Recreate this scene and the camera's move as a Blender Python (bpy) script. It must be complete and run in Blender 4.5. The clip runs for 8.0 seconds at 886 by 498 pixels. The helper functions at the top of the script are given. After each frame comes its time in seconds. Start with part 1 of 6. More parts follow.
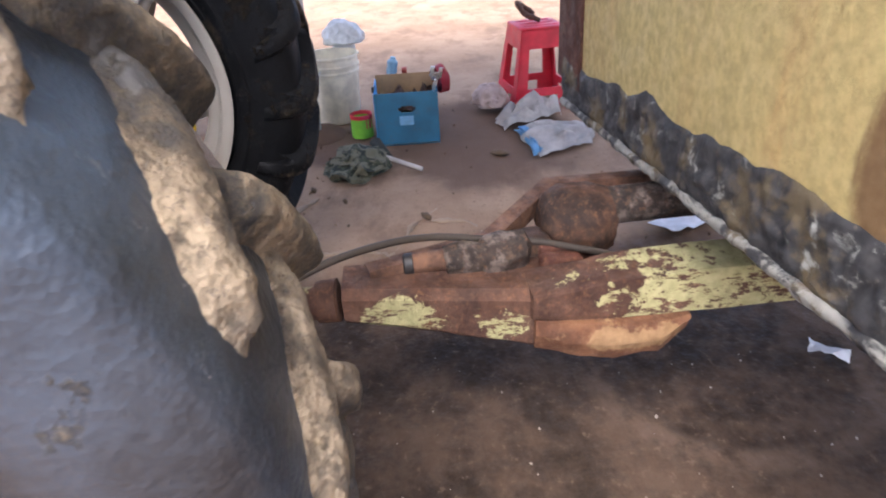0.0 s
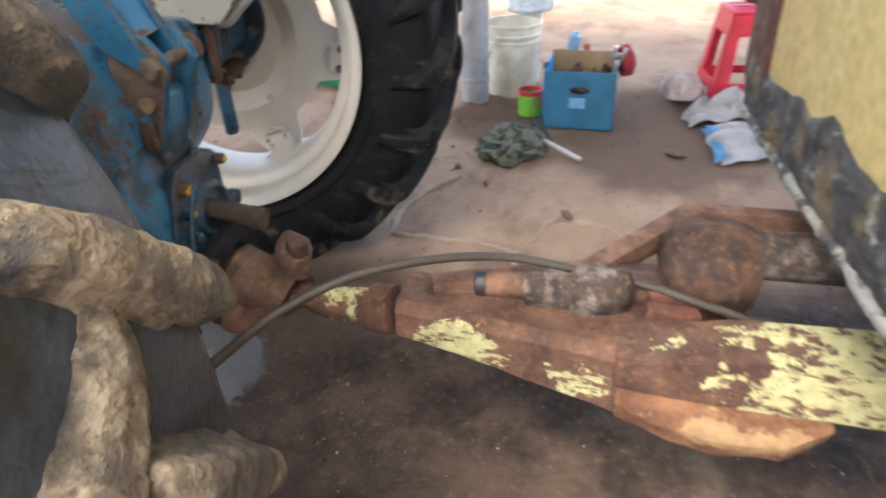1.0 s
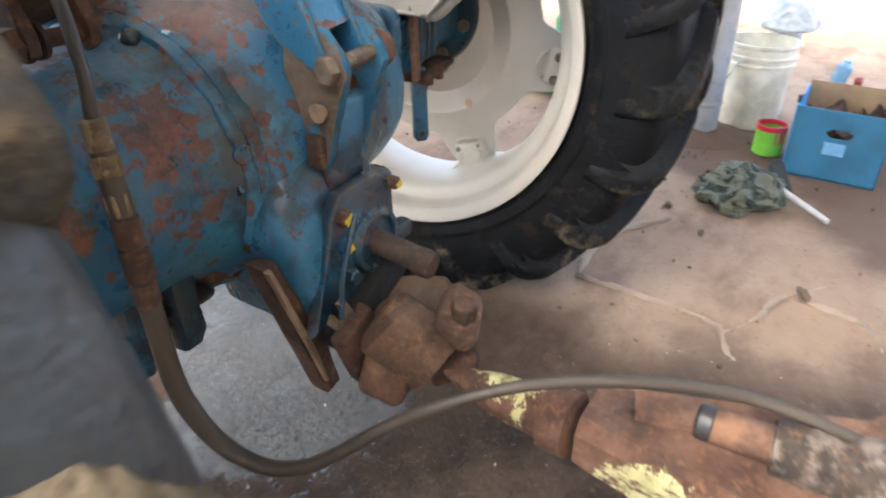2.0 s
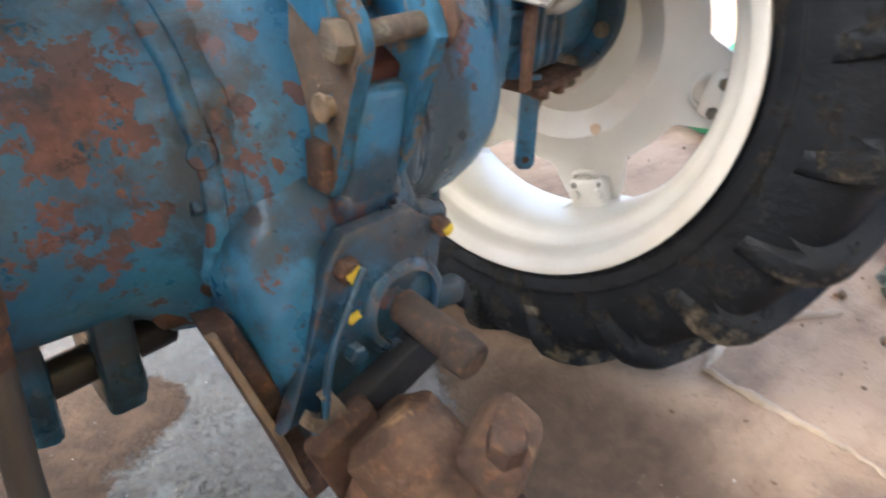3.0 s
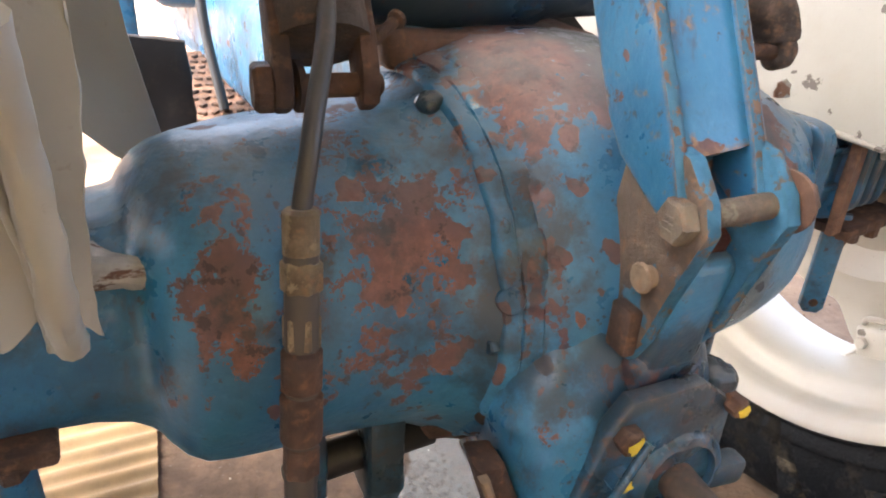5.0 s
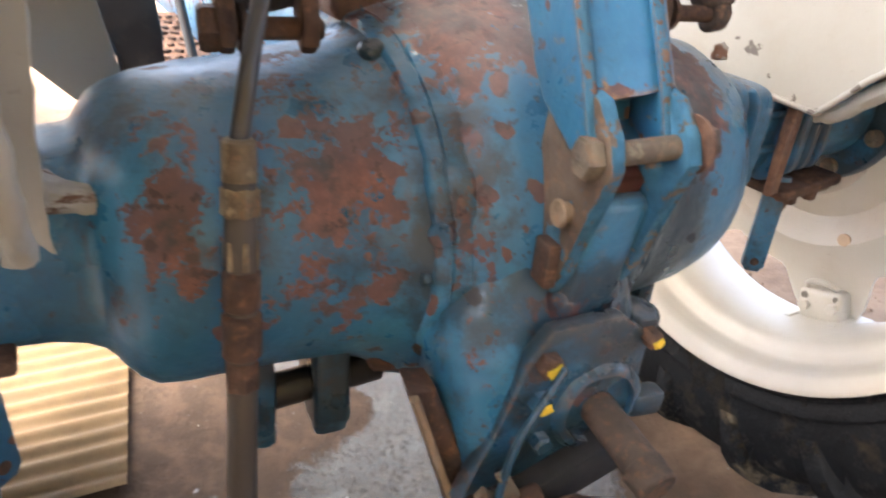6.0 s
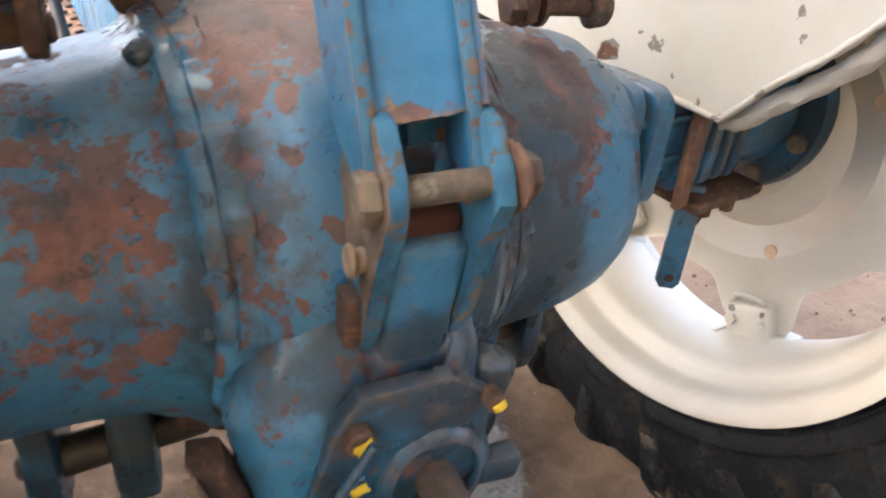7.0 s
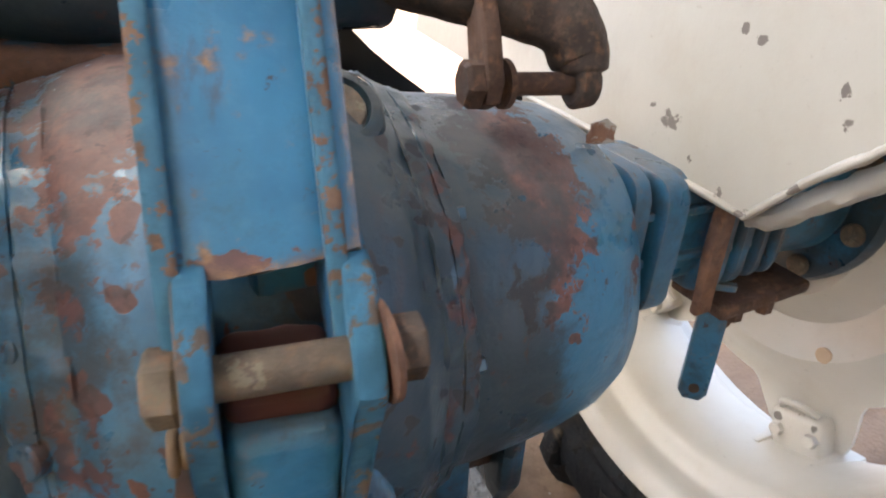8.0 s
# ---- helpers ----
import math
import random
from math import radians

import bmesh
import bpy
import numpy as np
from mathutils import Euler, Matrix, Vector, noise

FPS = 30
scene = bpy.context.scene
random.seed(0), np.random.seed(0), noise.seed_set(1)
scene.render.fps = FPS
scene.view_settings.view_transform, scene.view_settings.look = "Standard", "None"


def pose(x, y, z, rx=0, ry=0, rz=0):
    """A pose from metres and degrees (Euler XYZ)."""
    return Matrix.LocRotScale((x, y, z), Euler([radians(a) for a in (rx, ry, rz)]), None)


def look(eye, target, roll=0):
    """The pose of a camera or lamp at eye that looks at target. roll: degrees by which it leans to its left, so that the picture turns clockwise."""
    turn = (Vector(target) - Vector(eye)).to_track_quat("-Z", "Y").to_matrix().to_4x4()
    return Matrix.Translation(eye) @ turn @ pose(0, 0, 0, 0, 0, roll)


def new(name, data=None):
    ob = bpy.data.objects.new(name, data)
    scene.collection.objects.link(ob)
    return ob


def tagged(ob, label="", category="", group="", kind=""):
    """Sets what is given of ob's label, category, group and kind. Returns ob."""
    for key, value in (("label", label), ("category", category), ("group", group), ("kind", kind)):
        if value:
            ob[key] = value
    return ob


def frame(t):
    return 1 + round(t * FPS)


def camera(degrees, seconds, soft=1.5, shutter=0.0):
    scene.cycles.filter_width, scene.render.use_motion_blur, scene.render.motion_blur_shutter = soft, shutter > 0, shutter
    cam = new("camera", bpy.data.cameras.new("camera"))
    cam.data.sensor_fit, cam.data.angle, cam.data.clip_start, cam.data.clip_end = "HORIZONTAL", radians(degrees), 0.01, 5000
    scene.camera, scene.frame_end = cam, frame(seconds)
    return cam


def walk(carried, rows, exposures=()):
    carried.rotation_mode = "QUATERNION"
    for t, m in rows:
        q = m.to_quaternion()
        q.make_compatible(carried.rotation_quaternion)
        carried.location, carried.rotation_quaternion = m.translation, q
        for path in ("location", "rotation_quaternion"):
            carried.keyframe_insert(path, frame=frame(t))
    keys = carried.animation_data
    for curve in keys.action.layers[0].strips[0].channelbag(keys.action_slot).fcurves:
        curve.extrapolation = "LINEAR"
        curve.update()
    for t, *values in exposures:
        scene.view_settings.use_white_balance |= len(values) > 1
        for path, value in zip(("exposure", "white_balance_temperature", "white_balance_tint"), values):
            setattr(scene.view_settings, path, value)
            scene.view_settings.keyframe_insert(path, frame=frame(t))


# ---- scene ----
cam = camera(67.6, 8.0, 1.9, 0.4)
PATH = [
    (0, (-1.321, -1.192, 1.236), (0.422, -1.250, 0.271), -3.5),
    (0.3, (-1.250, -1.236, 1.219), (0.491, -1.178, 0.236), -3.1),
    (0.5, (-1.199, -1.279, 1.210), (0.525, -1.085, 0.218), -2.9),
    (0.8, (-1.115, -1.364, 1.202), (0.582, -1.025, 0.198), -2.7),
    (1, (-1.050, -1.390, 1.194), (0.597, -0.899, 0.169), -2.5),
    (1.5, (-0.886, -1.296, 1.169), (0.659, -0.572, 0.133), -1.3),
    (1.7, (-0.842, -1.260, 1.172), (0.657, -0.432, 0.138), -1.2),
    (2.8, (-0.436, -1.111, 1.022), (0.822, 0.078, 0.027), 1.9),
    (3, (-0.396, -1.068, 1.016), (0.807, 0.185, 0.035), 2.5),
    (3.5, (-0.382, -1.001, 1.062), (0.653, 0.416, 0.101), 2.6),
    (4, (-0.408, -0.965, 1.089), (0.474, 0.577, 0.163), 2.6),
    (4.5, (-0.433, -0.950, 1.100), (0.322, 0.670, 0.204), 3.0),
    (4.7, (-0.438, -0.954, 1.100), (0.277, 0.689, 0.213), 3.3),
    (5.8, (-0.434, -1.016, 1.096), (0.276, 0.607, 0.180), 4.6),
    (6, (-0.410, -1.040, 1.088), (0.323, 0.563, 0.144), 5.2),
    (6.5, (-0.294, -1.014, 1.071), (0.466, 0.555, 0.099), 5.5),
    (7, (-0.193, -0.976, 1.094), (0.581, 0.580, 0.110), 5.9),
    (7.5, (-0.099, -0.905, 1.120), (0.609, 0.699, 0.160), 5.2),
    (8, (-0.015, -0.858, 1.112), (0.599, 0.817, 0.201), 4.5),
]
walk(cam, [(t, look(eye, target, roll)) for t, eye, target, roll in PATH], [(0, 2.3, 6050, 13), (0.5, 2.75, 5750, 7), (1.0, 2.9, 6300, 4), (1.7, 3.2, 6350, 3), (3, 3.7, 6200, 3), (3.6, 3.75, 6600, 6), (4.5, 3.8, 6700, 8), (6.2, 3.8, 6700, 8), (7.5, 3.6, 6600, 6), (8, 3.45, 6500, 6)])


# ---- light ----
world = bpy.data.worlds.new("sky")
scene.world = world
world.use_nodes = True
wn = world.node_tree
sky = wn.nodes.new("ShaderNodeTexSky")
sky.sky_type, sky.sun_disc = "NISHITA", False
sky.sun_elevation, sky.sun_rotation = radians(63), radians(-67)
sky.air_density, sky.dust_density = 0.75, 6.0
wn.nodes["Background"].inputs["Strength"].default_value = 0.15
wn.links.new(sky.outputs[0], wn.nodes["Background"].inputs["Color"])
sun = new("sun", bpy.data.lights.new("sun", "SUN"))
sun.data.energy, sun.data.angle, sun.data.color = 0.5, radians(45), (1.0, 0.96, 0.90)
sun.matrix_world = look((-2.8, 1.2, 6.0), (0, 0, 0))
scene.view_settings.exposure = 1.95

# ---- materials ----


class Nodes:
    """Short hand for building a node material."""

    def __init__(self, name):
        self.mat = bpy.data.materials.new(name)
        self.mat.use_nodes = True
        self.tree = self.mat.node_tree
        self.bsdf = self.tree.nodes["Principled BSDF"]
        geo = self.tree.nodes.new("ShaderNodeNewGeometry")
        self.pos = geo.outputs["Position"]
        self.geo = geo
        self.shift = None

    def own(self, gain=40.0):
        """Shift the pattern for each object."""
        info = self.tree.nodes.new("ShaderNodeObjectInfo")
        m = self.tree.nodes.new("ShaderNodeMath")
        m.operation = "MULTIPLY"
        m.inputs[1].default_value = gain
        self.tree.links.new(info.outputs["Random"], m.inputs[0])
        v = self.tree.nodes.new("ShaderNodeVectorMath")
        v.operation = "ADD"
        self.tree.links.new(self.pos, v.inputs[0])
        self.tree.links.new(m.outputs[0], v.inputs[1])
        self.pos = v.outputs[0]
        return self

    def put(self, value, socket):
        if hasattr(value, "is_linked"):
            self.tree.links.new(value, socket)
        else:
            socket.default_value = value

    def noise(self, scale, detail=5.0, rough=0.6, stretch=None, dist=0.0):
        n = self.tree.nodes.new("ShaderNodeTexNoise")
        n.inputs["Scale"].default_value = scale
        n.inputs["Detail"].default_value = detail
        n.inputs["Roughness"].default_value = rough
        n.inputs["Distortion"].default_value = dist
        pos = self.pos
        if stretch:
            m = self.tree.nodes.new("ShaderNodeVectorMath")
            m.operation = "MULTIPLY"
            m.inputs[1].default_value = stretch
            self.tree.links.new(pos, m.inputs[0])
            pos = m.outputs[0]
        self.tree.links.new(pos, n.inputs["Vector"])
        return n.outputs["Fac"]

    def voronoi(self, scale, feature="F1"):
        n = self.tree.nodes.new("ShaderNodeTexVoronoi")
        n.feature = feature
        n.inputs["Scale"].default_value = scale
        self.tree.links.new(self.pos, n.inputs["Vector"])
        return n.outputs["Distance"]

    def math(self, op, a, b=0.0, clamp=False):
        m = self.tree.nodes.new("ShaderNodeMath")
        m.operation, m.use_clamp = op, clamp
        self.put(a, m.inputs[0])
        self.put(b, m.inputs[1])
        return m.outputs[0]

    def ramp(self, value, lo, hi, a=0.0, b=1.0):
        m = self.tree.nodes.new("ShaderNodeMapRange")
        m.interpolation_type = "SMOOTHSTEP"
        self.put(value, m.inputs["Value"])
        for key, v in (("From Min", lo), ("From Max", hi), ("To Min", a), ("To Max", b)):
            m.inputs[key].default_value = v
        return m.outputs[0]

    def mix(self, fac, a, b):
        m = self.tree.nodes.new("ShaderNodeMix")
        m.data_type = "RGBA"
        self.put(fac, m.inputs[0])
        for v, s in ((a, m.inputs[6]), (b, m.inputs[7])):
            self.put((*v, 1.0) if isinstance(v, tuple) else v, s)
        return m.outputs[2]

    def near(self, centre, radius, squash=(1, 1, 1)):
        """1 at a place, 0 a radius away from it."""
        v = self.tree.nodes.new("ShaderNodeVectorMath")
        v.operation = "SUBTRACT"
        v.inputs[1].default_value = centre
        self.tree.links.new(self.geo.outputs["Position"], v.inputs[0])
        s = self.tree.nodes.new("ShaderNodeVectorMath")
        s.operation = "MULTIPLY"
        s.inputs[1].default_value = squash
        self.tree.links.new(v.outputs[0], s.inputs[0])
        n = self.tree.nodes.new("ShaderNodeVectorMath")
        n.operation = "LENGTH"
        self.tree.links.new(s.outputs[0], n.inputs[0])
        return self.ramp(n.outputs["Value"], 0.0, radius, 1.0, 0.0)

    def rim(self, radius):
        """More than 0 along sharp edges."""
        v = self.tree.nodes.new("ShaderNodeBevel")
        v.samples = 4
        v.inputs["Radius"].default_value = radius
        d = self.tree.nodes.new("ShaderNodeVectorMath")
        d.operation = "DOT_PRODUCT"
        self.tree.links.new(v.outputs[0], d.inputs[0])
        self.tree.links.new(self.geo.outputs["Normal"], d.inputs[1])
        return self.math("SUBTRACT", 1.0, d.outputs["Value"])

    def axis(self, k):
        s = self.tree.nodes.new("ShaderNodeSeparateXYZ")
        self.tree.links.new(self.geo.outputs["Position"], s.inputs[0])
        return s.outputs[k]

    def done(self, color, rough=0.6, metal=0.0, bump=None, depth=0.3, spec=0.5, size=0.01):
        b = self.bsdf.inputs
        self.put((*color, 1.0) if isinstance(color, tuple) else color, b["Base Color"])
        self.put(rough, b["Roughness"])
        self.put(metal, b["Metallic"])
        if spec is not None:
            b["Specular IOR Level"].default_value = spec
        if bump is not None:
            n = self.tree.nodes.new("ShaderNodeBump")
            n.inputs["Strength"].default_value = depth
            n.inputs["Distance"].default_value = size
            self.tree.links.new(bump, n.inputs["Height"])
            self.tree.links.new(n.outputs[0], b["Normal"])
            self.tree.links.new(n.outputs[0], b["Coat Normal"])
        return self.mat


def blue_paint(name, patches=(), amount=0.0, grime=0.5, sooty=0.52, spots=0.0, edge=0.0, shade=1.0, spot_scale=30.0, stain_shade=(), blots=()):
    """Old blue machine enamel over red primer, greasy and chipped."""
    n = Nodes(name)
    tone = n.mix(n.ramp(n.noise(6.0, 5), 0.3, 0.7), tuple(shade * c for c in (0.016, 0.095, 0.190)), tuple(shade * c for c in (0.036, 0.178, 0.325)))
    tone = n.mix(n.ramp(n.noise(55.0, 7, 0.7), 0.50, 0.75, 0, 0.3), tone, (0.075, 0.20, 0.32))
    tone = n.mix(n.ramp(n.noise(24.0, 7, 0.7), 0.50, 0.72, 0, 0.6), tone, (0.022, 0.075, 0.12))
    tone = n.mix(n.ramp(n.noise(3.5, 6, 0.6), 0.48, 0.70, 0, 0.35), tone, (0.035, 0.085, 0.105))
    wide = n.noise(9.0, 4, 0.6)
    fine = n.noise(38.0, 8, 0.75)
    chip = n.math("ADD", n.math("MULTIPLY", wide, 0.5), n.math("MULTIPLY", fine, 0.5))
    for centre, radius, squash in patches:
        chip = n.math("ADD", chip, n.math("MULTIPLY", n.near(centre, radius, squash), 0.093))
    flake = n.ramp(chip, 0.608 - amount, 0.616 - amount)
    if spots:
        v = n.tree.nodes.new("ShaderNodeTexVoronoi")
        v.inputs["Scale"].default_value = spot_scale
        w = n.tree.nodes.new("ShaderNodeVectorMath")
        w.operation = "ADD"
        n.tree.links.new(n.pos, w.inputs[0])
        k = n.tree.nodes.new("ShaderNodeVectorMath")
        k.operation = "SCALE"
        k.inputs["Scale"].default_value = 1.5 / spot_scale
        f = n.tree.nodes.new("ShaderNodeTexNoise")
        f.inputs["Scale"].default_value = 30.0
        f.inputs["Detail"].default_value = 4.0
        n.tree.links.new(n.pos, f.inputs["Vector"])
        n.tree.links.new(f.outputs["Color"], k.inputs[0])
        n.tree.links.new(k.outputs[0], w.inputs[1])
        n.tree.links.new(w.outputs[0], v.inputs["Vector"])
        sep = n.tree.nodes.new("ShaderNodeSeparateColor")
        n.tree.links.new(v.outputs["Color"], sep.inputs[0])
        size = n.ramp(sep.outputs[0], 1 - spots, 1.0, 0.0, 0.46)
        dot = n.ramp(n.math("SUBTRACT", size, v.outputs["Distance"]), 0.0, 0.025)
        flake = n.math("MAXIMUM", flake, dot)
    primer = n.mix(n.ramp(n.noise(60.0, 5), 0.35, 0.7), (0.105, 0.050, 0.046), (0.18, 0.086, 0.068))
    primer = n.mix(n.ramp(n.noise(12.0, 6), 0.42, 0.62, 0, 0.75), primer, (0.085, 0.055, 0.060))
    tone = n.mix(flake, tone, primer)
    soot_shade = n.noise(10.0, 8, 0.7)
    # Spots add stains and, on the right of the axle, shade painted dark.
    for centre, radius, squash in stain_shade:
        soot_shade = n.math("ADD", soot_shade, n.math("MULTIPLY", n.near(centre, radius, squash), 0.27))
    tone = n.mix(n.ramp(soot_shade, sooty, sooty + 0.2, 0, grime), tone, (0.015, 0.029, 0.040))
    for centre, radius, squash in blots:
        blot = n.math("ADD", n.math("MULTIPLY", n.near(centre, radius, squash), 0.6), n.math("MULTIPLY", n.math("SUBTRACT", n.noise(30.0, 5, 0.6, (1.2, 1.0, 0.8)), 0.5), 3.0))
        tone = n.mix(n.ramp(blot, 0.60, 0.68, 0, 0.9), tone, n.mix(n.ramp(n.noise(40.0, 4), 0.42, 0.58), (0.032, 0.022, 0.030), (0.085, 0.035, 0.034)))
    drip = n.ramp(n.noise(16.0, 7, 0.7, (1.6, 1.0, 0.35)), 0.56, 0.70, 0, 0.6)
    tone = n.mix(drip, tone, (0.05, 0.036, 0.042))
    pits = n.ramp(n.math("ADD", n.noise(46.0, 6, 0.7), n.math("MULTIPLY", n.ramp(chip, 0.50, 0.60), 0.05)), 0.635, 0.660, 0, 0.85)
    tone = n.mix(pits, tone, (0.045, 0.028, 0.032))
    dust = n.ramp(n.noise(5.0, 7, 0.65), 0.50, 0.78, 0, 0.25)
    tone = n.mix(dust, tone, (0.10, 0.085, 0.075))
    # Grey on upward faces: dust film, with the sky's sheen painted in.
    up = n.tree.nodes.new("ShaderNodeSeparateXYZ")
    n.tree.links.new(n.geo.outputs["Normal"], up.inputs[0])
    dusty_sheen = n.math("MULTIPLY", n.ramp(up.outputs[2], 0.5, 0.95, 0, 0.3), n.ramp(n.noise(14.0, 7, 0.7), 0.30, 0.60))
    tone = n.mix(dusty_sheen, tone, (0.21, 0.21, 0.21))
    if edge:
        worn = n.ramp(n.math("ADD", n.rim(0.011), n.math("MULTIPLY", n.noise(45.0, 6), 0.5)), 0.285, 0.36, 0, edge)
        rust = n.mix(n.ramp(n.noise(80.0, 5), 0.4, 0.65), (0.10, 0.065, 0.045), (0.26, 0.15, 0.075))
        tone = n.mix(worn, tone, rust)
    height = n.math("SUBTRACT", n.math("MULTIPLY", n.noise(38.0, 8), 0.7), n.math("MULTIPLY", flake, 0.08))
    rough = n.math("MAXIMUM", n.ramp(n.noise(13.0, 5), 0.3, 0.7, 0.24, 0.46), n.math("MULTIPLY", flake, 0.72))
    return n.done(tone, rough, 0.0, height, 0.45, 0.5, 0.006)


def rusty(name, a=(0.085, 0.045, 0.032), b=(0.23, 0.125, 0.08), paint=None, cover=0.5, scale=12.0, dark=0.5, spots=(), stretch=None, speck=False, soft=0.015, blots=()):
    """Rust, with remains of a paint where one is given."""
    n = Nodes(name)
    tone = n.mix(n.ramp(n.noise(14.0, 8, 0.7), 0.35, 0.68), a, b)
    tone = n.mix(n.ramp(n.noise(70.0, 6), 0.5, 0.75, 0, 0.5), tone, (0.30, 0.15, 0.075))
    tone = n.mix(n.ramp(n.noise(8.0, 7, 0.7), 0.5, 0.68, 0, dark), tone, (0.03, 0.022, 0.02))
    tone = n.mix(n.ramp(n.noise(19.0, 9, 0.75), 0.56, 0.68, 0, 0.30), tone, (0.30, 0.20, 0.135))
    if paint:
        coat = n.noise(scale, 9, 0.7, stretch)
        for centre, radius, squash in spots:
            coat = n.math("ADD", coat, n.math("MULTIPLY", n.near(centre, radius, squash), 0.36))
        flake = n.ramp(coat, 1 - cover - soft, 1 - cover + soft)
        coat = n.mix(n.ramp(n.noise(40.0, 5), 0.3, 0.7), paint, tuple(0.72 * c for c in paint))
        if speck:
            flake = n.math("MULTIPLY", flake, n.ramp(n.math("ADD", n.math("MULTIPLY", n.noise(60.0, 6, 0.75, (0.5, 0.5, 1.6)), 0.6), n.math("MULTIPLY", n.noise(15.0, 6, 0.7, (0.6, 0.6, 1.5)), 0.4)), 0.548, 0.505))
        tone = n.mix(flake, tone, coat)
    for centre, radius, squash in blots:
        blot = n.math("ADD", n.near(centre, radius, squash), n.math("MULTIPLY", n.math("SUBTRACT", n.noise(7.0, 7, 0.65, (1.5, 1, 0.5)), 0.5), 1.2))
        tone = n.mix(n.ramp(blot, 0.35, 0.65, 0, 0.85), tone, (0.15, 0.075, 0.035))
    height = n.noise(55.0, 9, 0.75)
    return n.done(tone, n.ramp(n.noise(20.0, 4), 0.3, 0.7, 0.5, 0.85), 0.1, height, 0.8, 0.4, 0.008)


def plain(name, color, rough=0.5, metal=0.0, vary=0.25, grain=60.0, bump=0.15, dirt=0.3, dirt_color=(0.12, 0.09, 0.065)):
    """A painted, plastic, cloth or metal surface with slight dirt."""
    n = Nodes(name).own(3.0)
    tone = n.mix(n.ramp(n.noise(9.0, 5), 0.3, 0.7), tuple(c * (1 - vary) for c in color), tuple(min(1, c * (1 + vary * 0.4)) for c in color))
    tone = n.mix(n.ramp(n.noise(16.0, 8, 0.7), 0.52, 0.75, 0, dirt), tone, dirt_color)
    return n.done(tone, n.ramp(n.noise(grain * 0.3, 4), 0.3, 0.7, rough * 0.8, min(1, rough * 1.2)), metal, n.noise(grain, 6), bump, 0.5, 0.004)


def soil():
    """Packed tan earth, dark and oily behind the tractor, wet below it."""
    n = Nodes("packed_earth")
    dry = n.mix(n.ramp(n.noise(1.6, 6), 0.3, 0.7), (0.275, 0.182, 0.118), (0.36, 0.252, 0.172))
    dry = n.mix(n.ramp(n.noise(9.0, 9, 0.7), 0.48, 0.75, 0, 0.5), dry, (0.24, 0.15, 0.10))
    dry = n.mix(n.ramp(n.noise(2.2, 6, 0.65, (1.0, 1.7, 1.0)), 0.46, 0.66, 0, 0.7), dry, (0.17, 0.108, 0.072))
    dry = n.mix(n.ramp(n.noise(48.0, 6, 0.7), 0.56, 0.70, 0, 0.5), dry, (0.14, 0.09, 0.062))
    oily = n.mix(n.ramp(n.noise(5.0, 8, 0.7), 0.36, 0.62), (0.029, 0.0195, 0.0135), (0.088, 0.058, 0.039))
    oily = n.mix(n.ramp(n.noise(40.0, 6), 0.6, 0.72, 0, 0.6), oily, (0.15, 0.11, 0.08))
    wob = n.math("MULTIPLY", n.math("SUBTRACT", n.noise(2.5, 7, 0.65), 0.5), 1.3)
    spill = n.near((-0.45, -1.75, 0), 2.1, (0.95, 0.95, 0))
    spill = n.ramp(n.math("ADD", spill, n.math("MULTIPLY", wob, 0.35)), 0.20, 0.42)
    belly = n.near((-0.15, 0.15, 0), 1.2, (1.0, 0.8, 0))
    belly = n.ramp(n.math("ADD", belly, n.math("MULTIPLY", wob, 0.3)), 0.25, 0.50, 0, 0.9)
    # Beside the far tyre: damp earth, with the tyre's soft shade painted in.
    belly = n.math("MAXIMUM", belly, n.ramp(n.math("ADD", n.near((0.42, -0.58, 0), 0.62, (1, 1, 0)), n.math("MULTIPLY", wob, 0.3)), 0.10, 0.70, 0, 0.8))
    stain = n.near((2.15, -1.55, 0), 1.0, (0.75, 0.9, 0))
    stain = n.math("MAXIMUM", stain, n.near((2.2, -0.75, 0), 0.6, (0.9, 1.2, 0)))
    stain = n.ramp(n.math("ADD", stain, n.math("MULTIPLY", wob, 0.5)), 0.33, 0.68, 0, 0.85)
    dry = n.mix(stain, dry, (0.115, 0.072, 0.05))
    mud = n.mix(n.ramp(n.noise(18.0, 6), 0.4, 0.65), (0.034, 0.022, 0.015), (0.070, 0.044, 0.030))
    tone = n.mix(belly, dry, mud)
    tone = n.mix(spill, tone, oily)
    disc = n.near((0.15, -2.02, 0), 0.62, (1, 1, 0))
    ring = n.math("MULTIPLY", n.ramp(disc, 0.20, 0.30), n.ramp(disc, 0.44, 0.34))
    ring = n.math("MULTIPLY", ring, n.ramp(n.noise(6.0, 6, 0.7), 0.35, 0.55, 0, 0.55))
    tone = n.mix(ring, tone, (0.15, 0.105, 0.075))
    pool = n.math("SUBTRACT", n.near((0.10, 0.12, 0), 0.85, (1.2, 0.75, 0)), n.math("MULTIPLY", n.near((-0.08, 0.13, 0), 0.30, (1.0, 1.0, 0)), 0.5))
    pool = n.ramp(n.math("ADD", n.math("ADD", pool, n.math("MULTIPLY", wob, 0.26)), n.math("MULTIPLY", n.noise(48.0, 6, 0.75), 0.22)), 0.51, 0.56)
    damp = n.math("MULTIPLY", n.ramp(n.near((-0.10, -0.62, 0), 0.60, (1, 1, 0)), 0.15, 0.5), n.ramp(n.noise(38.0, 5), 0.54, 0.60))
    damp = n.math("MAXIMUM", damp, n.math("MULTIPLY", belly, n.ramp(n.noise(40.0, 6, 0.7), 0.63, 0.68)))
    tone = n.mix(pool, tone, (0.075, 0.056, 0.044))
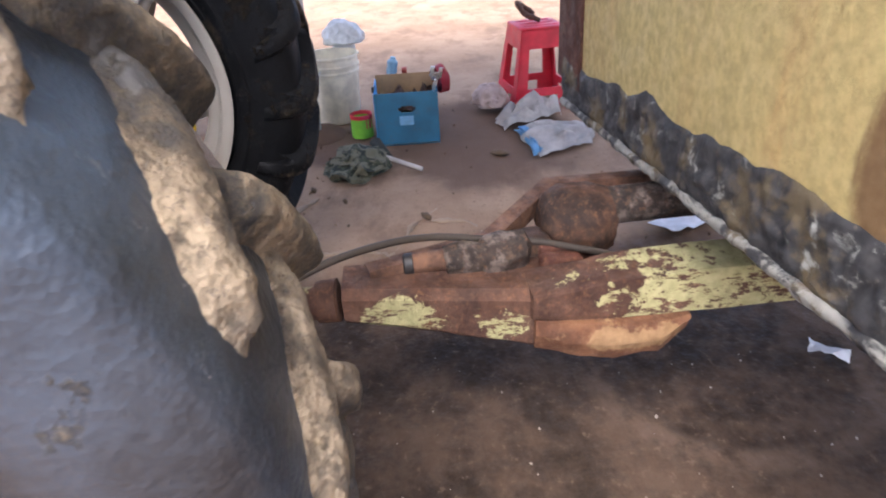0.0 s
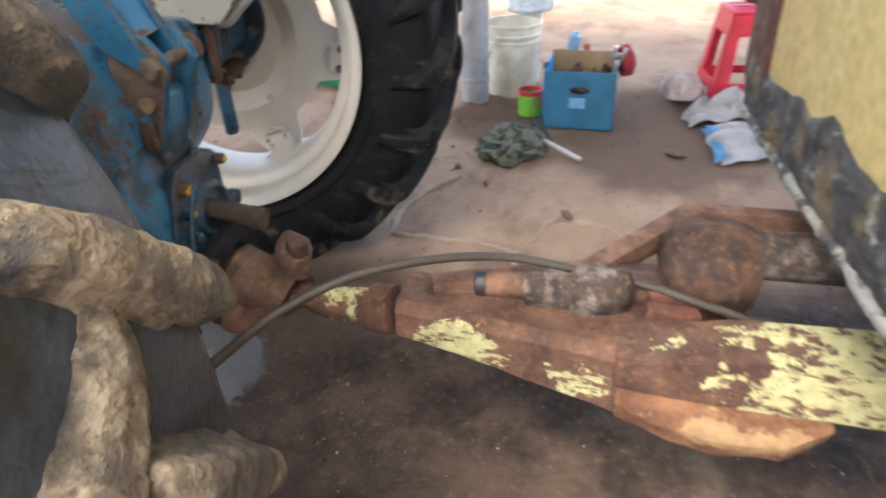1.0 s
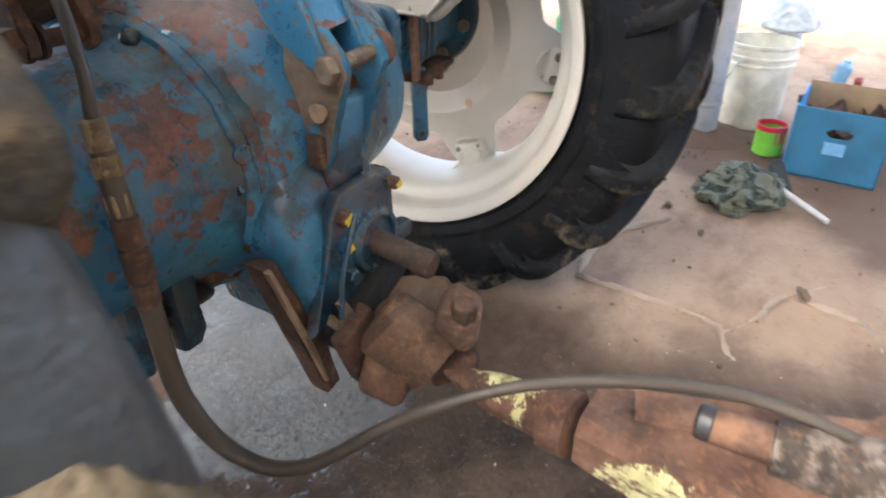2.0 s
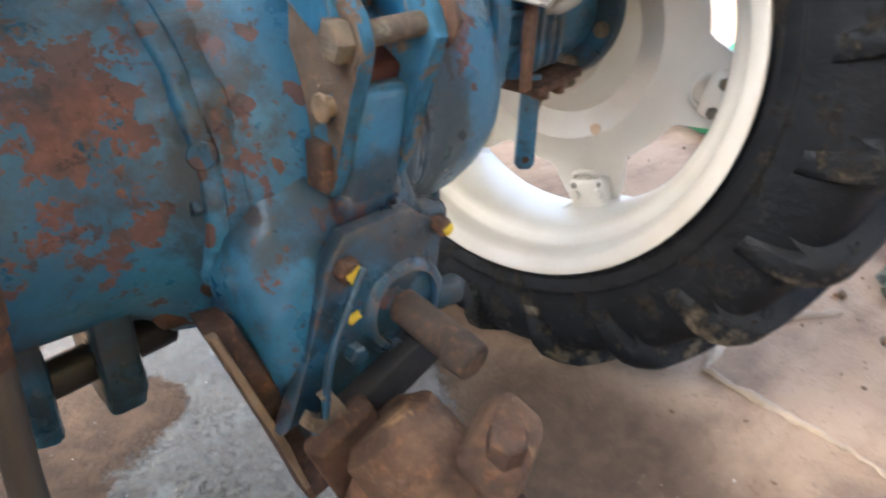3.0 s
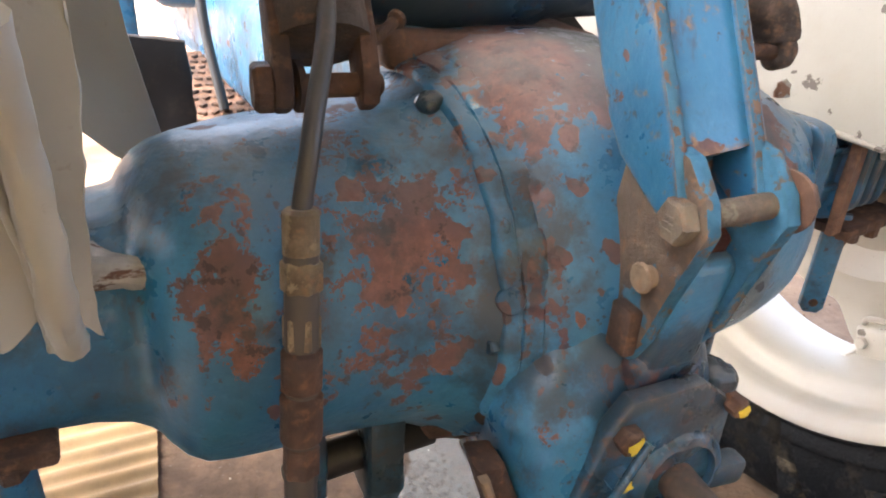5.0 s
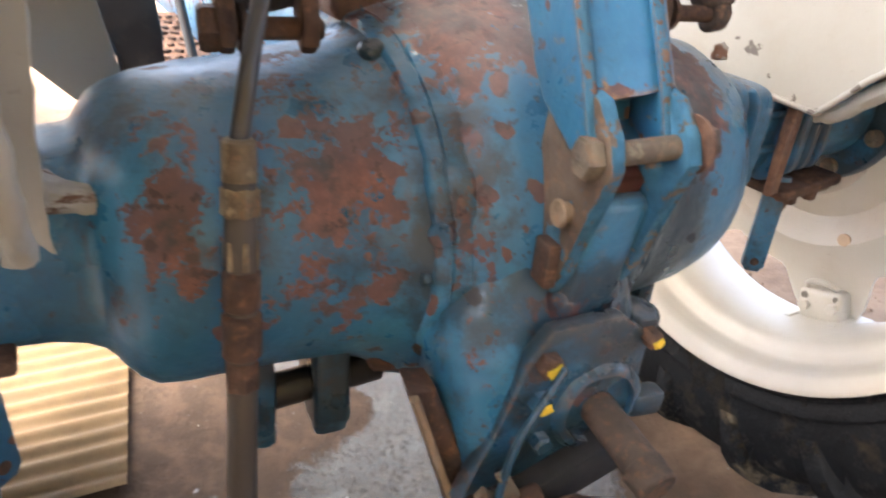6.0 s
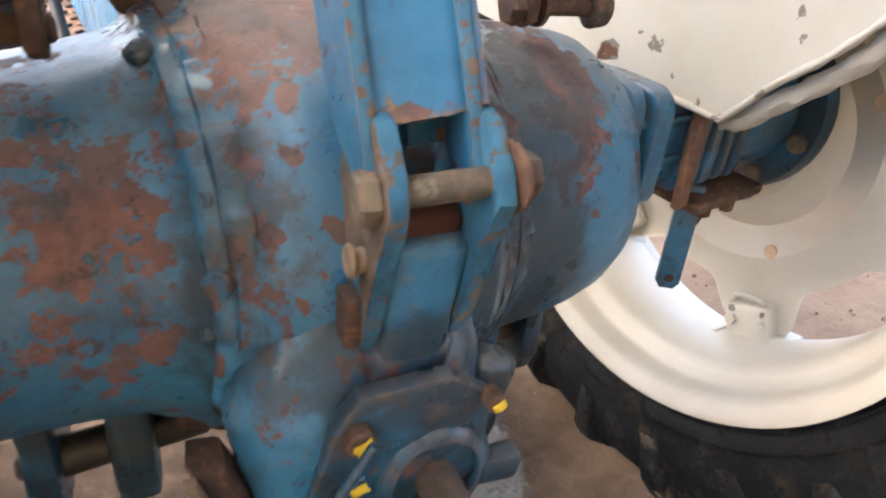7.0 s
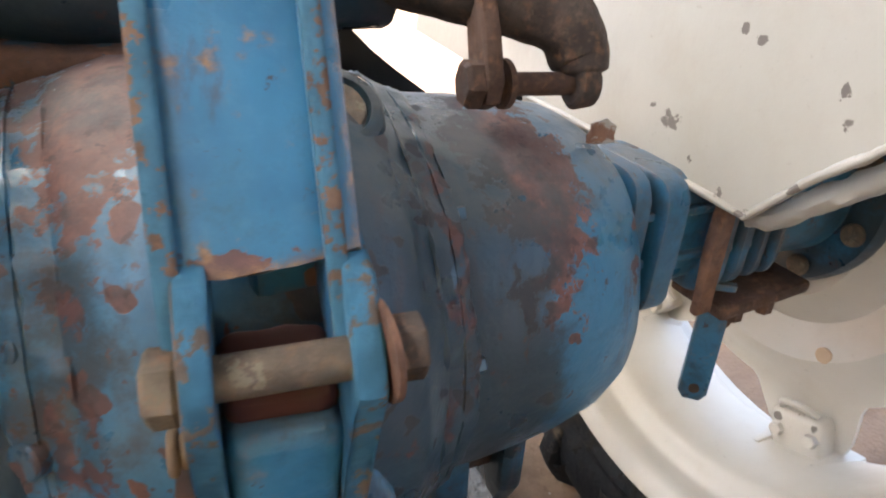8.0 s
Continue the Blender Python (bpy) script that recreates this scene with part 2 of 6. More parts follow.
    sheen = n.ramp(n.noise(26.0, 6), 0.35, 0.65, 0.55, 0.9)
    rough = n.math("ADD", n.math("MULTIPLY", spill, n.math("SUBTRACT", sheen, 0.9)), 0.9)
    wet = n.math("MAXIMUM", pool, n.math("MULTIPLY", damp, 0.9))
    rough = n.math("MAXIMUM", n.math("SUBTRACT", rough, n.math("MULTIPLY", wet, 0.70)), 0.10)
    n.put(n.ramp(wet, 0, 1, 0.2, 0.45), n.bsdf.inputs["Specular IOR Level"])
    glint = n.ramp(n.noise(75.0, 5, 0.7), 0.38, 0.58, 0.20, 1.0)
    n.put(n.math("MULTIPLY", wet, glint), n.bsdf.inputs["Coat Weight"])
    n.bsdf.inputs["Coat Roughness"].default_value = 0.06
    relief = n.math("ADD", n.math("MULTIPLY", n.noise(22.0, 9, 0.7), 0.7), n.math("MULTIPLY", n.voronoi(75.0), 0.25))
    relief = n.math("ADD", n.math("MULTIPLY", relief, n.ramp(pool, 0, 1, 1.0, 0.8)), n.math("MULTIPLY", n.math("ADD", n.noise(90.0, 7, 0.75), n.noise(30.0, 5, 0.65)), n.ramp(pool, 0, 1, 0.0, 4.5)))
    return n.done(tone, rough, 0.0, relief, 0.6, None, 0.012)


def caked(name, mud=0.5, soft=0.03, film_gain=0.48, sheen=0.22, shade=1.0, dust=(0.105, 0.145, 0.205), spec=0.5, dry=1.0, blotch=0.6):
    """Black rubber under dried tan mud."""
    n = Nodes(name)
    rubber = n.mix(n.ramp(n.noise(7.0, 6), 0.3, 0.75), tuple(shade * c for c in (0.014, 0.018, 0.025)), tuple(shade * c for c in (0.045, 0.056, 0.072)))
    clay = n.mix(n.ramp(n.noise(25.0, 8, 0.7), 0.3, 0.7), tuple(dry * c for c in (0.24, 0.186, 0.125)), tuple(dry * c for c in (0.42, 0.335, 0.225)))
    clay = n.mix(n.ramp(n.noise(6.0, 5), 0.45, 0.7, 0, blotch), clay, tuple(dry * c for c in (0.25, 0.215, 0.17)))
    clay = n.mix(n.ramp(n.noise(85.0, 5, 0.7), 0.55, 0.66, 0, 0.75), clay, (0.12, 0.095, 0.075))
    clay = n.mix(n.ramp(n.noise(13.0, 7, 0.75), 0.54, 0.64, 0, blotch), clay, tuple(dry * c for c in (0.15, 0.125, 0.10)))
    crust = n.math("ADD", n.math("MULTIPLY", n.noise(7.0, 9, 0.68), 0.7), n.math("MULTIPLY", n.noise(34.0, 8, 0.75), 0.3))
    fac = n.ramp(crust, 1 - mud - soft, 1 - mud + soft)
    # Film over the rubber: dust on lugs, painted sky sheen on the near tyre.
    dust_sheen = n.ramp(n.noise(3.5, 5), 0.35, 0.7, 0, film_gain)
    tone = n.mix(dust_sheen, rubber, dust)
    tone = n.mix(fac, tone, clay)
    rough = n.ramp(fac, 0, 1, sheen, 0.95)
    height = n.math("ADD", n.math("MULTIPLY", fac, 0.7), n.math("MULTIPLY", n.math("ADD", n.noise(60.0, 8, 0.7), n.math("ADD", n.math("MULTIPLY", n.voronoi(48.0), 0.8), n.math("MULTIPLY", n.voronoi(130.0), 0.45))), n.ramp(fac, 0, 1, 0.12, 0.9)))
    return n.done(tone, rough, 0.0, height, 1.0, spec, 0.012)


def white_enamel(name, chips=0.3, spots=(), lit_level=1.0):
    """Brushed-on white enamel, dirty and dented, chipped at some places."""
    n = Nodes(name)
    tone = n.mix(n.ramp(n.noise(3.0, 3), 0.25, 0.75), tuple(lit_level * c for c in (0.43, 0.405, 0.35)), tuple(lit_level * c for c in (0.50, 0.477, 0.425)))
    tone = n.mix(n.ramp(n.noise(11.0, 6, 0.65), 0.45, 0.80, 0, 0.35), tone, tuple(lit_level * c for c in (0.38, 0.325, 0.25)))
    tone = n.mix(n.ramp(n.noise(70.0, 5, 0.7), 0.62, 0.74, 0, 0.4), tone, tuple(lit_level * c for c in (0.30, 0.26, 0.21)))
    chip = n.noise(30.0, 8, 0.7)
    for centre, radius in spots:
        chip = n.math("ADD", chip, n.math("MULTIPLY", n.near(centre, radius), 0.34))
    chip = n.ramp(chip, 0.765, 0.785, 0, chips)
    tone = n.mix(chip, tone, (0.085, 0.07, 0.06))
    height = n.math("ADD", n.math("MULTIPLY", n.noise(40.0, 5), 0.5), n.math("MULTIPLY", n.noise(9.0, 3), 1.2))
    return n.done(tone, 0.36, 0.0, height, 0.22, 0.5, 0.006)


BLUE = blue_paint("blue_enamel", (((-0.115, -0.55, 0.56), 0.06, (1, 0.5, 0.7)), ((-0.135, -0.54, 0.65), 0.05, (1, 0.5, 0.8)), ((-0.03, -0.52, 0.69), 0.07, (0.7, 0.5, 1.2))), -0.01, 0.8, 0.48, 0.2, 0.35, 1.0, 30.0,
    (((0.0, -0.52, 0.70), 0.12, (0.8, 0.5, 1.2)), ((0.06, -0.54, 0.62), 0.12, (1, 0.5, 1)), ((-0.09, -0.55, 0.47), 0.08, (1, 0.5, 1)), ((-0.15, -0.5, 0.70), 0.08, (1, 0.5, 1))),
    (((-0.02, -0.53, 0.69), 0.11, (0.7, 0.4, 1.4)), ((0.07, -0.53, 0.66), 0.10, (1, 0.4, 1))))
# Right bell beside its flange: grease plus shade, both put into the paint.
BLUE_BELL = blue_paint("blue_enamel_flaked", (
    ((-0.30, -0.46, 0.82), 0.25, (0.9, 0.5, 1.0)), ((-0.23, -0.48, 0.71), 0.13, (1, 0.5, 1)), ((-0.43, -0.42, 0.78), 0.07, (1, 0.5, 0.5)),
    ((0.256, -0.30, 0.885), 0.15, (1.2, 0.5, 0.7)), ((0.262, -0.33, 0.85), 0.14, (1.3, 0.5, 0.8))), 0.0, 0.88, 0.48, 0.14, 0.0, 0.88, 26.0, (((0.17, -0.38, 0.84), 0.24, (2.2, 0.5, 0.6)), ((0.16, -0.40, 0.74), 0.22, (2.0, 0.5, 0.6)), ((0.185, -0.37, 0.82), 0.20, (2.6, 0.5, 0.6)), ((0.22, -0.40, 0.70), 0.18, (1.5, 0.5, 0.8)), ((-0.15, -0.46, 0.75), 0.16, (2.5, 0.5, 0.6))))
# Right half and top of the housing: soot, with their shade painted in.
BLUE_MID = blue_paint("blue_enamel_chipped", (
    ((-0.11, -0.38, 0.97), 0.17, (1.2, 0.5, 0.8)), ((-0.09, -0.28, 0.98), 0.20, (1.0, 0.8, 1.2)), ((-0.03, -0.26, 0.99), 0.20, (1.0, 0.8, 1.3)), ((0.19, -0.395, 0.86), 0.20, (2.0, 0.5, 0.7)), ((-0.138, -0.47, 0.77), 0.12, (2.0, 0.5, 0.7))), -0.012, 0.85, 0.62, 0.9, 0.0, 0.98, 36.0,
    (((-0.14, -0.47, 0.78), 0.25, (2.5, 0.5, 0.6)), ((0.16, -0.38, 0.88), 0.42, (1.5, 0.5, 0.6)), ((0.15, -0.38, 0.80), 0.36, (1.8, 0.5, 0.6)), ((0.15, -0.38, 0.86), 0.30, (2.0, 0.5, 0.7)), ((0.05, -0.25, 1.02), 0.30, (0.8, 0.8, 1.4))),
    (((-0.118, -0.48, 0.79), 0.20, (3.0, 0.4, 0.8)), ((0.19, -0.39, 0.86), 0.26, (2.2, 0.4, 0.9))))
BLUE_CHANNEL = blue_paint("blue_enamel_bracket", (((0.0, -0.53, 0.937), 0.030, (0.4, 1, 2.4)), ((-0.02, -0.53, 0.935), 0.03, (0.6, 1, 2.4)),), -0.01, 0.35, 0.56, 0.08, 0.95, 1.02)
DARK_GREASE = blue_paint("dark_greasy_blue", (), -0.02, 0.95, 0.30, 0.05, 0.0, 0.32)
GREASE = blue_paint("greasy_blue", (), -0.02, 0.95, 0.36, 0.05, 0.0, 0.6)
RUST = rusty("rust")
JOINT_RUST = rusty("joint_rust", (0.075, 0.045, 0.033), (0.18, 0.11, 0.072), (0.40, 0.25, 0.14), 0.38, 12.0, 0.6, (), None, False, 0.04)
DECK = rusty("rust_brown_deck", (0.10, 0.058, 0.042), (0.20, 0.105, 0.075), (0.05, 0.10, 0.135), 0.42, 13.0, 0.6)
RUST_DARK = rusty("dark_rust", (0.045, 0.026, 0.02), (0.11, 0.06, 0.04), dark=0.8)
RUST_ORANGE = rusty("orange_rust", (0.13, 0.058, 0.034), (0.30, 0.15, 0.08), (0.43, 0.27, 0.14), 0.38, 18.0, 0.5, (((-0.18, -1.57, 0.345), 0.065, (1, 0.9, 1.3)), ((-0.18, -1.65, 0.335), 0.07, (1, 0.8, 1.4)), ((-0.18, -1.72, 0.34), 0.05, (1, 1, 1))), None, False, 0.05)
RUST_YELLOW = rusty("yellow_on_rust", (0.061, 0.030, 0.022), (0.142, 0.075, 0.051), (0.52, 0.50, 0.26), 0.30, 16.0, 0.45, (
    ((-0.11, -1.12, 0.405), 0.14, (0.5, 0.75, 1.7)), ((-0.13, -1.36, 0.375), 0.10, (0.6, 0.8, 1.3)), ((-0.06, -0.88, 0.43), 0.09, (1, 0.7, 1)), ((-0.19, -1.90, 0.47), 0.46, (0.3, 0.8, 0.6))), None, True)
YELLOW_SHEET = rusty("weathered_yellow_sheet", (0.42, 0.19, 0.07), (0.58, 0.33, 0.12), (0.59, 0.475, 0.20), 0.63, 2.4, 0.10, (), (1.3, 1.0, 0.16), False, 0.16, (((-0.61, -1.76, 0.90), 0.20, (1.9, 0.3, 0.6)), ((-1.1, -1.77, 1.0), 0.35, (1, 0.3, 0.7))))
STEEL = rusty("greasy_steel", (0.08, 0.065, 0.05), (0.19, 0.16, 0.12), (0.24, 0.21, 0.155), 0.42, 40.0, 0.6)
CHEEK_BROWN = rusty("greasy_brown_cheek", (0.085, 0.062, 0.047), (0.15, 0.115, 0.085), (0.045, 0.14, 0.22), 0.42, 16.0, 0.5)
CHEEK = rusty("chipped_cheek", (0.075, 0.06, 0.05), (0.16, 0.13, 0.105), (0.035, 0.15, 0.26), 0.56, 42.0, 0.7)
SHAFT = rusty("brown_shaft_steel", (0.040, 0.030, 0.025), (0.092, 0.068, 0.054), dark=0.5)
WORN = rusty("worn_bare_metal", (0.12, 0.06, 0.042), (0.24, 0.13, 0.09), (0.46, 0.45, 0.43), 0.52, 26.0, 0.4, (), (0.5, 1.2, 1.2), False, 0.03)
BRASS = rusty("tarnished_brass", (0.09, 0.068, 0.045), (0.19, 0.145, 0.09), (0.28, 0.22, 0.14), 0.5, 18.0, 0.5)
# Tan of the bright ground behind, painted on discs that stand for holes.
HOLE = plain("ground_in_hole", (0.46, 0.34, 0.23), 0.7)
TAN_METAL = rusty("clay_coloured_metal", (0.20, 0.145, 0.10), (0.33, 0.25, 0.17), dark=0.2)
BLACK_HOSE = plain("hose_rubber", (0.035, 0.033, 0.032), 0.45, dirt=0.6, dirt_color=(0.09, 0.065, 0.05))
BROWN_HOSE = plain("dusty_hose", (0.050, 0.041, 0.034), 0.6, dirt=0.5, dirt_color=(0.14, 0.10, 0.072))
OIL = plain("oily_black_steel", (0.009, 0.009, 0.010), 0.8, dirt=0.2, dirt_color=(0.03, 0.024, 0.02))
BLACK = plain("black_plastic", (0.02, 0.02, 0.022), 0.45, dirt=0.3)


def grease(name, pale, grey=(0.34, 0.35, 0.32)):
    """Hardened black grease and dust, blotched ochre and grey."""
    n = Nodes(name)
    tone = n.mix(n.ramp(n.noise(30.0, 7), 0.35, 0.7), (0.02, 0.021, 0.024), (0.06, 0.06, 0.062))
    tone = n.mix(n.ramp(n.noise(7.0, 7, 0.65), 0.50, 0.60, 0, 0.8), tone, (0.15, 0.115, 0.06))
    tone = n.mix(n.ramp(n.noise(11.0, 8, 0.7, dist=0.6), 0.62 - pale, 0.68 - pale, 0, 0.9), tone, grey)
    tone = n.mix(n.ramp(n.noise(45.0, 6), 0.60, 0.70, 0, 0.6), tone, (0.17, 0.15, 0.12))
    return n.done(tone, n.ramp(n.noise(20.0, 5), 0.3, 0.7, 0.4, 0.8), 0.0, n.noise(35.0, 9, 0.75), 0.9, 0.5, 0.010)


TAR = grease("crusted_grease", 0.05)
LIP = grease("greasy_lip", 0.17, (0.30, 0.30, 0.275))
CHIPPED = (((0.524, -0.183, 0.899), 0.040), ((0.520, -0.150, 0.908), 0.018), ((0.540, -0.391, 0.987), 0.020), ((0.540, -0.400, 0.960), 0.016), ((0.530, -0.261, 1.023), 0.018), ((0.533, -0.285, 1.015), 0.016), ((0.540, -0.408, 0.945), 0.016), ((0.533, -0.38, 0.883), 0.020), ((0.527, -0.326, 0.835), 0.026), ((0.527, -0.285, 0.845), 0.022), ((0.522, -0.23, 0.865), 0.018))
# One white at two levels: lighter rim, darker fender, for the light they get.
WHITE = white_enamel("white_enamel", 0.8, (), 1.05)
CLIP = white_enamel("clip_enamel", 0.85, (((0.888, -0.190, 0.353), 0.022), ((0.900, -0.222, 0.385), 0.020), ((0.897, -0.255, 0.375), 0.018), ((0.905, -0.268, 0.335), 0.024), ((0.886, -0.20, 0.330), 0.018)), 1.05)
FENDER = white_enamel("fender_enamel", 0.9, CHIPPED, 0.68)
TYRE = caked("dusty_rubber", 0.40, 0.08, 0.0, 0.6, 0.16, spec=0.22, dry=0.30)
# Blue tone: the sky's sheen on this tyre, put into the rubber's colour.
TYRE_NEAR = caked("rubber_with_mud", 0.335, 0.05, 0.38, 0.28, 0.5, (0.060, 0.095, 0.15), spec=0.65)
LUG_FAR = caked("lug_rubber", 0.45, 0.05, 0.0, 0.55, 0.16, spec=0.25, dry=0.5)
LUG_MUD = caked("mud_caked_lug", 0.52, 0.07, 0.9, 0.7, 1.0, (0.19, 0.165, 0.13), dry=0.86, blotch=0.4)
EARTH = soil()
ROOF = plain("weathered_sheet", (0.30, 0.29, 0.27), 0.6, 0.0, dirt=0.5)
POLE = plain("galvanised_pole", (0.40, 0.41, 0.41), 0.5, 0.3, dirt=0.6)
RED = plain("red_plastic", (0.62, 0.025, 0.05), 0.4, dirt=0.12)
BUCKET = plain("cream_plastic", (0.82, 0.76, 0.60), 0.45, dirt=0.2)
BLUE_CARD = plain("blue_carton", (0.035, 0.165, 0.28), 0.6, dirt=0.3)
BLUE_SIDE = plain("bright_blue_carton", (0.05, 0.33, 0.72), 0.55, dirt=0.15)
CARD = plain("brown_card", (0.36, 0.24, 0.13), 0.8, dirt=0.3)
GREEN = plain("lime_label", (0.22, 0.55, 0.05), 0.45, dirt=0.15)
CAMO_N = Nodes("olive_cloth")
CAMO = CAMO_N.done(CAMO_N.mix(CAMO_N.ramp(CAMO_N.noise(17.0, 4, dist=0.8), 0.46, 0.50), CAMO_N.mix(CAMO_N.ramp(CAMO_N.noise(25.0, 3), 0.5, 0.54), (0.018, 0.024, 0.016), (0.05, 0.058, 0.034)), (0.135, 0.13, 0.088)), 0.9, 0.0, CAMO_N.noise(120.0), 0.4)
SACK = plain("white_woven_sack", (0.66, 0.63, 0.60), 0.75, grain=200, bump=0.3, dirt=0.45, dirt_color=(0.38, 0.32, 0.27))
PINK = plain("dirty_rag", (0.46, 0.36, 0.33), 0.9, dirt=0.6)
SKY_BLUE = plain("pale_blue_print", (0.22, 0.47, 0.72), 0.7, dirt=0.2)
PAPER = plain("white_paper", (0.74, 0.74, 0.77), 0.8, dirt=0.15)
CLEAR = plain("hazy_plastic", (0.62, 0.66, 0.68), 0.3, dirt=0.15)
BOTTLE_GREEN = plain("green_plastic", (0.03, 0.24, 0.10), 0.35, dirt=0.1)
CAP_YELLOW = plain("yellow_cap", (0.80, 0.52, 0.02), 0.4, dirt=0.05)
CHROME = plain("worn_chrome", (0.6, 0.6, 0.6), 0.3, 0.9, dirt=0.2)
YELLOW_MARK = plain("yellow_paint_dab", (0.62, 0.45, 0.04), 0.5, dirt=0.5)
LEAF = plain("dry_leaf", (0.14, 0.09, 0.05), 0.8)
DUST = plain("pale_dry_mud", (0.34, 0.25, 0.175), 0.9, dirt=0.4, dirt_color=(0.25, 0.17, 0.115))
PEBBLE = plain("pale_pebble", (0.32, 0.28, 0.24), 0.6, vary=0.6)
WOOD = plain("corrugated_board", (0.36, 0.25, 0.14), 0.8, dirt=0.3)

# ---- building ----


def place(bm, m):
    bmesh.ops.transform(bm, matrix=m, verts=bm.verts)
    return bm


def finish(bm, name, smooth=True):
    bmesh.ops.recalc_face_normals(bm, faces=bm.faces)
    me = bpy.data.meshes.new(name)
    bm.to_mesh(me)
    bm.free()
    if smooth:
        me.polygons.foreach_set("use_smooth", [True] * len(me.polygons))
        me.set_sharp_from_angle(angle=radians(38))
    return me


def thing(name, base, label, category, group="", kind=""):
    ob = new(name)
    ob.empty_display_size = 0.1
    ob.location = base
    return tagged(ob, label, category, group, kind)


def part(name, bm, material, parent, label="", smooth=True, at=None):
    """One mesh in world coordinates (or in those of the turn at) under a thing or under a part."""
    if at is not None and not isinstance(bm, bpy.types.Mesh):
        place(bm, at)
    me = bm if isinstance(bm, bpy.types.Mesh) else finish(bm, name, smooth)
    if material and not me.materials:
        me.materials.append(material)
    ob = new(name, me)
    ob.parent = parent
    ob.matrix_parent_inverse = Matrix.Translation(-parent.location) if parent.parent is None else Matrix()
    if label:
        tagged(ob, label)
    return ob


def solo(name, bm, material, label, category, group="", kind="", smooth=True):
    me = finish(bm, name, smooth)
    me.materials.append(material)
    return tagged(new(name, me), label, category, group, kind)


def box(bm, c, s, rot=None, bevel=0.004, seg=2):
    made = bmesh.ops.create_cube(bm, size=1.0)["verts"]
    m = Matrix.Translation(c) @ (rot.to_4x4() if rot is not None else Matrix()) @ Matrix.Diagonal((*s, 1))
    bmesh.ops.transform(bm, matrix=m, verts=made)
    if bevel:
        edges = list({e for v in made for e in v.link_edges})
        bmesh.ops.bevel(bm, geom=edges, offset=bevel, segments=seg, affect="EDGES", profile=0.5)
    return bm


def rotated(rx=0, ry=0, rz=0):
    return Euler((radians(rx), radians(ry), radians(rz))).to_matrix()


def frame_along(d):
    """A turn that takes z to d."""
    return Vector(d).to_track_quat("Z", "Y").to_matrix()


def lathe(bm, origin, axis, profile, seg=48, cap=True):
    """Turn rows of (along, radius) about an axis through origin."""
    m = frame_along(axis)
    rings = []
    for a, r in profile:
        rings.append([bm.verts.new(Vector(origin) + m @ Vector((r * math.cos(2 * math.pi * k / seg), r * math.sin(2 * math.pi * k / seg), a))) for k in range(seg)])
    for p, q in zip(rings, rings[1:]):
        for k in range(seg):
            bm.faces.new((p[k], p[(k + 1) % seg], q[(k + 1) % seg], q[k]))
    if cap:
        bm.faces.new(rings[0][::-1])
        bm.faces.new(rings[-1])
    return bm


def rod(bm, a, b, r, r2=None, seg=20, edge=0.003):
    a, b = Vector(a), Vector(b)
    n = (b - a).length
    r2 = r if r2 is None else r2
    e = min(edge, n * 0.3, r * 0.5)
    return lathe(bm, a, b - a, [(0, r - e), (e, r), (n - e, r2), (n, r2 - e)], seg)


def hexagon(bm, a, b, r, edge=0.002):
    return rod(bm, a, b, r, seg=6, edge=edge)


def smooth_line(pts, steps=10):
    pts = [Vector(p) for p in pts]
    ext = [2 * pts[0] - pts[1]] + pts + [2 * pts[-1] - pts[-2]]
    out = []
    for i in range(1, len(ext) - 2):
        p0, p1, p2, p3 = ext[i - 1:i + 3]
        for k in range(steps):
            t = k / steps
            out.append(0.5 * (2 * p1 + (p2 - p0) * t + (2 * p0 - 5 * p1 + 4 * p2 - p3) * t * t + (3 * p1 - p0 - 3 * p2 + p3) * t ** 3))
    return out + [pts[-1]]


def tube(bm, pts, r, seg=14, steps=10):
    line = smooth_line(pts, steps)
    rings = []
    side = None
    for i, p in enumerate(line):
        d = (line[min(i + 1, len(line) - 1)] - line[max(i - 1, 0)]).normalized()
        side = d.orthogonal().normalized() if side is None else (side - d * side.dot(d)).normalized()
        up = d.cross(side)
        rad = r(i / (len(line) - 1)) if callable(r) else r
        rings.append([bm.verts.new(p + rad * (math.cos(2 * math.pi * k / seg) * side + math.sin(2 * math.pi * k / seg) * up)) for k in range(seg)])
    for p, q in zip(rings, rings[1:]):
        for k in range(seg):
            bm.faces.new((p[k], p[(k + 1) % seg], q[(k + 1) % seg], q[k]))
    bm.faces.new(rings[0][::-1])
    bm.faces.new(rings[-1])
    return bm


def oval(cy, cz, ay, az, n=2.6, seg=64, lo=None):
    """A rounded section in y and z; lo flattens its underside."""
    out = []
    for k in range(seg):
        a = 2 * math.pi * k / seg
        c, s = math.cos(a), math.sin(a)
        y = cy + ay * math.copysign(abs(c) ** (2 / n), c)
        z = cz + az * math.copysign(abs(s) ** (2 / n), s)
        out.append((y, max(z, lo) if lo is not None else z))
    return out


def loft_x(bm, sections, cap=True):
    """Skin over rows of (x, [(y, z), ...])."""
    rings = [[bm.verts.new((x, y, z)) for y, z in ring] for x, ring in sections]
    n = len(rings[0])
    for p, q in zip(rings, rings[1:]):
        for k in range(n):
            bm.faces.new((p[k], p[(k + 1) % n], q[(k + 1) % n], q[k]))
    if cap:
        bm.faces.new(rings[0][::-1])
        bm.faces.new(rings[-1])
    return bm


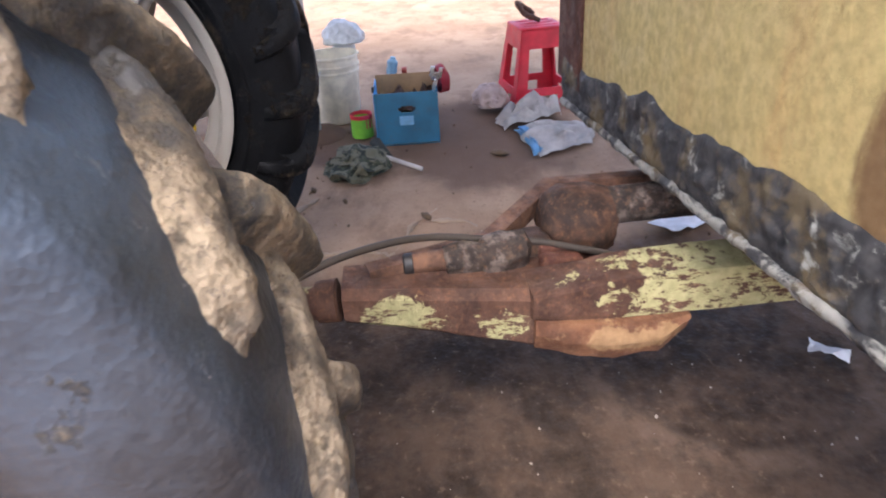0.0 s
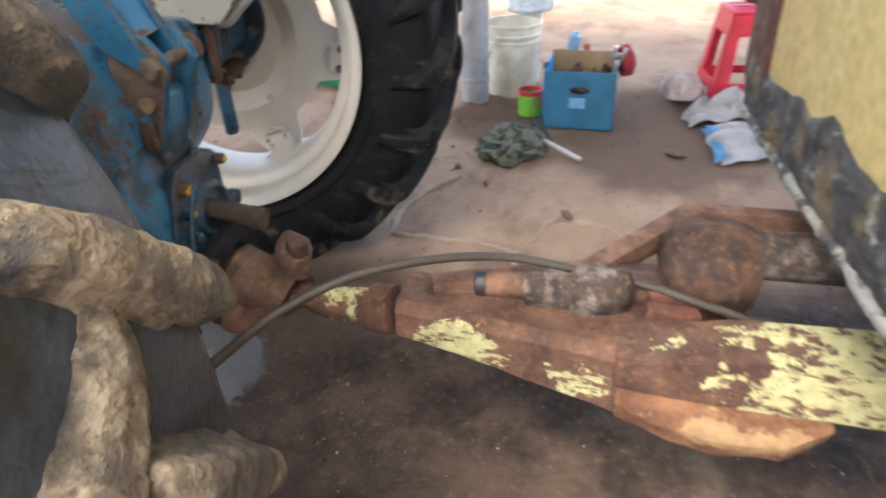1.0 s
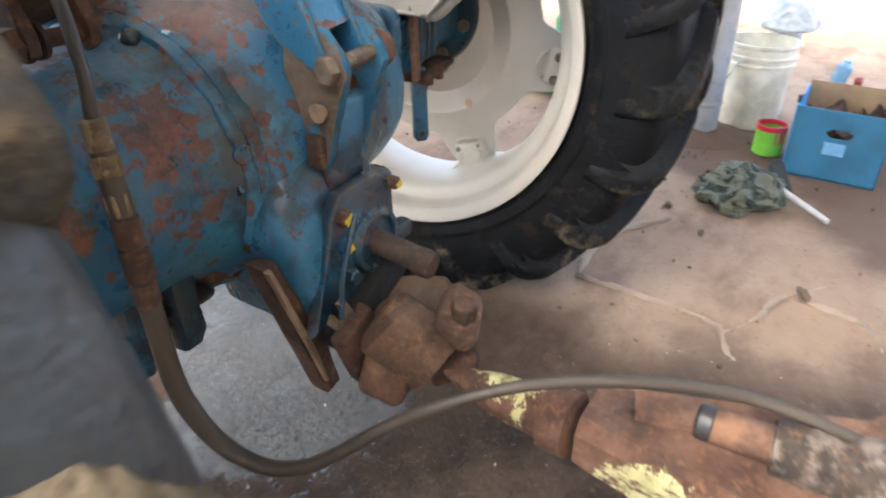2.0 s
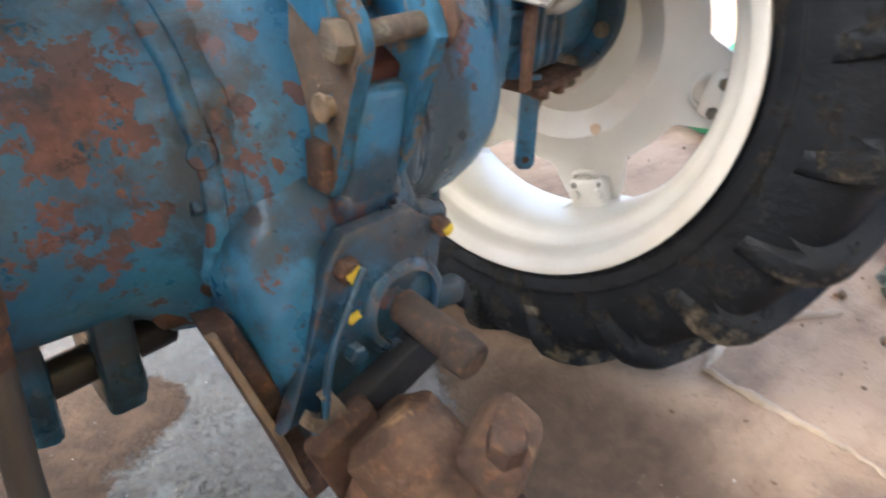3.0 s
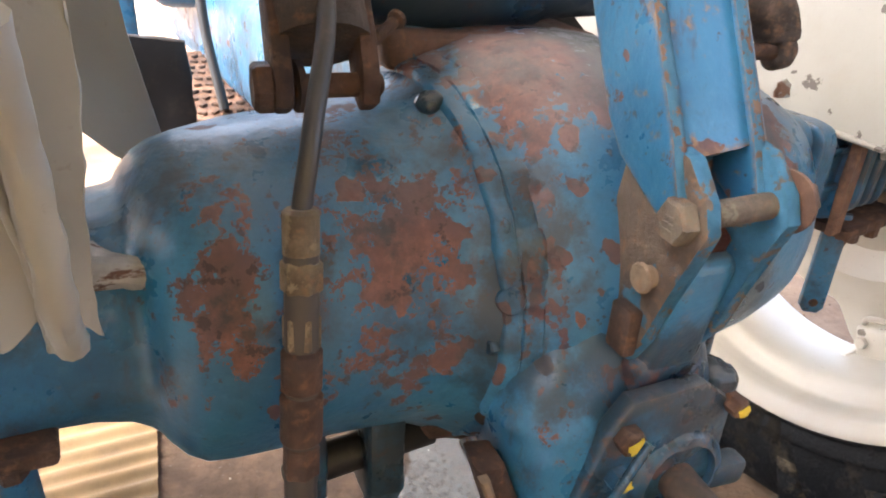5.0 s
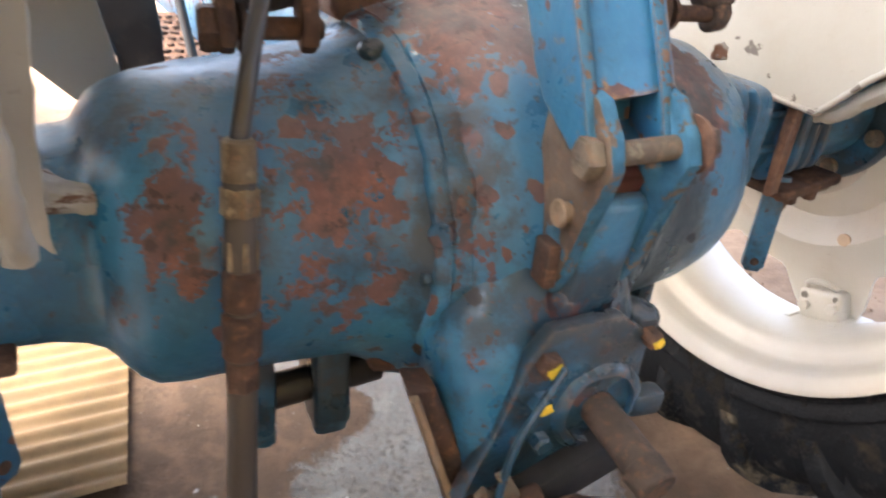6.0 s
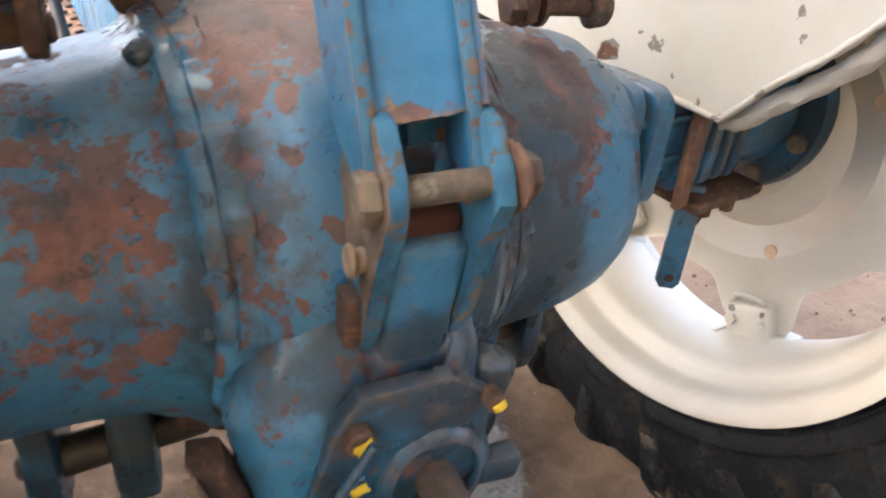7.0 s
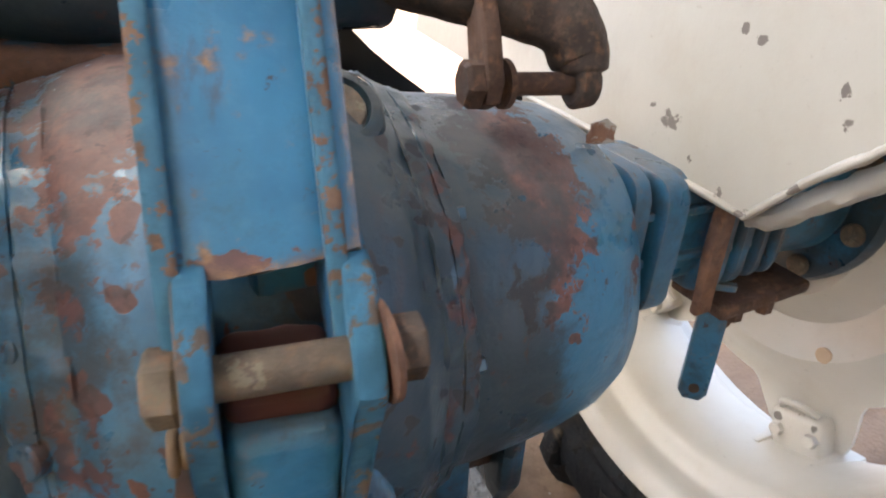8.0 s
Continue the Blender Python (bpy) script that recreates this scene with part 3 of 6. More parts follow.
def slab(bm, outline, origin, u, v, thick, bevel=0.003):
    """A flat plate: an outline in the plane of u and v, as thick as given towards u x v."""
    o, u, v = Vector(origin), Vector(u).normalized(), Vector(v).normalized()
    w = u.cross(v).normalized()
    lo = [bm.verts.new(o + a * u + b * v) for a, b in outline]
    hi = [bm.verts.new(o + a * u + b * v + thick * w) for a, b in outline]
    n = len(lo)
    faces = [bm.faces.new(lo[::-1]), bm.faces.new(hi)]
    for k in range(n):
        faces.append(bm.faces.new((lo[k], lo[(k + 1) % n], hi[(k + 1) % n], hi[k])))
    if bevel:
        edges = list({e for f in faces[:2] for e in f.edges})
        bmesh.ops.bevel(bm, geom=edges, offset=bevel, segments=2, affect="EDGES", profile=0.5)
    return bm


def rumple(bm, amp, scale, seed=0.0, octaves=4):
    """Uneven surface: push each vertex along its normal."""
    bm.normal_update()
    shift = Vector((seed, seed * 1.7, -seed))
    for v in bm.verts:
        v.co += v.normal * amp * noise.fractal(v.co * scale + shift, 0.8, 2.0, octaves)
    return bm


B = bmesh.new

# ---- ground ----


def spread(lo, hi, step, far):
    """Even steps in the middle, growing ones out to the horizon."""
    mid = [lo + step * k for k in range(int(round((hi - lo) / step)) + 1)]
    left, right, d = [], [], step
    while d < far:
        d *= 1.5
        left.append(lo - d)
        right.append(hi + d)
    return left[::-1] + mid + right


def ground():
    bm = B()
    xs, ys = spread(-2.5, 4.5, 0.05, 900), spread(-3.5, 3.5, 0.05, 900)
    rows = []
    for x in xs:
        row = []
        for y in ys:
            z = 0.012 * noise.fractal(Vector((x * 1.3, y * 1.3, 3.1)), 0.9, 2.0, 5) + 0.006 * noise.noise(Vector((x * 9, y * 9, 0)))
            fade = max(0.0, 1 - max(abs(x - 1), abs(y)) / 6)
            row.append(bm.verts.new((x, y, z * fade - 0.006)))
        rows.append(row)
    for p, q in zip(rows, rows[1:]):
        for k in range(len(ys) - 1):
            bm.faces.new((p[k], q[k], q[k + 1], p[k + 1]))
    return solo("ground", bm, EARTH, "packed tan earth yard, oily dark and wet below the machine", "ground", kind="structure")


ground()


def shed_roof():
    """A sheet roof over the working place, open on its sides."""
    b = B()
    n = 82
    rows = []
    for i in range(n + 1):
        x = -1.55 + 4.95 * i / n
        z = 3.50 + 0.018 * math.sin(2 * math.pi * i / 4) + 0.03 * (x - 2.4)
        rows.append([b.verts.new((x, y, z)) for y in (-3.6, 3.5)])
    for p, q in zip(rows, rows[1:]):
        b.faces.new((p[0], q[0], q[1], p[1]))
    bmesh.ops.solidify(b, geom=b.faces[:], thickness=0.004)
    return solo("roof", b, ROOF, "plain grey sheet roof of an open shed", "roof", kind="structure")


shed_roof()

# ---- tractor ----
# The axle's own frame: x to the right wheel, y ahead, z up.
AZ = 0.715
AXLE = Matrix.Translation((0, -0.22, 0)) @ Matrix.Rotation(math.atan(0.134), 4, "Z")
tractor = thing("tractor", (0, -0.22, 0), "old blue farm tractor with white rims and fenders, paint flaking", "tractor")


def ring(x, r, z=AZ, squash=1.0, n=2.0):
    return (x, oval(0, z, r * squash, r, n))


def axle_body():
    """The big casting across the axle: one middle housing and two bells."""
    mid = B()
    loft_x(mid, [ring(-0.152, 0.2490), ring(-0.147, 0.2528), ring(-0.135, 0.256, 0.717, 1.02, 2.1), ring(-0.10, 0.263, 0.72, 1.03, 2.2), ring(-0.05, 0.266, 0.72, 1.04, 2.3), ring(0.0, 0.267, 0.72, 1.05, 2.3), ring(0.05, 0.265, 0.72, 1.04, 2.3), ring(0.09, 0.258, 0.718, 1.03, 2.2), ring(0.112, 0.250), ring(0.122, 0.244), ring(0.126, 0.234)])
    bmesh.ops.subdivide_edges(mid, edges=[e for e in mid.edges if abs(e.verts[0].co.x - e.verts[1].co.x) > 0.02], cuts=2)
    rumple(mid, 0.0035, 14)
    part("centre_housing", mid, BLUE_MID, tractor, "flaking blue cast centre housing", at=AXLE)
    left = B()
    loft_x(left, [ring(x, r, z, q, n) for x, r, z, q, n in (
        (-0.62, 0.096, 0.730, 1.10, 3.2), (-0.56, 0.104, 0.729, 1.06, 3.0), (-0.528, 0.111, 0.726, 1.04, 2.8), (-0.512, 0.118, 0.722, 1.02, 2.6), (-0.503, 0.128, 0.718, 1, 2.4), (-0.496, 0.143, 0.716, 1, 2.3), (-0.484, 0.160, 0.715, 1, 2.2), (-0.466, 0.173, 0.715, 1, 2.15), (-0.44, 0.180, 0.716, 1, 2.15), (-0.39, 0.184, 0.719, 1.0, 2.15),
        (-0.34, 0.188, 0.720, 1.0, 2.15), (-0.30, 0.192, 0.721, 1.0, 2.15), (-0.25, 0.200, 0.720, 1.0, 2.15), (-0.225, 0.207, 0.718, 1.0, 2.15), (-0.205, 0.218, 0.716, 1.0, 2.1), (-0.190, 0.231, 0.715, 1.0, 2.05))])
    rumple(left, 0.004, 11, 4)
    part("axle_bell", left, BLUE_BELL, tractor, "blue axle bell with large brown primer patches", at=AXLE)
    right = B()
    loft_x(right, [ring(x, r, 0.715, 1.0, 2.1) for x, r in (
        (0.156, 0.226), (0.172, 0.219), (0.21, 0.217), (0.25, 0.215), (0.31, 0.209), (0.355, 0.200), (0.38, 0.188), (0.397, 0.168), (0.406, 0.14), (0.411, 0.08))])
    rumple(right, 0.003, 11, 9)
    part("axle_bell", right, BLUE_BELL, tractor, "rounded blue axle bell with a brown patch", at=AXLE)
    # each seam: a thin uneven lip, a shallow joint and a second lip
    for x0, x1 in ((-0.194, -0.148), (0.118, 0.160)):
        fl = B()
        out, inn = (x0, x1) if x0 < 0 else (x1, x0)
        g = 1 if x0 < 0 else -1
        grow = 0.004 if x0 < 0 else 0.0
        loft_x(fl, [ring(out, 0.227 + grow), ring(out + g * 0.003, 0.2315 + grow), ring(out + g * 0.009, 0.234 + grow), ring(out + g * 0.018, 0.2375 + grow), ring(out + g * 0.0192, 0.2360 + grow), ring(out + g * 0.0205, 0.2360 + grow), ring(out + g * 0.0218, 0.239 + grow), ring(out + g * 0.036, 0.2435 + grow), ring(inn - g * 0.002, 0.2470 + grow), ring(inn, 0.2465 + grow)])
        bmesh.ops.subdivide_edges(fl, edges=[e for e in fl.edges if abs(e.verts[0].co.x - e.verts[1].co.x) < 1e-6], cuts=2)
        rumple(fl, 0.004, 18, x0 * 50)
        rumple(fl, 0.003, 55, x0 * 30)
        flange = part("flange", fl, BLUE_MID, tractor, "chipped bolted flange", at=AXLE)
        rim_line = oval(0, AZ, 0.221, 0.221, 2.0, 40)
        if x0 < 0:
            # plugs sunk almost flush in the seam
            for k, r, m in ((37, 0.015, BLUE_MID), (33, 0.010, BLUE_MID), (46, 0.014, RUST_DARK)):
                y, z = oval(0, AZ, 0.236, 0.236, 2.0, 80)[k]
                o = Vector((-0.186, y, z))
                d = Vector((-0.25, y, z - AZ)).normalized()
                b = B()
                lathe(b, o - d * 0.0125, d, [(0, r), (0.013, r), (0.015, r - 0.002), (0.0155, r * 0.5), (0.0145, 0.0)], 18, False)
                part("plug", b, m, flange, "worn round plug", at=AXLE)
        for k in (20, 26) if x0 < 0 else (15, 19):
            y, z = rim_line[k]
            b = B()
            hexagon(b, (out + g * 0.004, y, z), (out - g * 0.008, y, z), 0.010)
            part("bolt", b, GREASE, flange, at=AXLE)
    # shoulder bosses where the bell meets the deck
    for o, r, m, lab in (((-0.198, -0.070, 0.928), 0.014, DARK_GREASE, "greasy dark boss"),):
        b = B()
        bmesh.ops.create_icosphere(b, subdivisions=3, radius=r)
        place(b, Matrix.Translation(o) @ Matrix.Diagonal((1.3, 1.1, 0.9, 1)))
        rumple(b, 0.004, 30, r * 90)
        part("cast_boss", b, m, tractor, lab, at=AXLE)


axle_body()


TEAL = blue_paint("greasy_teal", (((0.0, -0.56, 0.68), 0.08, (1, 0.5, 1)),), 0.0, 0.94, 0.36, 0.3, 0.3, 0.55)
CASING = blue_paint("grey_blue_casing", (), -0.02, 0.75, 0.42, 0.05, 0.3, 0.8)


def trumpets():
    for s in (-1, 1):
        bm = B()
        if s < 0:
            box(bm, (-0.675, -0.005, 0.735), (0.25, 0.205, 0.17), bevel=0.03, seg=4)
        else:
            # a waisted casting that ends in a round neck
            loft_x(bm, [(x, oval(y, z, ay, az, n, 48)) for x, y, z, ay, az, n in (
                (0.38, -0.01, 0.765, 0.090, 0.085, 5), (0.50, -0.01, 0.768, 0.088, 0.082, 5), (0.60, -0.012, 0.772, 0.086, 0.080, 4.5), (0.66, -0.014, 0.778, 0.088, 0.080, 3.5), (0.70, -0.016, 0.782, 0.094, 0.088, 2.6), (0.74, -0.018, 0.785, 0.104, 0.100, 2.2), (0.80, -0.018, 0.785, 0.108, 0.106, 2))])
        rumple(bm, 0.002, 20, s)
        tr = part("axle_trumpet", bm, BLUE if s < 0 else CASING, tractor, "blue axle casing with ribs" if s < 0 else "grey-blue ribbed axle casing", at=AXLE)
        if s > 0:
            for x, w, y, z, ay, az in ((0.425, 0.030, -0.012, 0.765, 0.104, 0.100), (0.475, 0.040, -0.014, 0.762, 0.108, 0.094), (0.575, 0.030, -0.014, 0.770, 0.106, 0.094), (0.618, 0.022, -0.014, 0.772, 0.104, 0.092), (0.652, 0.016, -0.014, 0.775, 0.104, 0.092), (0.682, 0.014, -0.014, 0.780, 0.106, 0.096)):
                b = B()
                loft_x(b, [(x - w / 2, oval(y, z, ay - 0.006, az - 0.006, 6, 40)), (x - w / 2 + 0.004, oval(y, z, ay, az, 6, 40)), (x + w / 2 - 0.004, oval(y, z, ay, az, 6, 40)), (x + w / 2, oval(y, z, ay - 0.006, az - 0.006, 6, 40))])
                rumple(b, 0.0015, 40, x)
                part("rib", b, CASING, tr, at=AXLE)
            for z in (0.742, 0.806):
                b = B()
                box(b, (0.52, -0.100, z), (0.25, 0.014, 0.012), bevel=0.004)
                part("ledge", b, CASING, tr, at=AXLE)
            b = B()
            lathe(b, (0.800, -0.018, 0.785), (1, 0, 0), [(0, 0.11), (0.004, 0.152), (0.012, 0.157), (0.030, 0.157), (0.036, 0.15)], 44)
            hub = part("hub_flange", b, GREASE, tractor, "dark greasy hub flange", at=AXLE)
            for k in range(8):
                a = 2 * math.pi * (k + 0.35) / 8
                b = B()
                o = Vector((0.804, -0.018 + 0.130 * math.cos(a), 0.785 + 0.130 * math.sin(a)))
                rod(b, o, o - Vector((0.012, 0, 0)), 0.017, seg=14)
                part("hub_nut", b, STEEL, hub, at=AXLE)
            b = B()
            slab(b, [(0.538, 0.868), (0.562, 0.868), (0.560, 0.76), (0.566, 0.668), (0.540, 0.664), (0.536, 0.76)], (0, -0.118, 0), (1, 0, 0), (0, 0, 1), 0.016, 0.004)
            rumple(b, 0.002, 40)
            part("clamp_strap", b, RUST, tractor, "rusty clamp band on the axle casing", at=AXLE)
        else:
            b = B()
            lathe(b, (-0.77, 0, AZ), (-1, 0, 0), [(0, 0.09), (0.0, 0.115), (0.04, 0.125), (0.05, 0.165), (0.075, 0.165), (0.08, 0.16)], 40)
            part("hub_flange", b, GREASE, tractor, "dark greasy hub flange", at=AXLE)
            b = B()
            box(b, (-0.555, -0.03, 0.812), (0.17, 0.17, 0.034), rotated(-8, 16, 0), 0.014, 3)
            bmesh.ops.subdivide_edges(b, edges=b.edges[:], cuts=4, use_grid_fill=True)
            rumple(b, 0.013, 14)
            rumple(b, 0.004, 50)
            part("seat_flange", b, WORN, tractor, "bare shiny worn metal seat on the axle casing", at=AXLE)
        b = B()
        box(b, (s * 0.675, -0.085, 0.662), (0.17, 0.10, 0.020), rotated(0, -s * 5, 0), 0.006)
        plate = part("step_plate", b, RUST_DARK, tractor, at=AXLE)
        for x in (0.63, 0.69):
            b = B()
            hexagon(b, (s * x, -0.12, 0.656), (s * x, -0.12, 0.634), 0.013)
            part("plate_bolt", b, RUST_DARK, plate, at=AXLE)
        b = B()
        slab(b, [(0.648, 0.66), (0.70, 0.66), (0.688, 0.640), (0.665, 0.600), (0.650, 0.590)], (0, -0.085, 0), (1, 0, 0), (0, 0, 1), 0.012, 0.002)
        if s < 0:
            place(b, Matrix.Diagonal((-1, 1, 1, 1)))
        part("strap_web", b, RUST_DARK, plate, at=AXLE)
        b = B()
        hx = 0.632
        d = Vector((s * 0.75, -0.66, 0.0)).normalized()
        slab(b, [(-0.02, 0.20), (0.02, 0.20), (0.021, 0.012), (0.012, 0.0), (-0.012, 0.0), (-0.021, 0.012)], (s * hx, -0.09, 0.478), d, (0.0, 0.02, 1.0), 0.014, 0.002)
        lug = part("stay_strap", b, BLUE, tractor, "worn blue hanging stay strap with a hole", at=AXLE)
        # Dark disc in place of a cut hole and its shade.
        b = B()
        o = Vector((s * hx, -0.09, 0.500))
        w = d.cross(Vector((0, 0.02, 1)))
        rod(b, o - w * 0.003, o + w * 0.0175, 0.008, seg=12, edge=0.001)
        part("strap_hole", b, RUST_DARK, lug, at=AXLE)


trumpets()

def wheel(s, xc, tyre_mat, lug_mat, lumpy):
    centre = Vector((xc, 0, AZ))
    ax = (1, 0, 0)
    bm = B()
    half = [(0.150, 0.484), (0.160, 0.500), (0.168, 0.514), (0.175, 0.524), (0.173, 0.530), (0.180, 0.545), (0.184, 0.560), (0.181, 0.568), (0.186, 0.61), (0.182, 0.67), (0.165, 0.712), (0.125, 0.732), (0.06, 0.740), (0.0, 0.742)]
    prof = [(-a, r) for a, r in half[:-1]] + [(a, r) for a, r in half[::-1]] + [(0.154, 0.486), (0.10, 0.484), (0.0, 0.48), (-0.10, 0.484), (-0.154, 0.486)]
    prof.append(prof[0])
    prof = [(p.x, p.y) for p in smooth_line([(a, r, 0) for a, r in prof[:len(half) * 2 - 1]], 4)] + prof[len(half) * 2 - 1:]
    lathe(bm, centre, ax, prof, 96, False)
    bmesh.ops.remove_doubles(bm, verts=bm.verts, dist=1e-5)
    for v in bm.verts:
        v.co.z = max(v.co.z, 0.002)
    tyre = part("rear_tyre", bm, tyre_mat, tractor, "black ribbed farm tyre caked in dried mud" if lumpy else "black ribbed farm tyre, dusty", at=AXLE)
    kinds = []
    for side in (-1, 1):
        for v in range(4 if lumpy else 1):
            b = B()
            rows = []
            steps = 18 if lumpy else 11
            reach = 0.185 if lumpy and side < 0 else 0.196
            for i in range(steps + 1):
                q = i / steps
                a = side * (reach * q - (0.055 if lumpy and side < 0 else 0.012))
                th = 1.25 * reach * q
                base = float(np.interp(abs(a), [0, 0.09, 0.14, 0.165, 0.19], [0.734, 0.729, 0.718, 0.700, 0.655]))
                top = float(np.interp(abs(a), [0, 0.09, 0.15, 0.175, 0.195], [0.784, 0.783, 0.775, 0.765, 0.742]))
                f = max(0.0, (q - 0.88) / 0.12) if lumpy else max(0.0, (q - 0.80) / 0.20)
                top = base + 0.004 + (top - base - (0.022 if lumpy and side < 0 else 0.004)) * (1 - (1.0 if lumpy else 0.2) * f * f * (3 - 2 * f)) * (1 - (0.45 if lumpy else 0.8) * max(0.0, 1 - q / 0.16) ** 2)
                wide = (0.041 + 0.004 * q) * (1 - (0.32 if lumpy else 0.15) * max(0.0, (q - 0.6) / 0.4) ** 1.5) * (1.15 if lumpy and side < 0 else 1.0)
                ragged = [1.0, 1.0]
                if lumpy:
                    wide *= 1.12 + 0.22 * noise.noise(Vector((q * 3.1, 7.3 * v, side)))
                    ragged = [1.15 + 0.55 * max(-0.4, noise.noise(Vector((q * 5.0, 4.1 * v, side * 2.0 + e)))) for e in (0.0, 9.0)]
                cross = [(-wide * 1.5 * ragged[0], base - 0.012), (-wide * 1.25 * ragged[0], base + 0.010), (-wide * 1.02, base * 0.45 + top * 0.55), (-wide * 0.82, top - 0.004), (-wide * 0.3, top), (wide * 0.3, top), (wide * 0.82, top - 0.004), (wide * 1.02, base * 0.45 + top * 0.55), (wide * 1.25 * ragged[1], base + 0.010), (wide * 1.5 * ragged[1], base - 0.012)]
                row = []
                for dth, r in cross:
                    t = th + dth
                    row.append(b.verts.new((a, r * math.cos(t), r * math.sin(t))))
                rows.append(row)
            for r, d in ((0.695, 0.020), (0.665, 0.017), (0.635, 0.012), (0.605, 0.004)) if not lumpy else ():
                th += 0.012
                wide *= 0.97
                cross = [(1.5, 0.172), (1.25, 0.180), (1.02, 0.184 + 0.5 * d), (0.82, 0.183 + d), (0.3, 0.185 + d)]
                cross = [(-k, a) for k, a in cross] + cross[::-1]
                rows.append([b.verts.new((side * a, r * math.cos(th + k * wide), r * math.sin(th + k * wide))) for k, a in cross])
            for p, r in zip(rows, rows[1:]):
                for k in range(9):
                    b.faces.new((p[k], p[k + 1], r[k + 1], r[k]))
            b.faces.new(rows[0])
            b.faces.new(rows[-1][::-1])
            if lumpy:
                bmesh.ops.subdivide_edges(b, edges=b.edges[:], cuts=3, use_grid_fill=True)
                for _ in range(6):
                    bmesh.ops.smooth_vert(b, verts=[q for q in b.verts if not q.is_boundary], factor=0.5, use_axis_x=True, use_axis_y=True, use_axis_z=True)
                keep = [q.co.copy() for q in b.verts]
                rumple(b, 0.0036, 12, 3.7 * v + side, 4)
                rumple(b, 0.0024, 60, 5.1 * v - side, 6)
                for q, c in zip(b.verts, keep):
                    w = min(1.0, max(0.0, (0.168 - abs(c.x)) / 0.03))
                    q.co = c + (q.co - c) * w
            me = finish(b, "lug")
            me.materials.append(lug_mat)
            kinds.append((side, me))
    n = 21
    for side in (-1, 1):
        mine = [m for sd, m in kinds if sd == side]
        for k in range(n):
            lug = part("lug", mine[(k * 7) % len(mine)], None, tyre)
            turn = 2 * math.pi * (k + (0.5 if side > 0 else 0.0)) / n + (0.185 if s < 0 else 0.0)
            lug.matrix_basis = AXLE @ Matrix.Translation(centre) @ Matrix.Rotation(turn, 4, "X")
    bm = B()
    outer = [(0.172, 0.512), (0.170, 0.502), (0.164, 0.488), (0.155, 0.480), (0.12, 0.474), (0.105, 0.466), (0.09, 0.440), (0.03, 0.432)]
    inner = [(0.188, 0.513), (0.187, 0.501), (0.180, 0.493), (0.177, 0.483), (0.168, 0.476), (0.150, 0.471), (0.130, 0.469), (0.119, 0.463), (0.111, 0.447), (0.101, 0.434), (0.086, 0.428), (0.03, 0.423)]
    loop = [(-a, r) for a, r in outer] + outer[::-1] + inner + [(-a, r) for a, r in inner[::-1]]
    lathe(bm, centre, ax, loop + loop[:1], 96, False)
    bmesh.ops.remove_doubles(bm, verts=bm.verts, dist=1e-5)
    rim = part("rear_rim", bm, WHITE, tractor, "glossy white steel rim", at=AXLE)
    bm = B()
    lobes, seg, th = 6, 144, 0.008
    radii = [0.10, 0.135, 0.15, 0.19, 0.225, 0.25, 0.285, 0.305, 0.33]
    dish = [0.006, 0.006, 0.028, 0.054, 0.042, 0.031, 0.045, 0.062, 0.066]
    faces = {}
    for layer in (0, 1):
        for i, (r, a) in enumerate(zip(radii, dish)):
            for k in range(seg):
                ang = 2 * math.pi * k / seg
                rr, aa = r, a
                if i >= len(radii) - 2:
                    w = 0.5 + 0.5 * math.cos(lobes * (ang - radians(11)))
                    w = max(0.0, min(1.0, (w - 0.30) / 0.62))
                    w = w * w * (3 - 2 * w)
                    rr = r + (0.10 if i == len(radii) - 1 else 0.03) * w
                    aa = a + 0.01 * w
                faces[layer, i, k] = bm.verts.new(centre + Vector((s * (aa + layer * th), rr * math.cos(ang), rr * math.sin(ang))))
    for layer in (0, 1):
        for i in range(len(radii) - 1):
            for k in range(seg):
                j = (k + 1) % seg
                bm.faces.new((faces[layer, i, k], faces[layer, i, j], faces[layer, i + 1, j], faces[layer, i + 1, k]))
    for i in (0, len(radii) - 1):
        for k in range(seg):
            j = (k + 1) % seg
            bm.faces.new((faces[0, i, k], faces[0, i, j], faces[1, i, j], faces[1, i, k]))
    part("wheel_disc", bm, WHITE, tractor, "white dished wheel disc with scalloped windows", at=AXLE)
    for k in range(lobes):
        ang = 2 * math.pi * k / lobes + radians(11)
        b = B()
        box(b, (0, 0, 0.396), (0.050, 0.100, 0.082), bevel=0.014, seg=3)
        tube(b, [(-0.012, 0.034, 0.352), (-0.026, 0.022, 0.338), (-0.030, 0.0, 0.334), (-0.026, -0.022, 0.338), (-0.012, -0.034, 0.352)], 0.006, 8, 4)
        box(b, (-0.005, 0.066, 0.424), (0.10, 0.036, 0.012), rotated(8, 0, 0), 0.004)
        box(b, (-0.005, -0.066, 0.424), (0.10, 0.036, 0.012), rotated(-8, 0, 0), 0.004)
        place(b, Matrix.Translation(centre + Vector((s * 0.063, 0, 0))) @ Matrix.Rotation(ang - math.pi / 2, 4, "X"))
        part("rim_clip", b, CLIP, rim, at=AXLE)
        for off in (-0.032, 0.032):
            b = B()
            hexagon(b, (-0.036, off, 0.392), (-0.018, off, 0.392), 0.013)
            place(b, Matrix.Translation(centre + Vector((s * 0.063, 0, 0))) @ Matrix.Rotation(ang - math.pi / 2, 4, "X") @ Matrix.Diagonal((s, 1, 1, 1)))
            part("rim_bolt", b, STEEL if k % 3 == 0 else WHITE, rim, at=AXLE)
    for k in range(8):
        ang = 2 * math.pi * (k + 0.3) / 8
        b = B()
        o = centre + Vector((s * 0.004, 0.115 * math.cos(ang), 0.115 * math.sin(ang)))
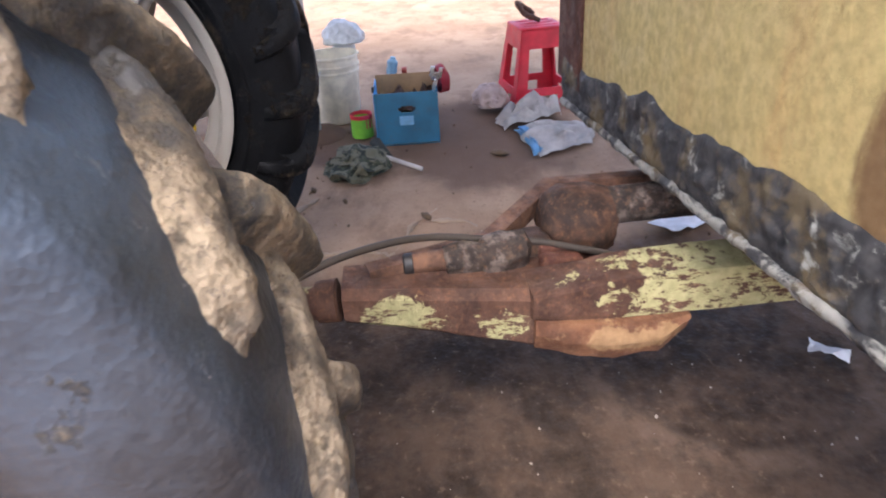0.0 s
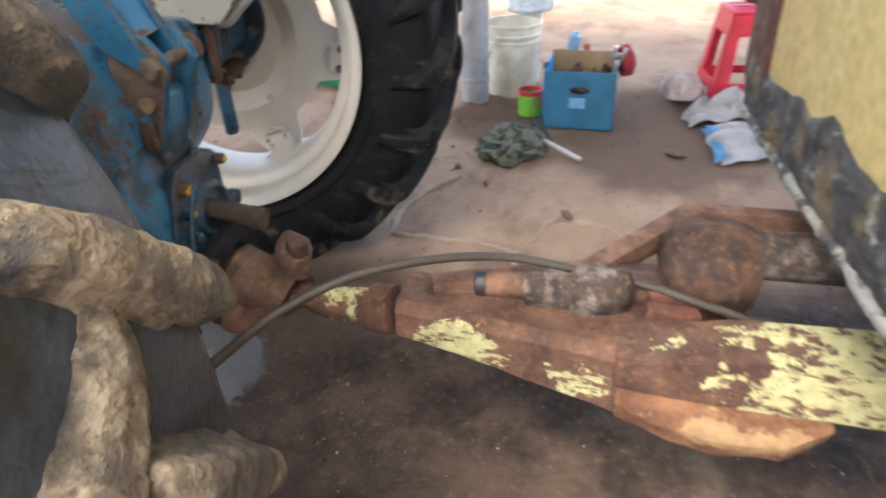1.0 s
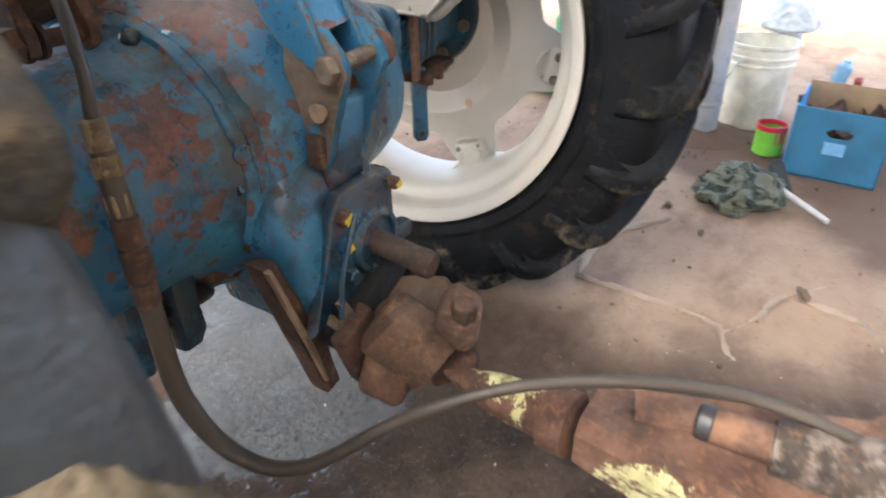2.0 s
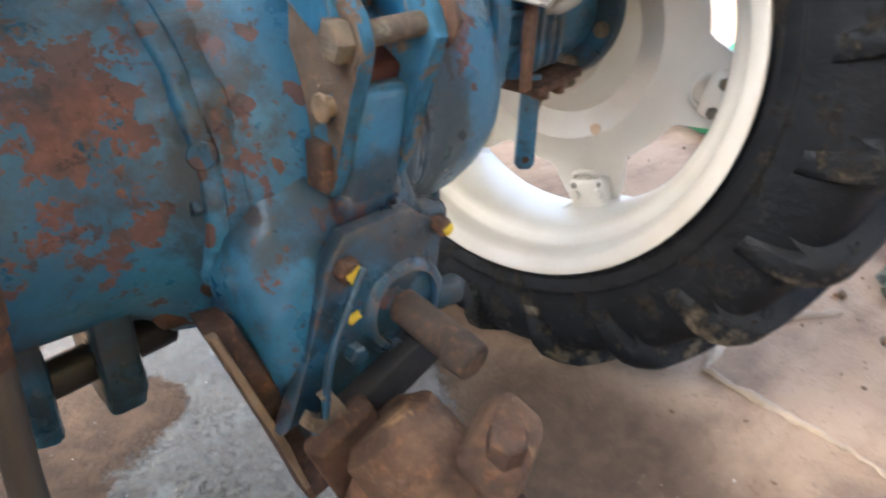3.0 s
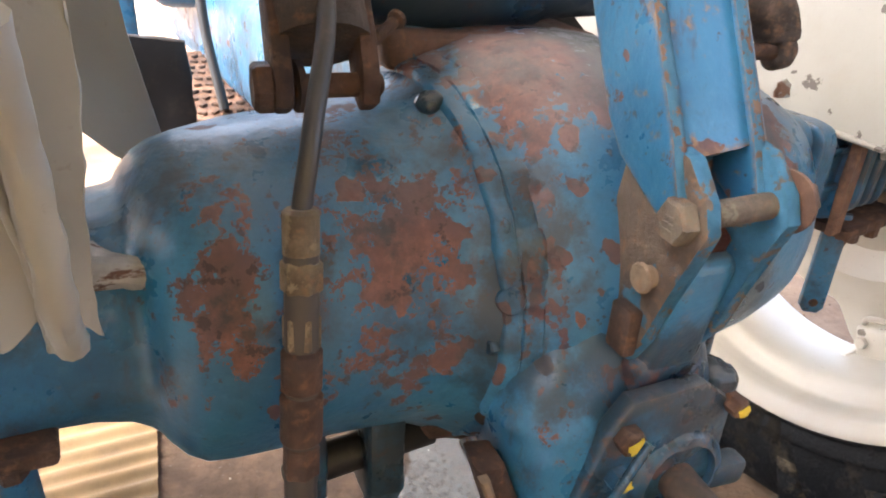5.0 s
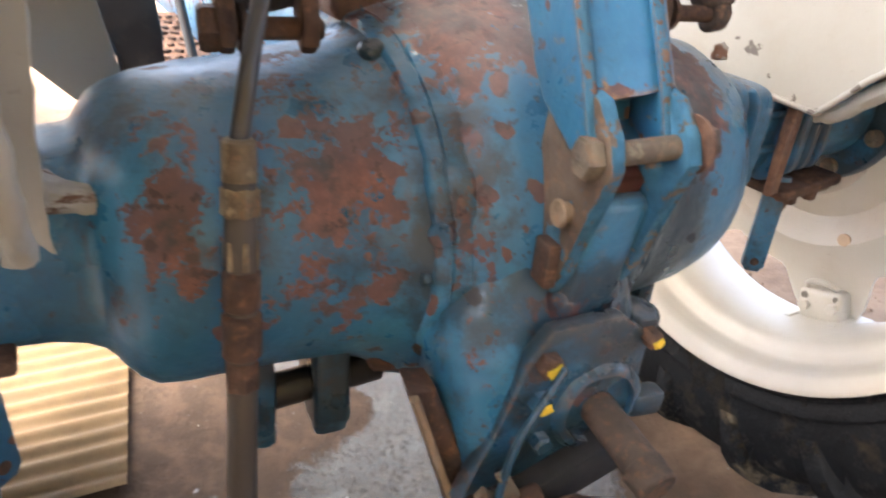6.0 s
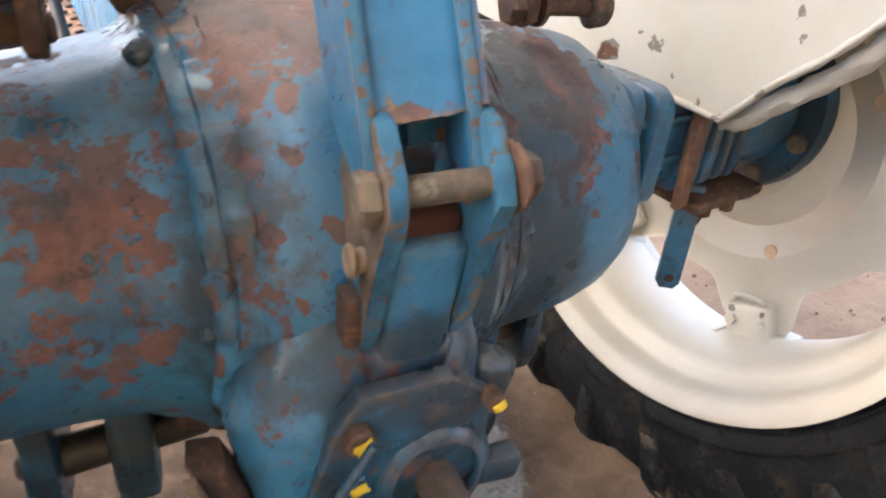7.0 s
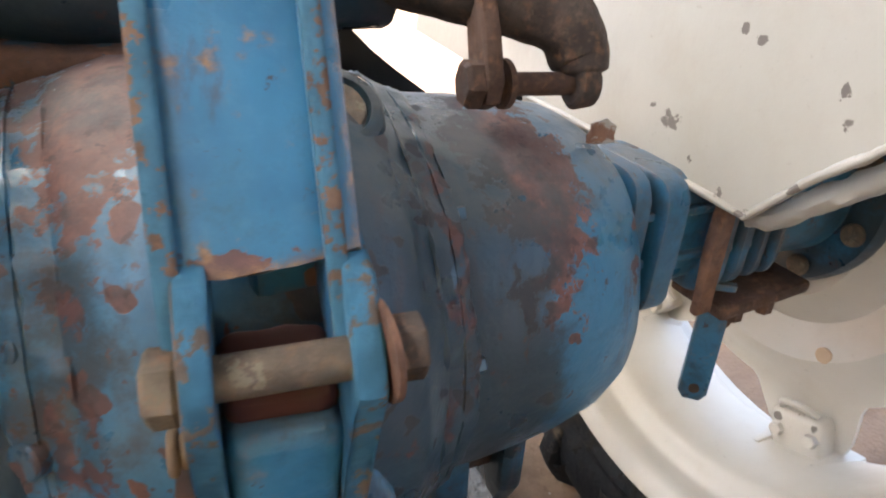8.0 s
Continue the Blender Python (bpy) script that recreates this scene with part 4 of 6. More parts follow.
        hexagon(b, o - Vector((s * 0.03, 0, 0)), o + Vector((s * 0.008, 0, 0)), 0.013)
        part("wheel_nut", b, STEEL, rim, at=AXLE)
    for k in range(4):
        ang = 2 * math.pi * k / 4 + radians(239)
        b = B()
        o = centre + Vector((s * 0.031, 0.245 * math.cos(ang), 0.237 * math.sin(ang)))
        rod(b, o, o + Vector((s * 0.006, 0, 0)), 0.014, seg=16, edge=0.001)
        part("disc_hole", b, HOLE, rim, at=AXLE)


wheel(1, 0.845, TYRE, LUG_FAR, False)
wheel(-1, -0.895, TYRE_NEAR, LUG_MUD, True)


def fender(s):
    """White sheet fender: a side panel on the axle casing and a crown over the tyre."""
    x = s * (0.52 if s > 0 else 0.565)
    r = 0.86
    bm = B()
    outline = [(0.75, 0.875), (0.30, 0.845), (0.06, 0.842), (-0.180, 0.828), (-0.24, 0.895), (-0.30, 0.95), (-0.36, 1.02), (-0.42, 1.12), (-0.45, 1.24), (-0.44, 1.38)]
    if s < 0:
        outline = [(0.75, 0.92), (0.30, 0.91), (0.0, 0.91), (-0.10, 0.905), (-0.16, 0.86), (-0.20, 0.80), (-0.235, 0.86), (-0.25, 0.95), (-0.30, 1.05), (-0.36, 1.14), (-0.40, 1.24), (-0.42, 1.38)]
    outline += [(r * math.cos(a), AZ + r * math.sin(a)) for a in (radians(108), radians(90), radians(70), radians(50), radians(35))]
    slab(bm, outline, (x - 0.003, 0, 0), (0, 1, 0), (0, 0, 1), 0.006, 0.0015)
    side = part("fender_panel", bm, FENDER, tractor, "chipped white fender side panel", at=AXLE)
    bm = B()
    if s > 0:
        tube(bm, [(x - 0.004, 0.30, 0.848), (x - 0.006, 0.06, 0.845), (x - 0.006, -0.178, 0.831), (x - 0.006, -0.238, 0.897), (x - 0.006, -0.30, 0.952), (x - 0.006, -0.36, 1.022)], 0.0045, 10, 1)
    else:
        tube(bm, [(x + 0.006, -0.20, 0.805), (x + 0.006, -0.235, 0.865), (x + 0.006, -0.25, 0.955), (x + 0.006, -0.30, 1.05)], 0.012, 10, 8)
    if s > 0:
        bmesh.ops.subdivide_edges(bm, edges=bm.edges[:], cuts=8, use_grid_fill=True)
    rumple(bm, 0.0025, 40, s)
    part("fender_lip", bm, FENDER, side, at=AXLE)
    if s > 0:
        bm = B()
        tube(bm, [(x + 0.020, -0.165, 0.822), (x + 0.022, -0.20, 0.838), (x + 0.024, -0.25, 0.885), (x + 0.024, -0.31, 0.938), (x + 0.024, -0.37, 1.01)], 0.014, 12, 8)
        rumple(bm, 0.005, 35, 3)
        part("fender_bead", bm, FENDER, side, "lumpy white rolled bead under the fender edge", at=AXLE)
    bm = B()
    rows = []
    for k in range(24):
        a = radians(32 + 80 * k / 23)
        rows.append([bm.verts.new((x + s * d, (r + h) * math.cos(a), AZ + (r + h) * math.sin(a))) for d, h in ((-0.012, -0.01), (-0.012, 0.006), (0.0, 0.012), (0.30, 0.02), (0.42, 0.0), (0.42, -0.01), (0.30, 0.008), (0.0, 0.0))])
    for p, q in zip(rows, rows[1:]):
        for k in range(8):
            bm.faces.new((p[k], p[(k + 1) % 8], q[(k + 1) % 8], q[k]))
    bm.faces.new(rows[0])
    bm.faces.new(rows[-1][::-1])
    part("fender_crown", bm, FENDER, tractor, "white fender crown over the tyre", at=AXLE)


fender(1)
fender(-1)
tab = B()
slab(tab, [(-0.018, -0.016), (0.020, -0.018), (0.024, -0.002), (0.006, 0.008), (-0.016, 0.004)], (0.374, -0.255, 0.918), (0.9, 0.3, 0), (0.1, 0.2, 1), 0.005, 0.001)
bmesh.ops.triangulate(tab, faces=tab.faces[:])
bmesh.ops.subdivide_edges(tab, edges=tab.edges[:], cuts=2, use_grid_fill=True)
rumple(tab, 0.004, 45)
part("torn_tab", tab, WORN, tractor, "torn rusty tab at the fender edge")
gusset = B()
slab(gusset, [(-0.62, 1.15), (-0.50, 1.12), (-0.485, 0.947), (-0.452, 0.765), (-0.462, 0.735), (-0.524, 0.774), (-0.575, 0.826)], (0, 0.05, 0), (1, 0, 0), (0, 0, 1), 0.006, 0.002)
part("fender_gusset", gusset, FENDER, tractor, "hazy white fender gusset sheet")


flange_end = B()
slab(flange_end, [(-0.488, 1.14), (-0.495, 1.04), (-0.498, 0.996), (-0.503, 0.949), (-0.509, 0.897), (-0.513, 0.835), (-0.514, 0.775), (-0.524, 0.785), (-0.535, 0.796), (-0.545, 0.766), (-0.552, 0.769), (-0.553, 0.805), (-0.573, 0.783), (-0.586, 0.772), (-0.62, 0.78), (-0.64, 0.90), (-0.64, 1.14)], (0, -0.43, 0), (1, 0, 0), (0, 0, 1), 0.006, 0.002)
bmesh.ops.triangulate(flange_end, faces=[f for f in flange_end.faces if len(f.verts) > 4])
bmesh.ops.subdivide_edges(flange_end, edges=flange_end.edges[:], cuts=3, use_grid_fill=True)
rumple(flange_end, 0.005, 14)
rumple(flange_end, 0.0015, 60)
part("fender_end", flange_end, FENDER, tractor, "hazy white turned-in fender end")
fold = B()
tube(fold, [(-0.549, -0.437, 0.772), (-0.552, -0.440, 0.84), (-0.560, -0.440, 0.90), (-0.566, -0.437, 0.97)], lambda t: 0.006 - 0.003 * t, 10)
rumple(fold, 0.002, 40)
part("sheet_fold", fold, FENDER, tractor)


EDGE_RUST = rusty("edge_rust", (0.10, 0.062, 0.044), (0.21, 0.13, 0.085), (0.045, 0.16, 0.26), 0.53, 55.0, 0.6)


def hitch_bracket():
    """The leaning channel with two cheek plates and a cross bolt."""
    lean = Vector((-0.03, 0.52, 1)).normalized()
    back = Vector((0, 1, -0.52)).normalized()
    foot = Vector((0, -0.545, 0.93))
    b = B()
    slab(b, [(-0.045, 0.004), (-0.02, 0.006), (0.0, 0.004), (0.02, 0.010), (0.056, 0.014), (0.056, 0.50), (-0.045, 0.50)], foot + back * 0.016, (1, 0, 0), lean, 0.010, 0.002)
    rumple(b, 0.001, 40)
    part("bracket_web", b, BLUE_CHANNEL, tractor, "bright blue channel bracket with rusty edges")
    for x, sg in ((-0.036, -1), (0.052, 1)):
        b = B()
        slab(b, [(0.004, -0.05), (0.03, -0.05), (0.075, 0.02), (0.085, 0.06), (0.085, 0.50), (0.0, 0.50), (0.0, 0.02)], foot + Vector((x - 0.005, 0, 0)), back, lean, -0.012, 0.003)
        rumple(b, 0.0012, 40, x)
        fl = part("bracket_flange", b, BLUE_CHANNEL, tractor)
        fl.data.materials.append(EDGE_RUST)
        for f in fl.data.polygons:
            if f.normal.dot(back) < -0.6:
                f.material_index = 1
        b = B()
        outline = [(-0.475, 0.95), (-0.55, 0.935), (-0.580, 0.905), (-0.590, 0.88), (-0.578, 0.852), (-0.555, 0.80), (-0.545, 0.745), (-0.525, 0.715), (-0.47, 0.712), (-0.455, 0.80)]
        slab(b, outline, (x - 0.009, 0, 0), (0, 1, 0), (0, 0, 1), 0.017, 0.004)
        rumple(b, 0.0022, 45, x * 9)
        cheek = part("cheek_plate", b, CHEEK, tractor, "greasy brown cheek plate with chipped edges" if sg < 0 else "chipped blue cheek plate")
        cheek.data.materials.append(CHEEK_BROWN)
        for f in cheek.data.polygons:
            f.material_index = 1 if f.normal.x < -0.8 and sg < 0 else 0
    b = B()
    rod(b, (-0.06, -0.562, 0.884), (0.080, -0.566, 0.892), 0.0125)
    bolt = part("cross_bolt", b, STEEL, tractor, "greasy steel cross bolt")
    b = B()
    hexagon(b, (-0.062, -0.561, 0.8835), (-0.044, -0.562, 0.884), 0.0215, 0.003)
    for k in range(3):
        box(b, (-0.0625, -0.561, 0.876 + 0.006 * k), (0.001, 0.012, 0.002), bevel=0)
    part("bolt_head", b, STEEL, bolt)
    b = B()
    lathe(b, (0.060, -0.565, 0.892), (1, -0.02, 0.05), [(0, 0.027), (0.0, 0.030), (0.004, 0.030), (0.004, 0.012)], 28)
    place(b, Matrix.Translation((0.062, -0.565, 0.89)) @ rotated(0, 0, 8).to_4x4() @ Matrix.Translation((-0.062, 0.565, -0.89)))
    part("washer", b, RUST, bolt, "tilted rusty washer")
    b = B()
    hexagon(b, (0.064, -0.565, 0.892), (0.085, -0.566, 0.893), 0.0195)
    part("nut", b, SHAFT, bolt)
    b = B()
    rod(b, (-0.059, -0.536, 0.816), (-0.053, -0.536, 0.816), 0.0150)
    rod(b, (-0.054, -0.536, 0.816), (-0.035, -0.536, 0.816), 0.011)
    part("stud", b, TAN_METAL, tractor, "clay-coloured round stud head")
    b = B()
    box(b, (-0.052, -0.522, 0.752), (0.016, 0.032, 0.052), bevel=0.004)
    part("stop_block", b, RUST_DARK, tractor)
    b = B()
    box(b, (0.008, -0.508, 0.765), (0.074, 0.075, 0.145), rotated(8, 0, 0), 0.014, 3)
    box(b, (0.008, -0.490, 0.695), (0.090, 0.09, 0.07), rotated(14, 0, 0), 0.020, 3)
    bmesh.ops.subdivide_edges(b, edges=b.edges[:], cuts=2, use_grid_fill=True)
    rumple(b, 0.003, 30)
    part("rocker_casting", b, BLUE, tractor, "blue casting between the cheek plates")
    b = B()
    box(b, (0.008, -0.512, 0.845), (0.070, 0.06, 0.034), rotated(18, 0, 0), 0.012, 3)
    bmesh.ops.subdivide_edges(b, edges=b.edges[:], cuts=2, use_grid_fill=True)
    rumple(b, 0.003, 30)
    part("rocker_top", b, plain("red_primer", (0.060, 0.016, 0.014), 0.7, dirt=0.8, dirt_color=(0.018, 0.016, 0.017)), tractor)
    b = B()
    box(b, (0.02, -0.487, 0.925), (0.05, 0.02, 0.06), rotated(-10, 0, 14), 0.004)
    part("link_stub", b, BLUE, tractor)


hitch_bracket()


def pto():
    """The output housing under the middle with shaft, bolts, cover and stay."""
    b = B()
    rings = []
    for z, x0, x1, y1 in ((0.84, -0.05, 0.03, -0.42), (0.79, -0.08, 0.05, -0.470), (0.75, -0.105, 0.07, -0.496), (0.715, -0.125, 0.088, -0.512), (0.68, -0.146, 0.10, -0.526), (0.64, -0.163, 0.105, -0.540), (0.60, -0.158, 0.10, -0.548), (0.555, -0.150, 0.085, -0.550), (0.51, -0.141, 0.06, -0.548), (0.47, -0.132, 0.02, -0.543), (0.445, -0.124, -0.03, -0.535)):
        cx, hx, cy, hy = (x0 + x1) / 2, (x1 - x0) / 2, (y1 - 0.30) / 2, (-0.30 - y1) / 2
        ring_v = []
        for k in range(72):
            a = 2 * math.pi * k / 72
            c, q = math.cos(a), math.sin(a)
            ring_v.append(b.verts.new((cx + hx * math.copysign(abs(c) ** 0.45, c), cy + hy * math.copysign(abs(q) ** 0.45, q), z)))
        rings.append(ring_v)
    for p, q in zip(rings, rings[1:]):
        for k in range(72):
            b.faces.new((p[k], p[(k + 1) % 72], q[(k + 1) % 72], q[k]))
    b.faces.new(rings[0])
    b.faces.new(rings[-1][::-1])
    bmesh.ops.subdivide_edges(b, edges=[e for e in b.edges if abs(e.verts[0].co.z - e.verts[1].co.z) > 0.01], cuts=3)
    rumple(b, 0.005, 13)
    part("output_housing", b, BLUE, tractor, "blue cast output housing tapering downwards, chipped")
    b = B()
    box(b, (0.0, -0.45, 0.55), (0.16, 0.14, 0.20), bevel=0.03, seg=4)
    part("housing_block", b, DARK_GREASE, tractor)
    b = B()
    slab(b, [(-0.145, 0.455), (0.0, 0.485), (0.09, 0.55), (0.085, 0.655), (0.04, 0.69), (-0.05, 0.685), (-0.075, 0.65), (-0.10, 0.56)], (0, -0.535, 0), (1, 0, 0), (0, 0, 1), 0.024, 0.006)
    rumple(b, 0.002, 30)
    cover = part("cover_plate", b, TEAL, tractor, "greasy dark cover plate")
    b = B()
    lathe(b, (0.031, -0.545, 0.562), (0, -1, 0.04), [(0, 0.068), (0.014, 0.063), (0.020, 0.057), (0.022, 0.048), (0.008, 0.046), (0.006, 0.02)], 40)
    rumple(b, 0.0025, 30)
    part("shaft_collar", b, TEAL, cover)
    b = B()
    lathe(b, (0.031, -0.553, 0.562), (0, -1, 0.04), [(0, 0.047), (0.004, 0.047)], 30)
    part("seal", b, BLACK, cover)
    b = B()
    rod(b, (0.031, -0.54, 0.562), (0.036, -0.672, 0.546), 0.0225, seg=28)
    part("output_shaft", b, SHAFT, tractor, "brown splined output shaft")
    for x, z, r in ((-0.052, 0.645, 0.016), (-0.055, 0.592, 0.014), (0.083, 0.655, 0.012), (-0.045, 0.53, 0.013), (0.065, 0.495, 0.013)):
        b = B()
        hexagon(b, (x, -0.552, z), (x, -0.575, z), r, 0.003)
        part("cover_bolt", b, RUST_DARK if z > 0.64 else GREASE, cover)
        if x < 0.07 and z > 0.58 or x > 0.08:
            b = B()
            box(b, (x + 0.002, -0.5755, z - 0.002), (r * 1.15, 0.002, r * 0.9), rotated(0, -25, 0), 0.0008, 1)
            bmesh.ops.subdivide_edges(b, edges=b.edges[:], cuts=2, use_grid_fill=True)
            rumple(b, 0.0022, 160, x * 30)
            part("paint_dab", b, YELLOW_MARK, cover)
    b = B()
    box(b, (-0.02, -0.565, 0.468), (0.20, 0.05, 0.055), rotated(0, -24, 0), 0.008)
    part("drawbar_frame", b, OIL, tractor, "black oily drawbar frame below the housing")
    b = B()
    slab(b, [(-0.198, 0.61), (-0.165, 0.605), (-0.085, 0.40), (-0.06, 0.29), (-0.095, 0.28), (-0.138, 0.43)], (0, -0.475, 0), (1, 0, 0), (0, 0, 1), 0.05, 0.008)
    rumple(b, 0.003, 20)
    part("stay_plate", b, RUST_DARK, tractor, "dark greasy stay plate")
    b = B()
    slab(b, [(-0.203, 0.612), (-0.192, 0.612), (-0.128, 0.42), (-0.104, 0.33), (-0.112, 0.33), (-0.138, 0.42)], (0, -0.53, 0), (1, 0, 0), (0, 0, 1), 0.012, 0.003)
    part("stay_strip", b, TAN_METAL, tractor)
    b = B()
    slab(b, [(-0.02, 0.0), (0.022, 0.004), (0.024, 0.05), (0.010, 0.052), (0.008, 0.022), (-0.006, 0.022), (-0.008, 0.048), (-0.024, 0.042)], (-0.095, -0.582, 0.470), (0.85, 0, 0.5), (-0.5, 0, 0.85), 0.014, 0.003)
    part("hook", b, STEEL, tractor, "small steel hook")
    b = B()
    box(b, (-0.112, -0.59, 0.455), (0.02, 0.012, 0.05), rotated(0, -8, 0), 0.003)
    part("hook_tab", b, BLUE, tractor)
    b = B()
    tube(b, [(-0.045, -0.585, 0.655), (-0.075, -0.59, 0.61), (-0.098, -0.592, 0.56), (-0.108, -0.592, 0.49)], 0.005)
    part("drain_pipe", b, GREASE, tractor)
    b = B()
    box(b, (0.10, -0.50, 0.60), (0.06, 0.05, 0.12), rotated(0, 14, 0), 0.018, 3)
    bmesh.ops.subdivide_edges(b, edges=b.edges[:], cuts=3, use_grid_fill=True)
    rumple(b, 0.006, 22)
    part("side_lug", b, DARK_GREASE, tractor)
    b = B()
    box(b, (0.105, -0.552, 0.548), (0.052, 0.03, 0.034), rotated(0, 6, 0), 0.008)
    rumple(b, 0.002, 40)
    part("side_lug", b, DARK_GREASE, tractor)


pto()


def under_brackets():
    for s, x0, x1 in ((-1, -0.272, -0.355), (1, 0.195, 0.280)):
        yaw = 0.134 * (x0 + x1) / 2
        for x, w in ((x0, 0.046), (x1, 0.034)):
            b = B()
            slab(b, [(-0.352, 0.60), (-0.215, 0.60), (-0.235, 0.45), (-0.275, 0.43), (-0.34, 0.435), (-0.355, 0.47)], (x, yaw, 0), (0, 1, 0), (0, 0, 1), w, 0.010)
            bmesh.ops.triangulate(b, faces=[f for f in b.faces if len(f.verts) > 4])
            bmesh.ops.subdivide_edges(b, edges=b.edges[:], cuts=2, use_grid_fill=True)
            rumple(b, 0.003, 24, x)
            part("link_lug", b, GREASE, tractor, "blue-grey lower link lug")
        b = B()
        a, c = (x1 - 0.012, x0 + 0.105) if s < 0 else (x0 - 0.03, x1 + 0.045)
        lathe(b, (a, -0.305 + 0.134 * a, 0.497), (1, 0.134, 0), [(0, 0.010), (0.004, 0.014), (0.012, 0.014), (0.014, 0.024), (c - a - 0.004, 0.024), (c - a, 0.019)], 24)
        part("link_pin", b, BLACK if s < 0 else RUST_DARK, tractor, "black lower link pin" if s < 0 else "rusty lower link pin")
    b = B()
    box(b, (-0.165, -0.36, 0.56), (0.075, 0.08, 0.06), bevel=0.014, seg=3)
    bmesh.ops.subdivide_edges(b, edges=b.edges[:], cuts=2, use_grid_fill=True)
    rumple(b, 0.006, 26)
    part("housing_foot", b, RUST_DARK, tractor)


under_brackets()


def lift():
    """The cast lift cover with cross shaft and two arms, and what stands on it."""
    b = B()
    box(b, (-0.065, -0.035, 0.962), (0.29, 0.38, 0.046), bevel=0.014, seg=3)
    bmesh.ops.subdivide_edges(b, edges=b.edges[:], cuts=3, use_grid_fill=True)
    rumple(b, 0.005, 12)
    part("lift_deck", b, DECK, tractor, "rust-brown deck of the hydraulic lift, greasy")
    b = B()
    box(b, (-0.065, 0.09, 1.07), (0.25, 0.22, 0.26), bevel=0.03, seg=4)
    rumple(b, 0.006, 9)
    part("lift_cover", b, DARK_GREASE, tractor, "dark greasy hydraulic lift cover")
    b = B()
    lathe(b, (-0.255, -0.165, 1.052), (1, 0.13, 0), [(0, 0.045), (0.006, 0.062), (0.05, 0.068), (0.10, 0.076), (0.26, 0.076), (0.285, 0.064), (0.42, 0.060), (0.426, 0.05)], 36)
    rumple(b, 0.003, 18)
    part("cross_shaft", b, DARK_GREASE, tractor, "thick dark lift cross shaft")
    for xa, ya, za, half in ((-0.305, -0.345, 0.956, 0.040), (0.282, -0.270, 0.967, 0.050)):
        s = -1 if xa < 0 else 1
        b = B()
        if s > 0:
            tube(b, [(xa - 0.22, -0.06, 1.075), (xa - 0.11, -0.15, 1.060), (xa - 0.03, -0.215, 1.045), (xa + 0.03, -0.245, 1.025), (xa + half, ya + 0.012, 0.995), (xa + half + 0.004, ya + 0.006, za + 0.016), (xa + half + 0.005, ya + 0.002, za + 0.004)], lambda t: 0.046 - 0.022 * t - 0.010 * max(0.0, (t - 0.9) / 0.1), 20)
        else:
            tube(b, [(xa + 0.09, -0.13, 1.09), (xa + 0.035, -0.19, 1.090), (xa + 0.005, -0.255, 1.065), (xa, -0.305, 1.030), (xa, ya + 0.012, 0.990)], lambda t: 0.052 - 0.004 * t, 20)
        if s > 0:
            lathe(b, (xa + half - 0.010, ya, za), (1, 0, 0), [(0, 0.010), (0, 0.020), (0.004, 0.024), (0.022, 0.024), (0.026, 0.020), (0.026, 0.0)], 24)
        rumple(b, 0.003, 20, xa)
        arm = part("lift_arm", b, SHAFT, tractor, "dark curved lift arm ending in a fork")
        for off in (-half, half):
            if s > 0 and off > 0:
                continue
            b = B()
            slab(b, [(ya + 0.075, za + 0.115), (ya + 0.045, za + 0.120), (ya - 0.005, za + 0.05), (ya - 0.024, za + 0.010), (ya - 0.022, za - 0.014), (ya, za - 0.025), (ya + 0.022, za - 0.014), (ya + 0.035, za + 0.025)], (xa + off - 0.009, 0, 0), (0, 1, 0), (0, 0, 1), 0.018, 0.005)
            part("fork_plate", b, RUST_DARK, arm)
        b = B()
        rod(b, (xa - half - 0.02, ya, za), (xa + half + 0.016, ya, za), 0.0115)
        hexagon(b, (xa - half - 0.026, ya, za), (xa - half - 0.006, ya, za), 0.024, 0.004)
        part("fork_pin", b, RUST_DARK, arm)
        for off in (-half + 0.012, half - 0.004) if s < 0 else (-half + 0.014,):
            b = B()
            lathe(b, (xa + off, ya, za), (1, 0.1, 0), [(0, 0.012), (0, 0.024), (0.006, 0.024), (0.007, 0.012)], 24)
            part("collar", b, RUST_DARK, arm)
        if s < 0:
            b = B()
            rod(b, (xa + 0.045, ya + 0.02, za + 0.030), (xa + 0.085, ya + 0.05, za + 0.052), 0.006)
            rod(b, (xa + 0.082, ya + 0.048, za + 0.050), (xa + 0.090, ya + 0.054, za + 0.055), 0.010)
            part("latch_lever", b, RUST_DARK, arm, "small latch lever with a knob")
    b = B()
    slab(b, [(0.06, 0.90), (0.20, 0.885), (0.262, 0.892), (0.238, 0.905), (0.20, 0.932), (0.166, 0.957), (0.142, 0.982), (0.10, 0.987), (0.06, 0.985)], (0, -0.05, 0), (1, 0, 0), (0, 0, 1), 0.006, 0.002)
    rumple(b, 0.002, 20)
    part("guard_plate", b, BLACK, tractor, "bent black guard plate")
    b = B()
    lathe(b, (0.075, -0.316, 0.950), (0, -0.6, 0.8), [(0, 0.046), (0.014, 0.043), (0.018, 0.038), (0.018, 0.032), (0.012, 0.029)], 28)
    rumple(b, 0.002, 40)
    part("filler_neck", b, DARK_GREASE, tractor)
    b = B()
    lathe(b, (0.075, -0.322, 0.958), (0, -0.6, 0.8), [(0, 0.029), (0.006, 0.027), (0.007, 0.012)], 24)
    part("filler_cap", b, STEEL, tractor)


lift()


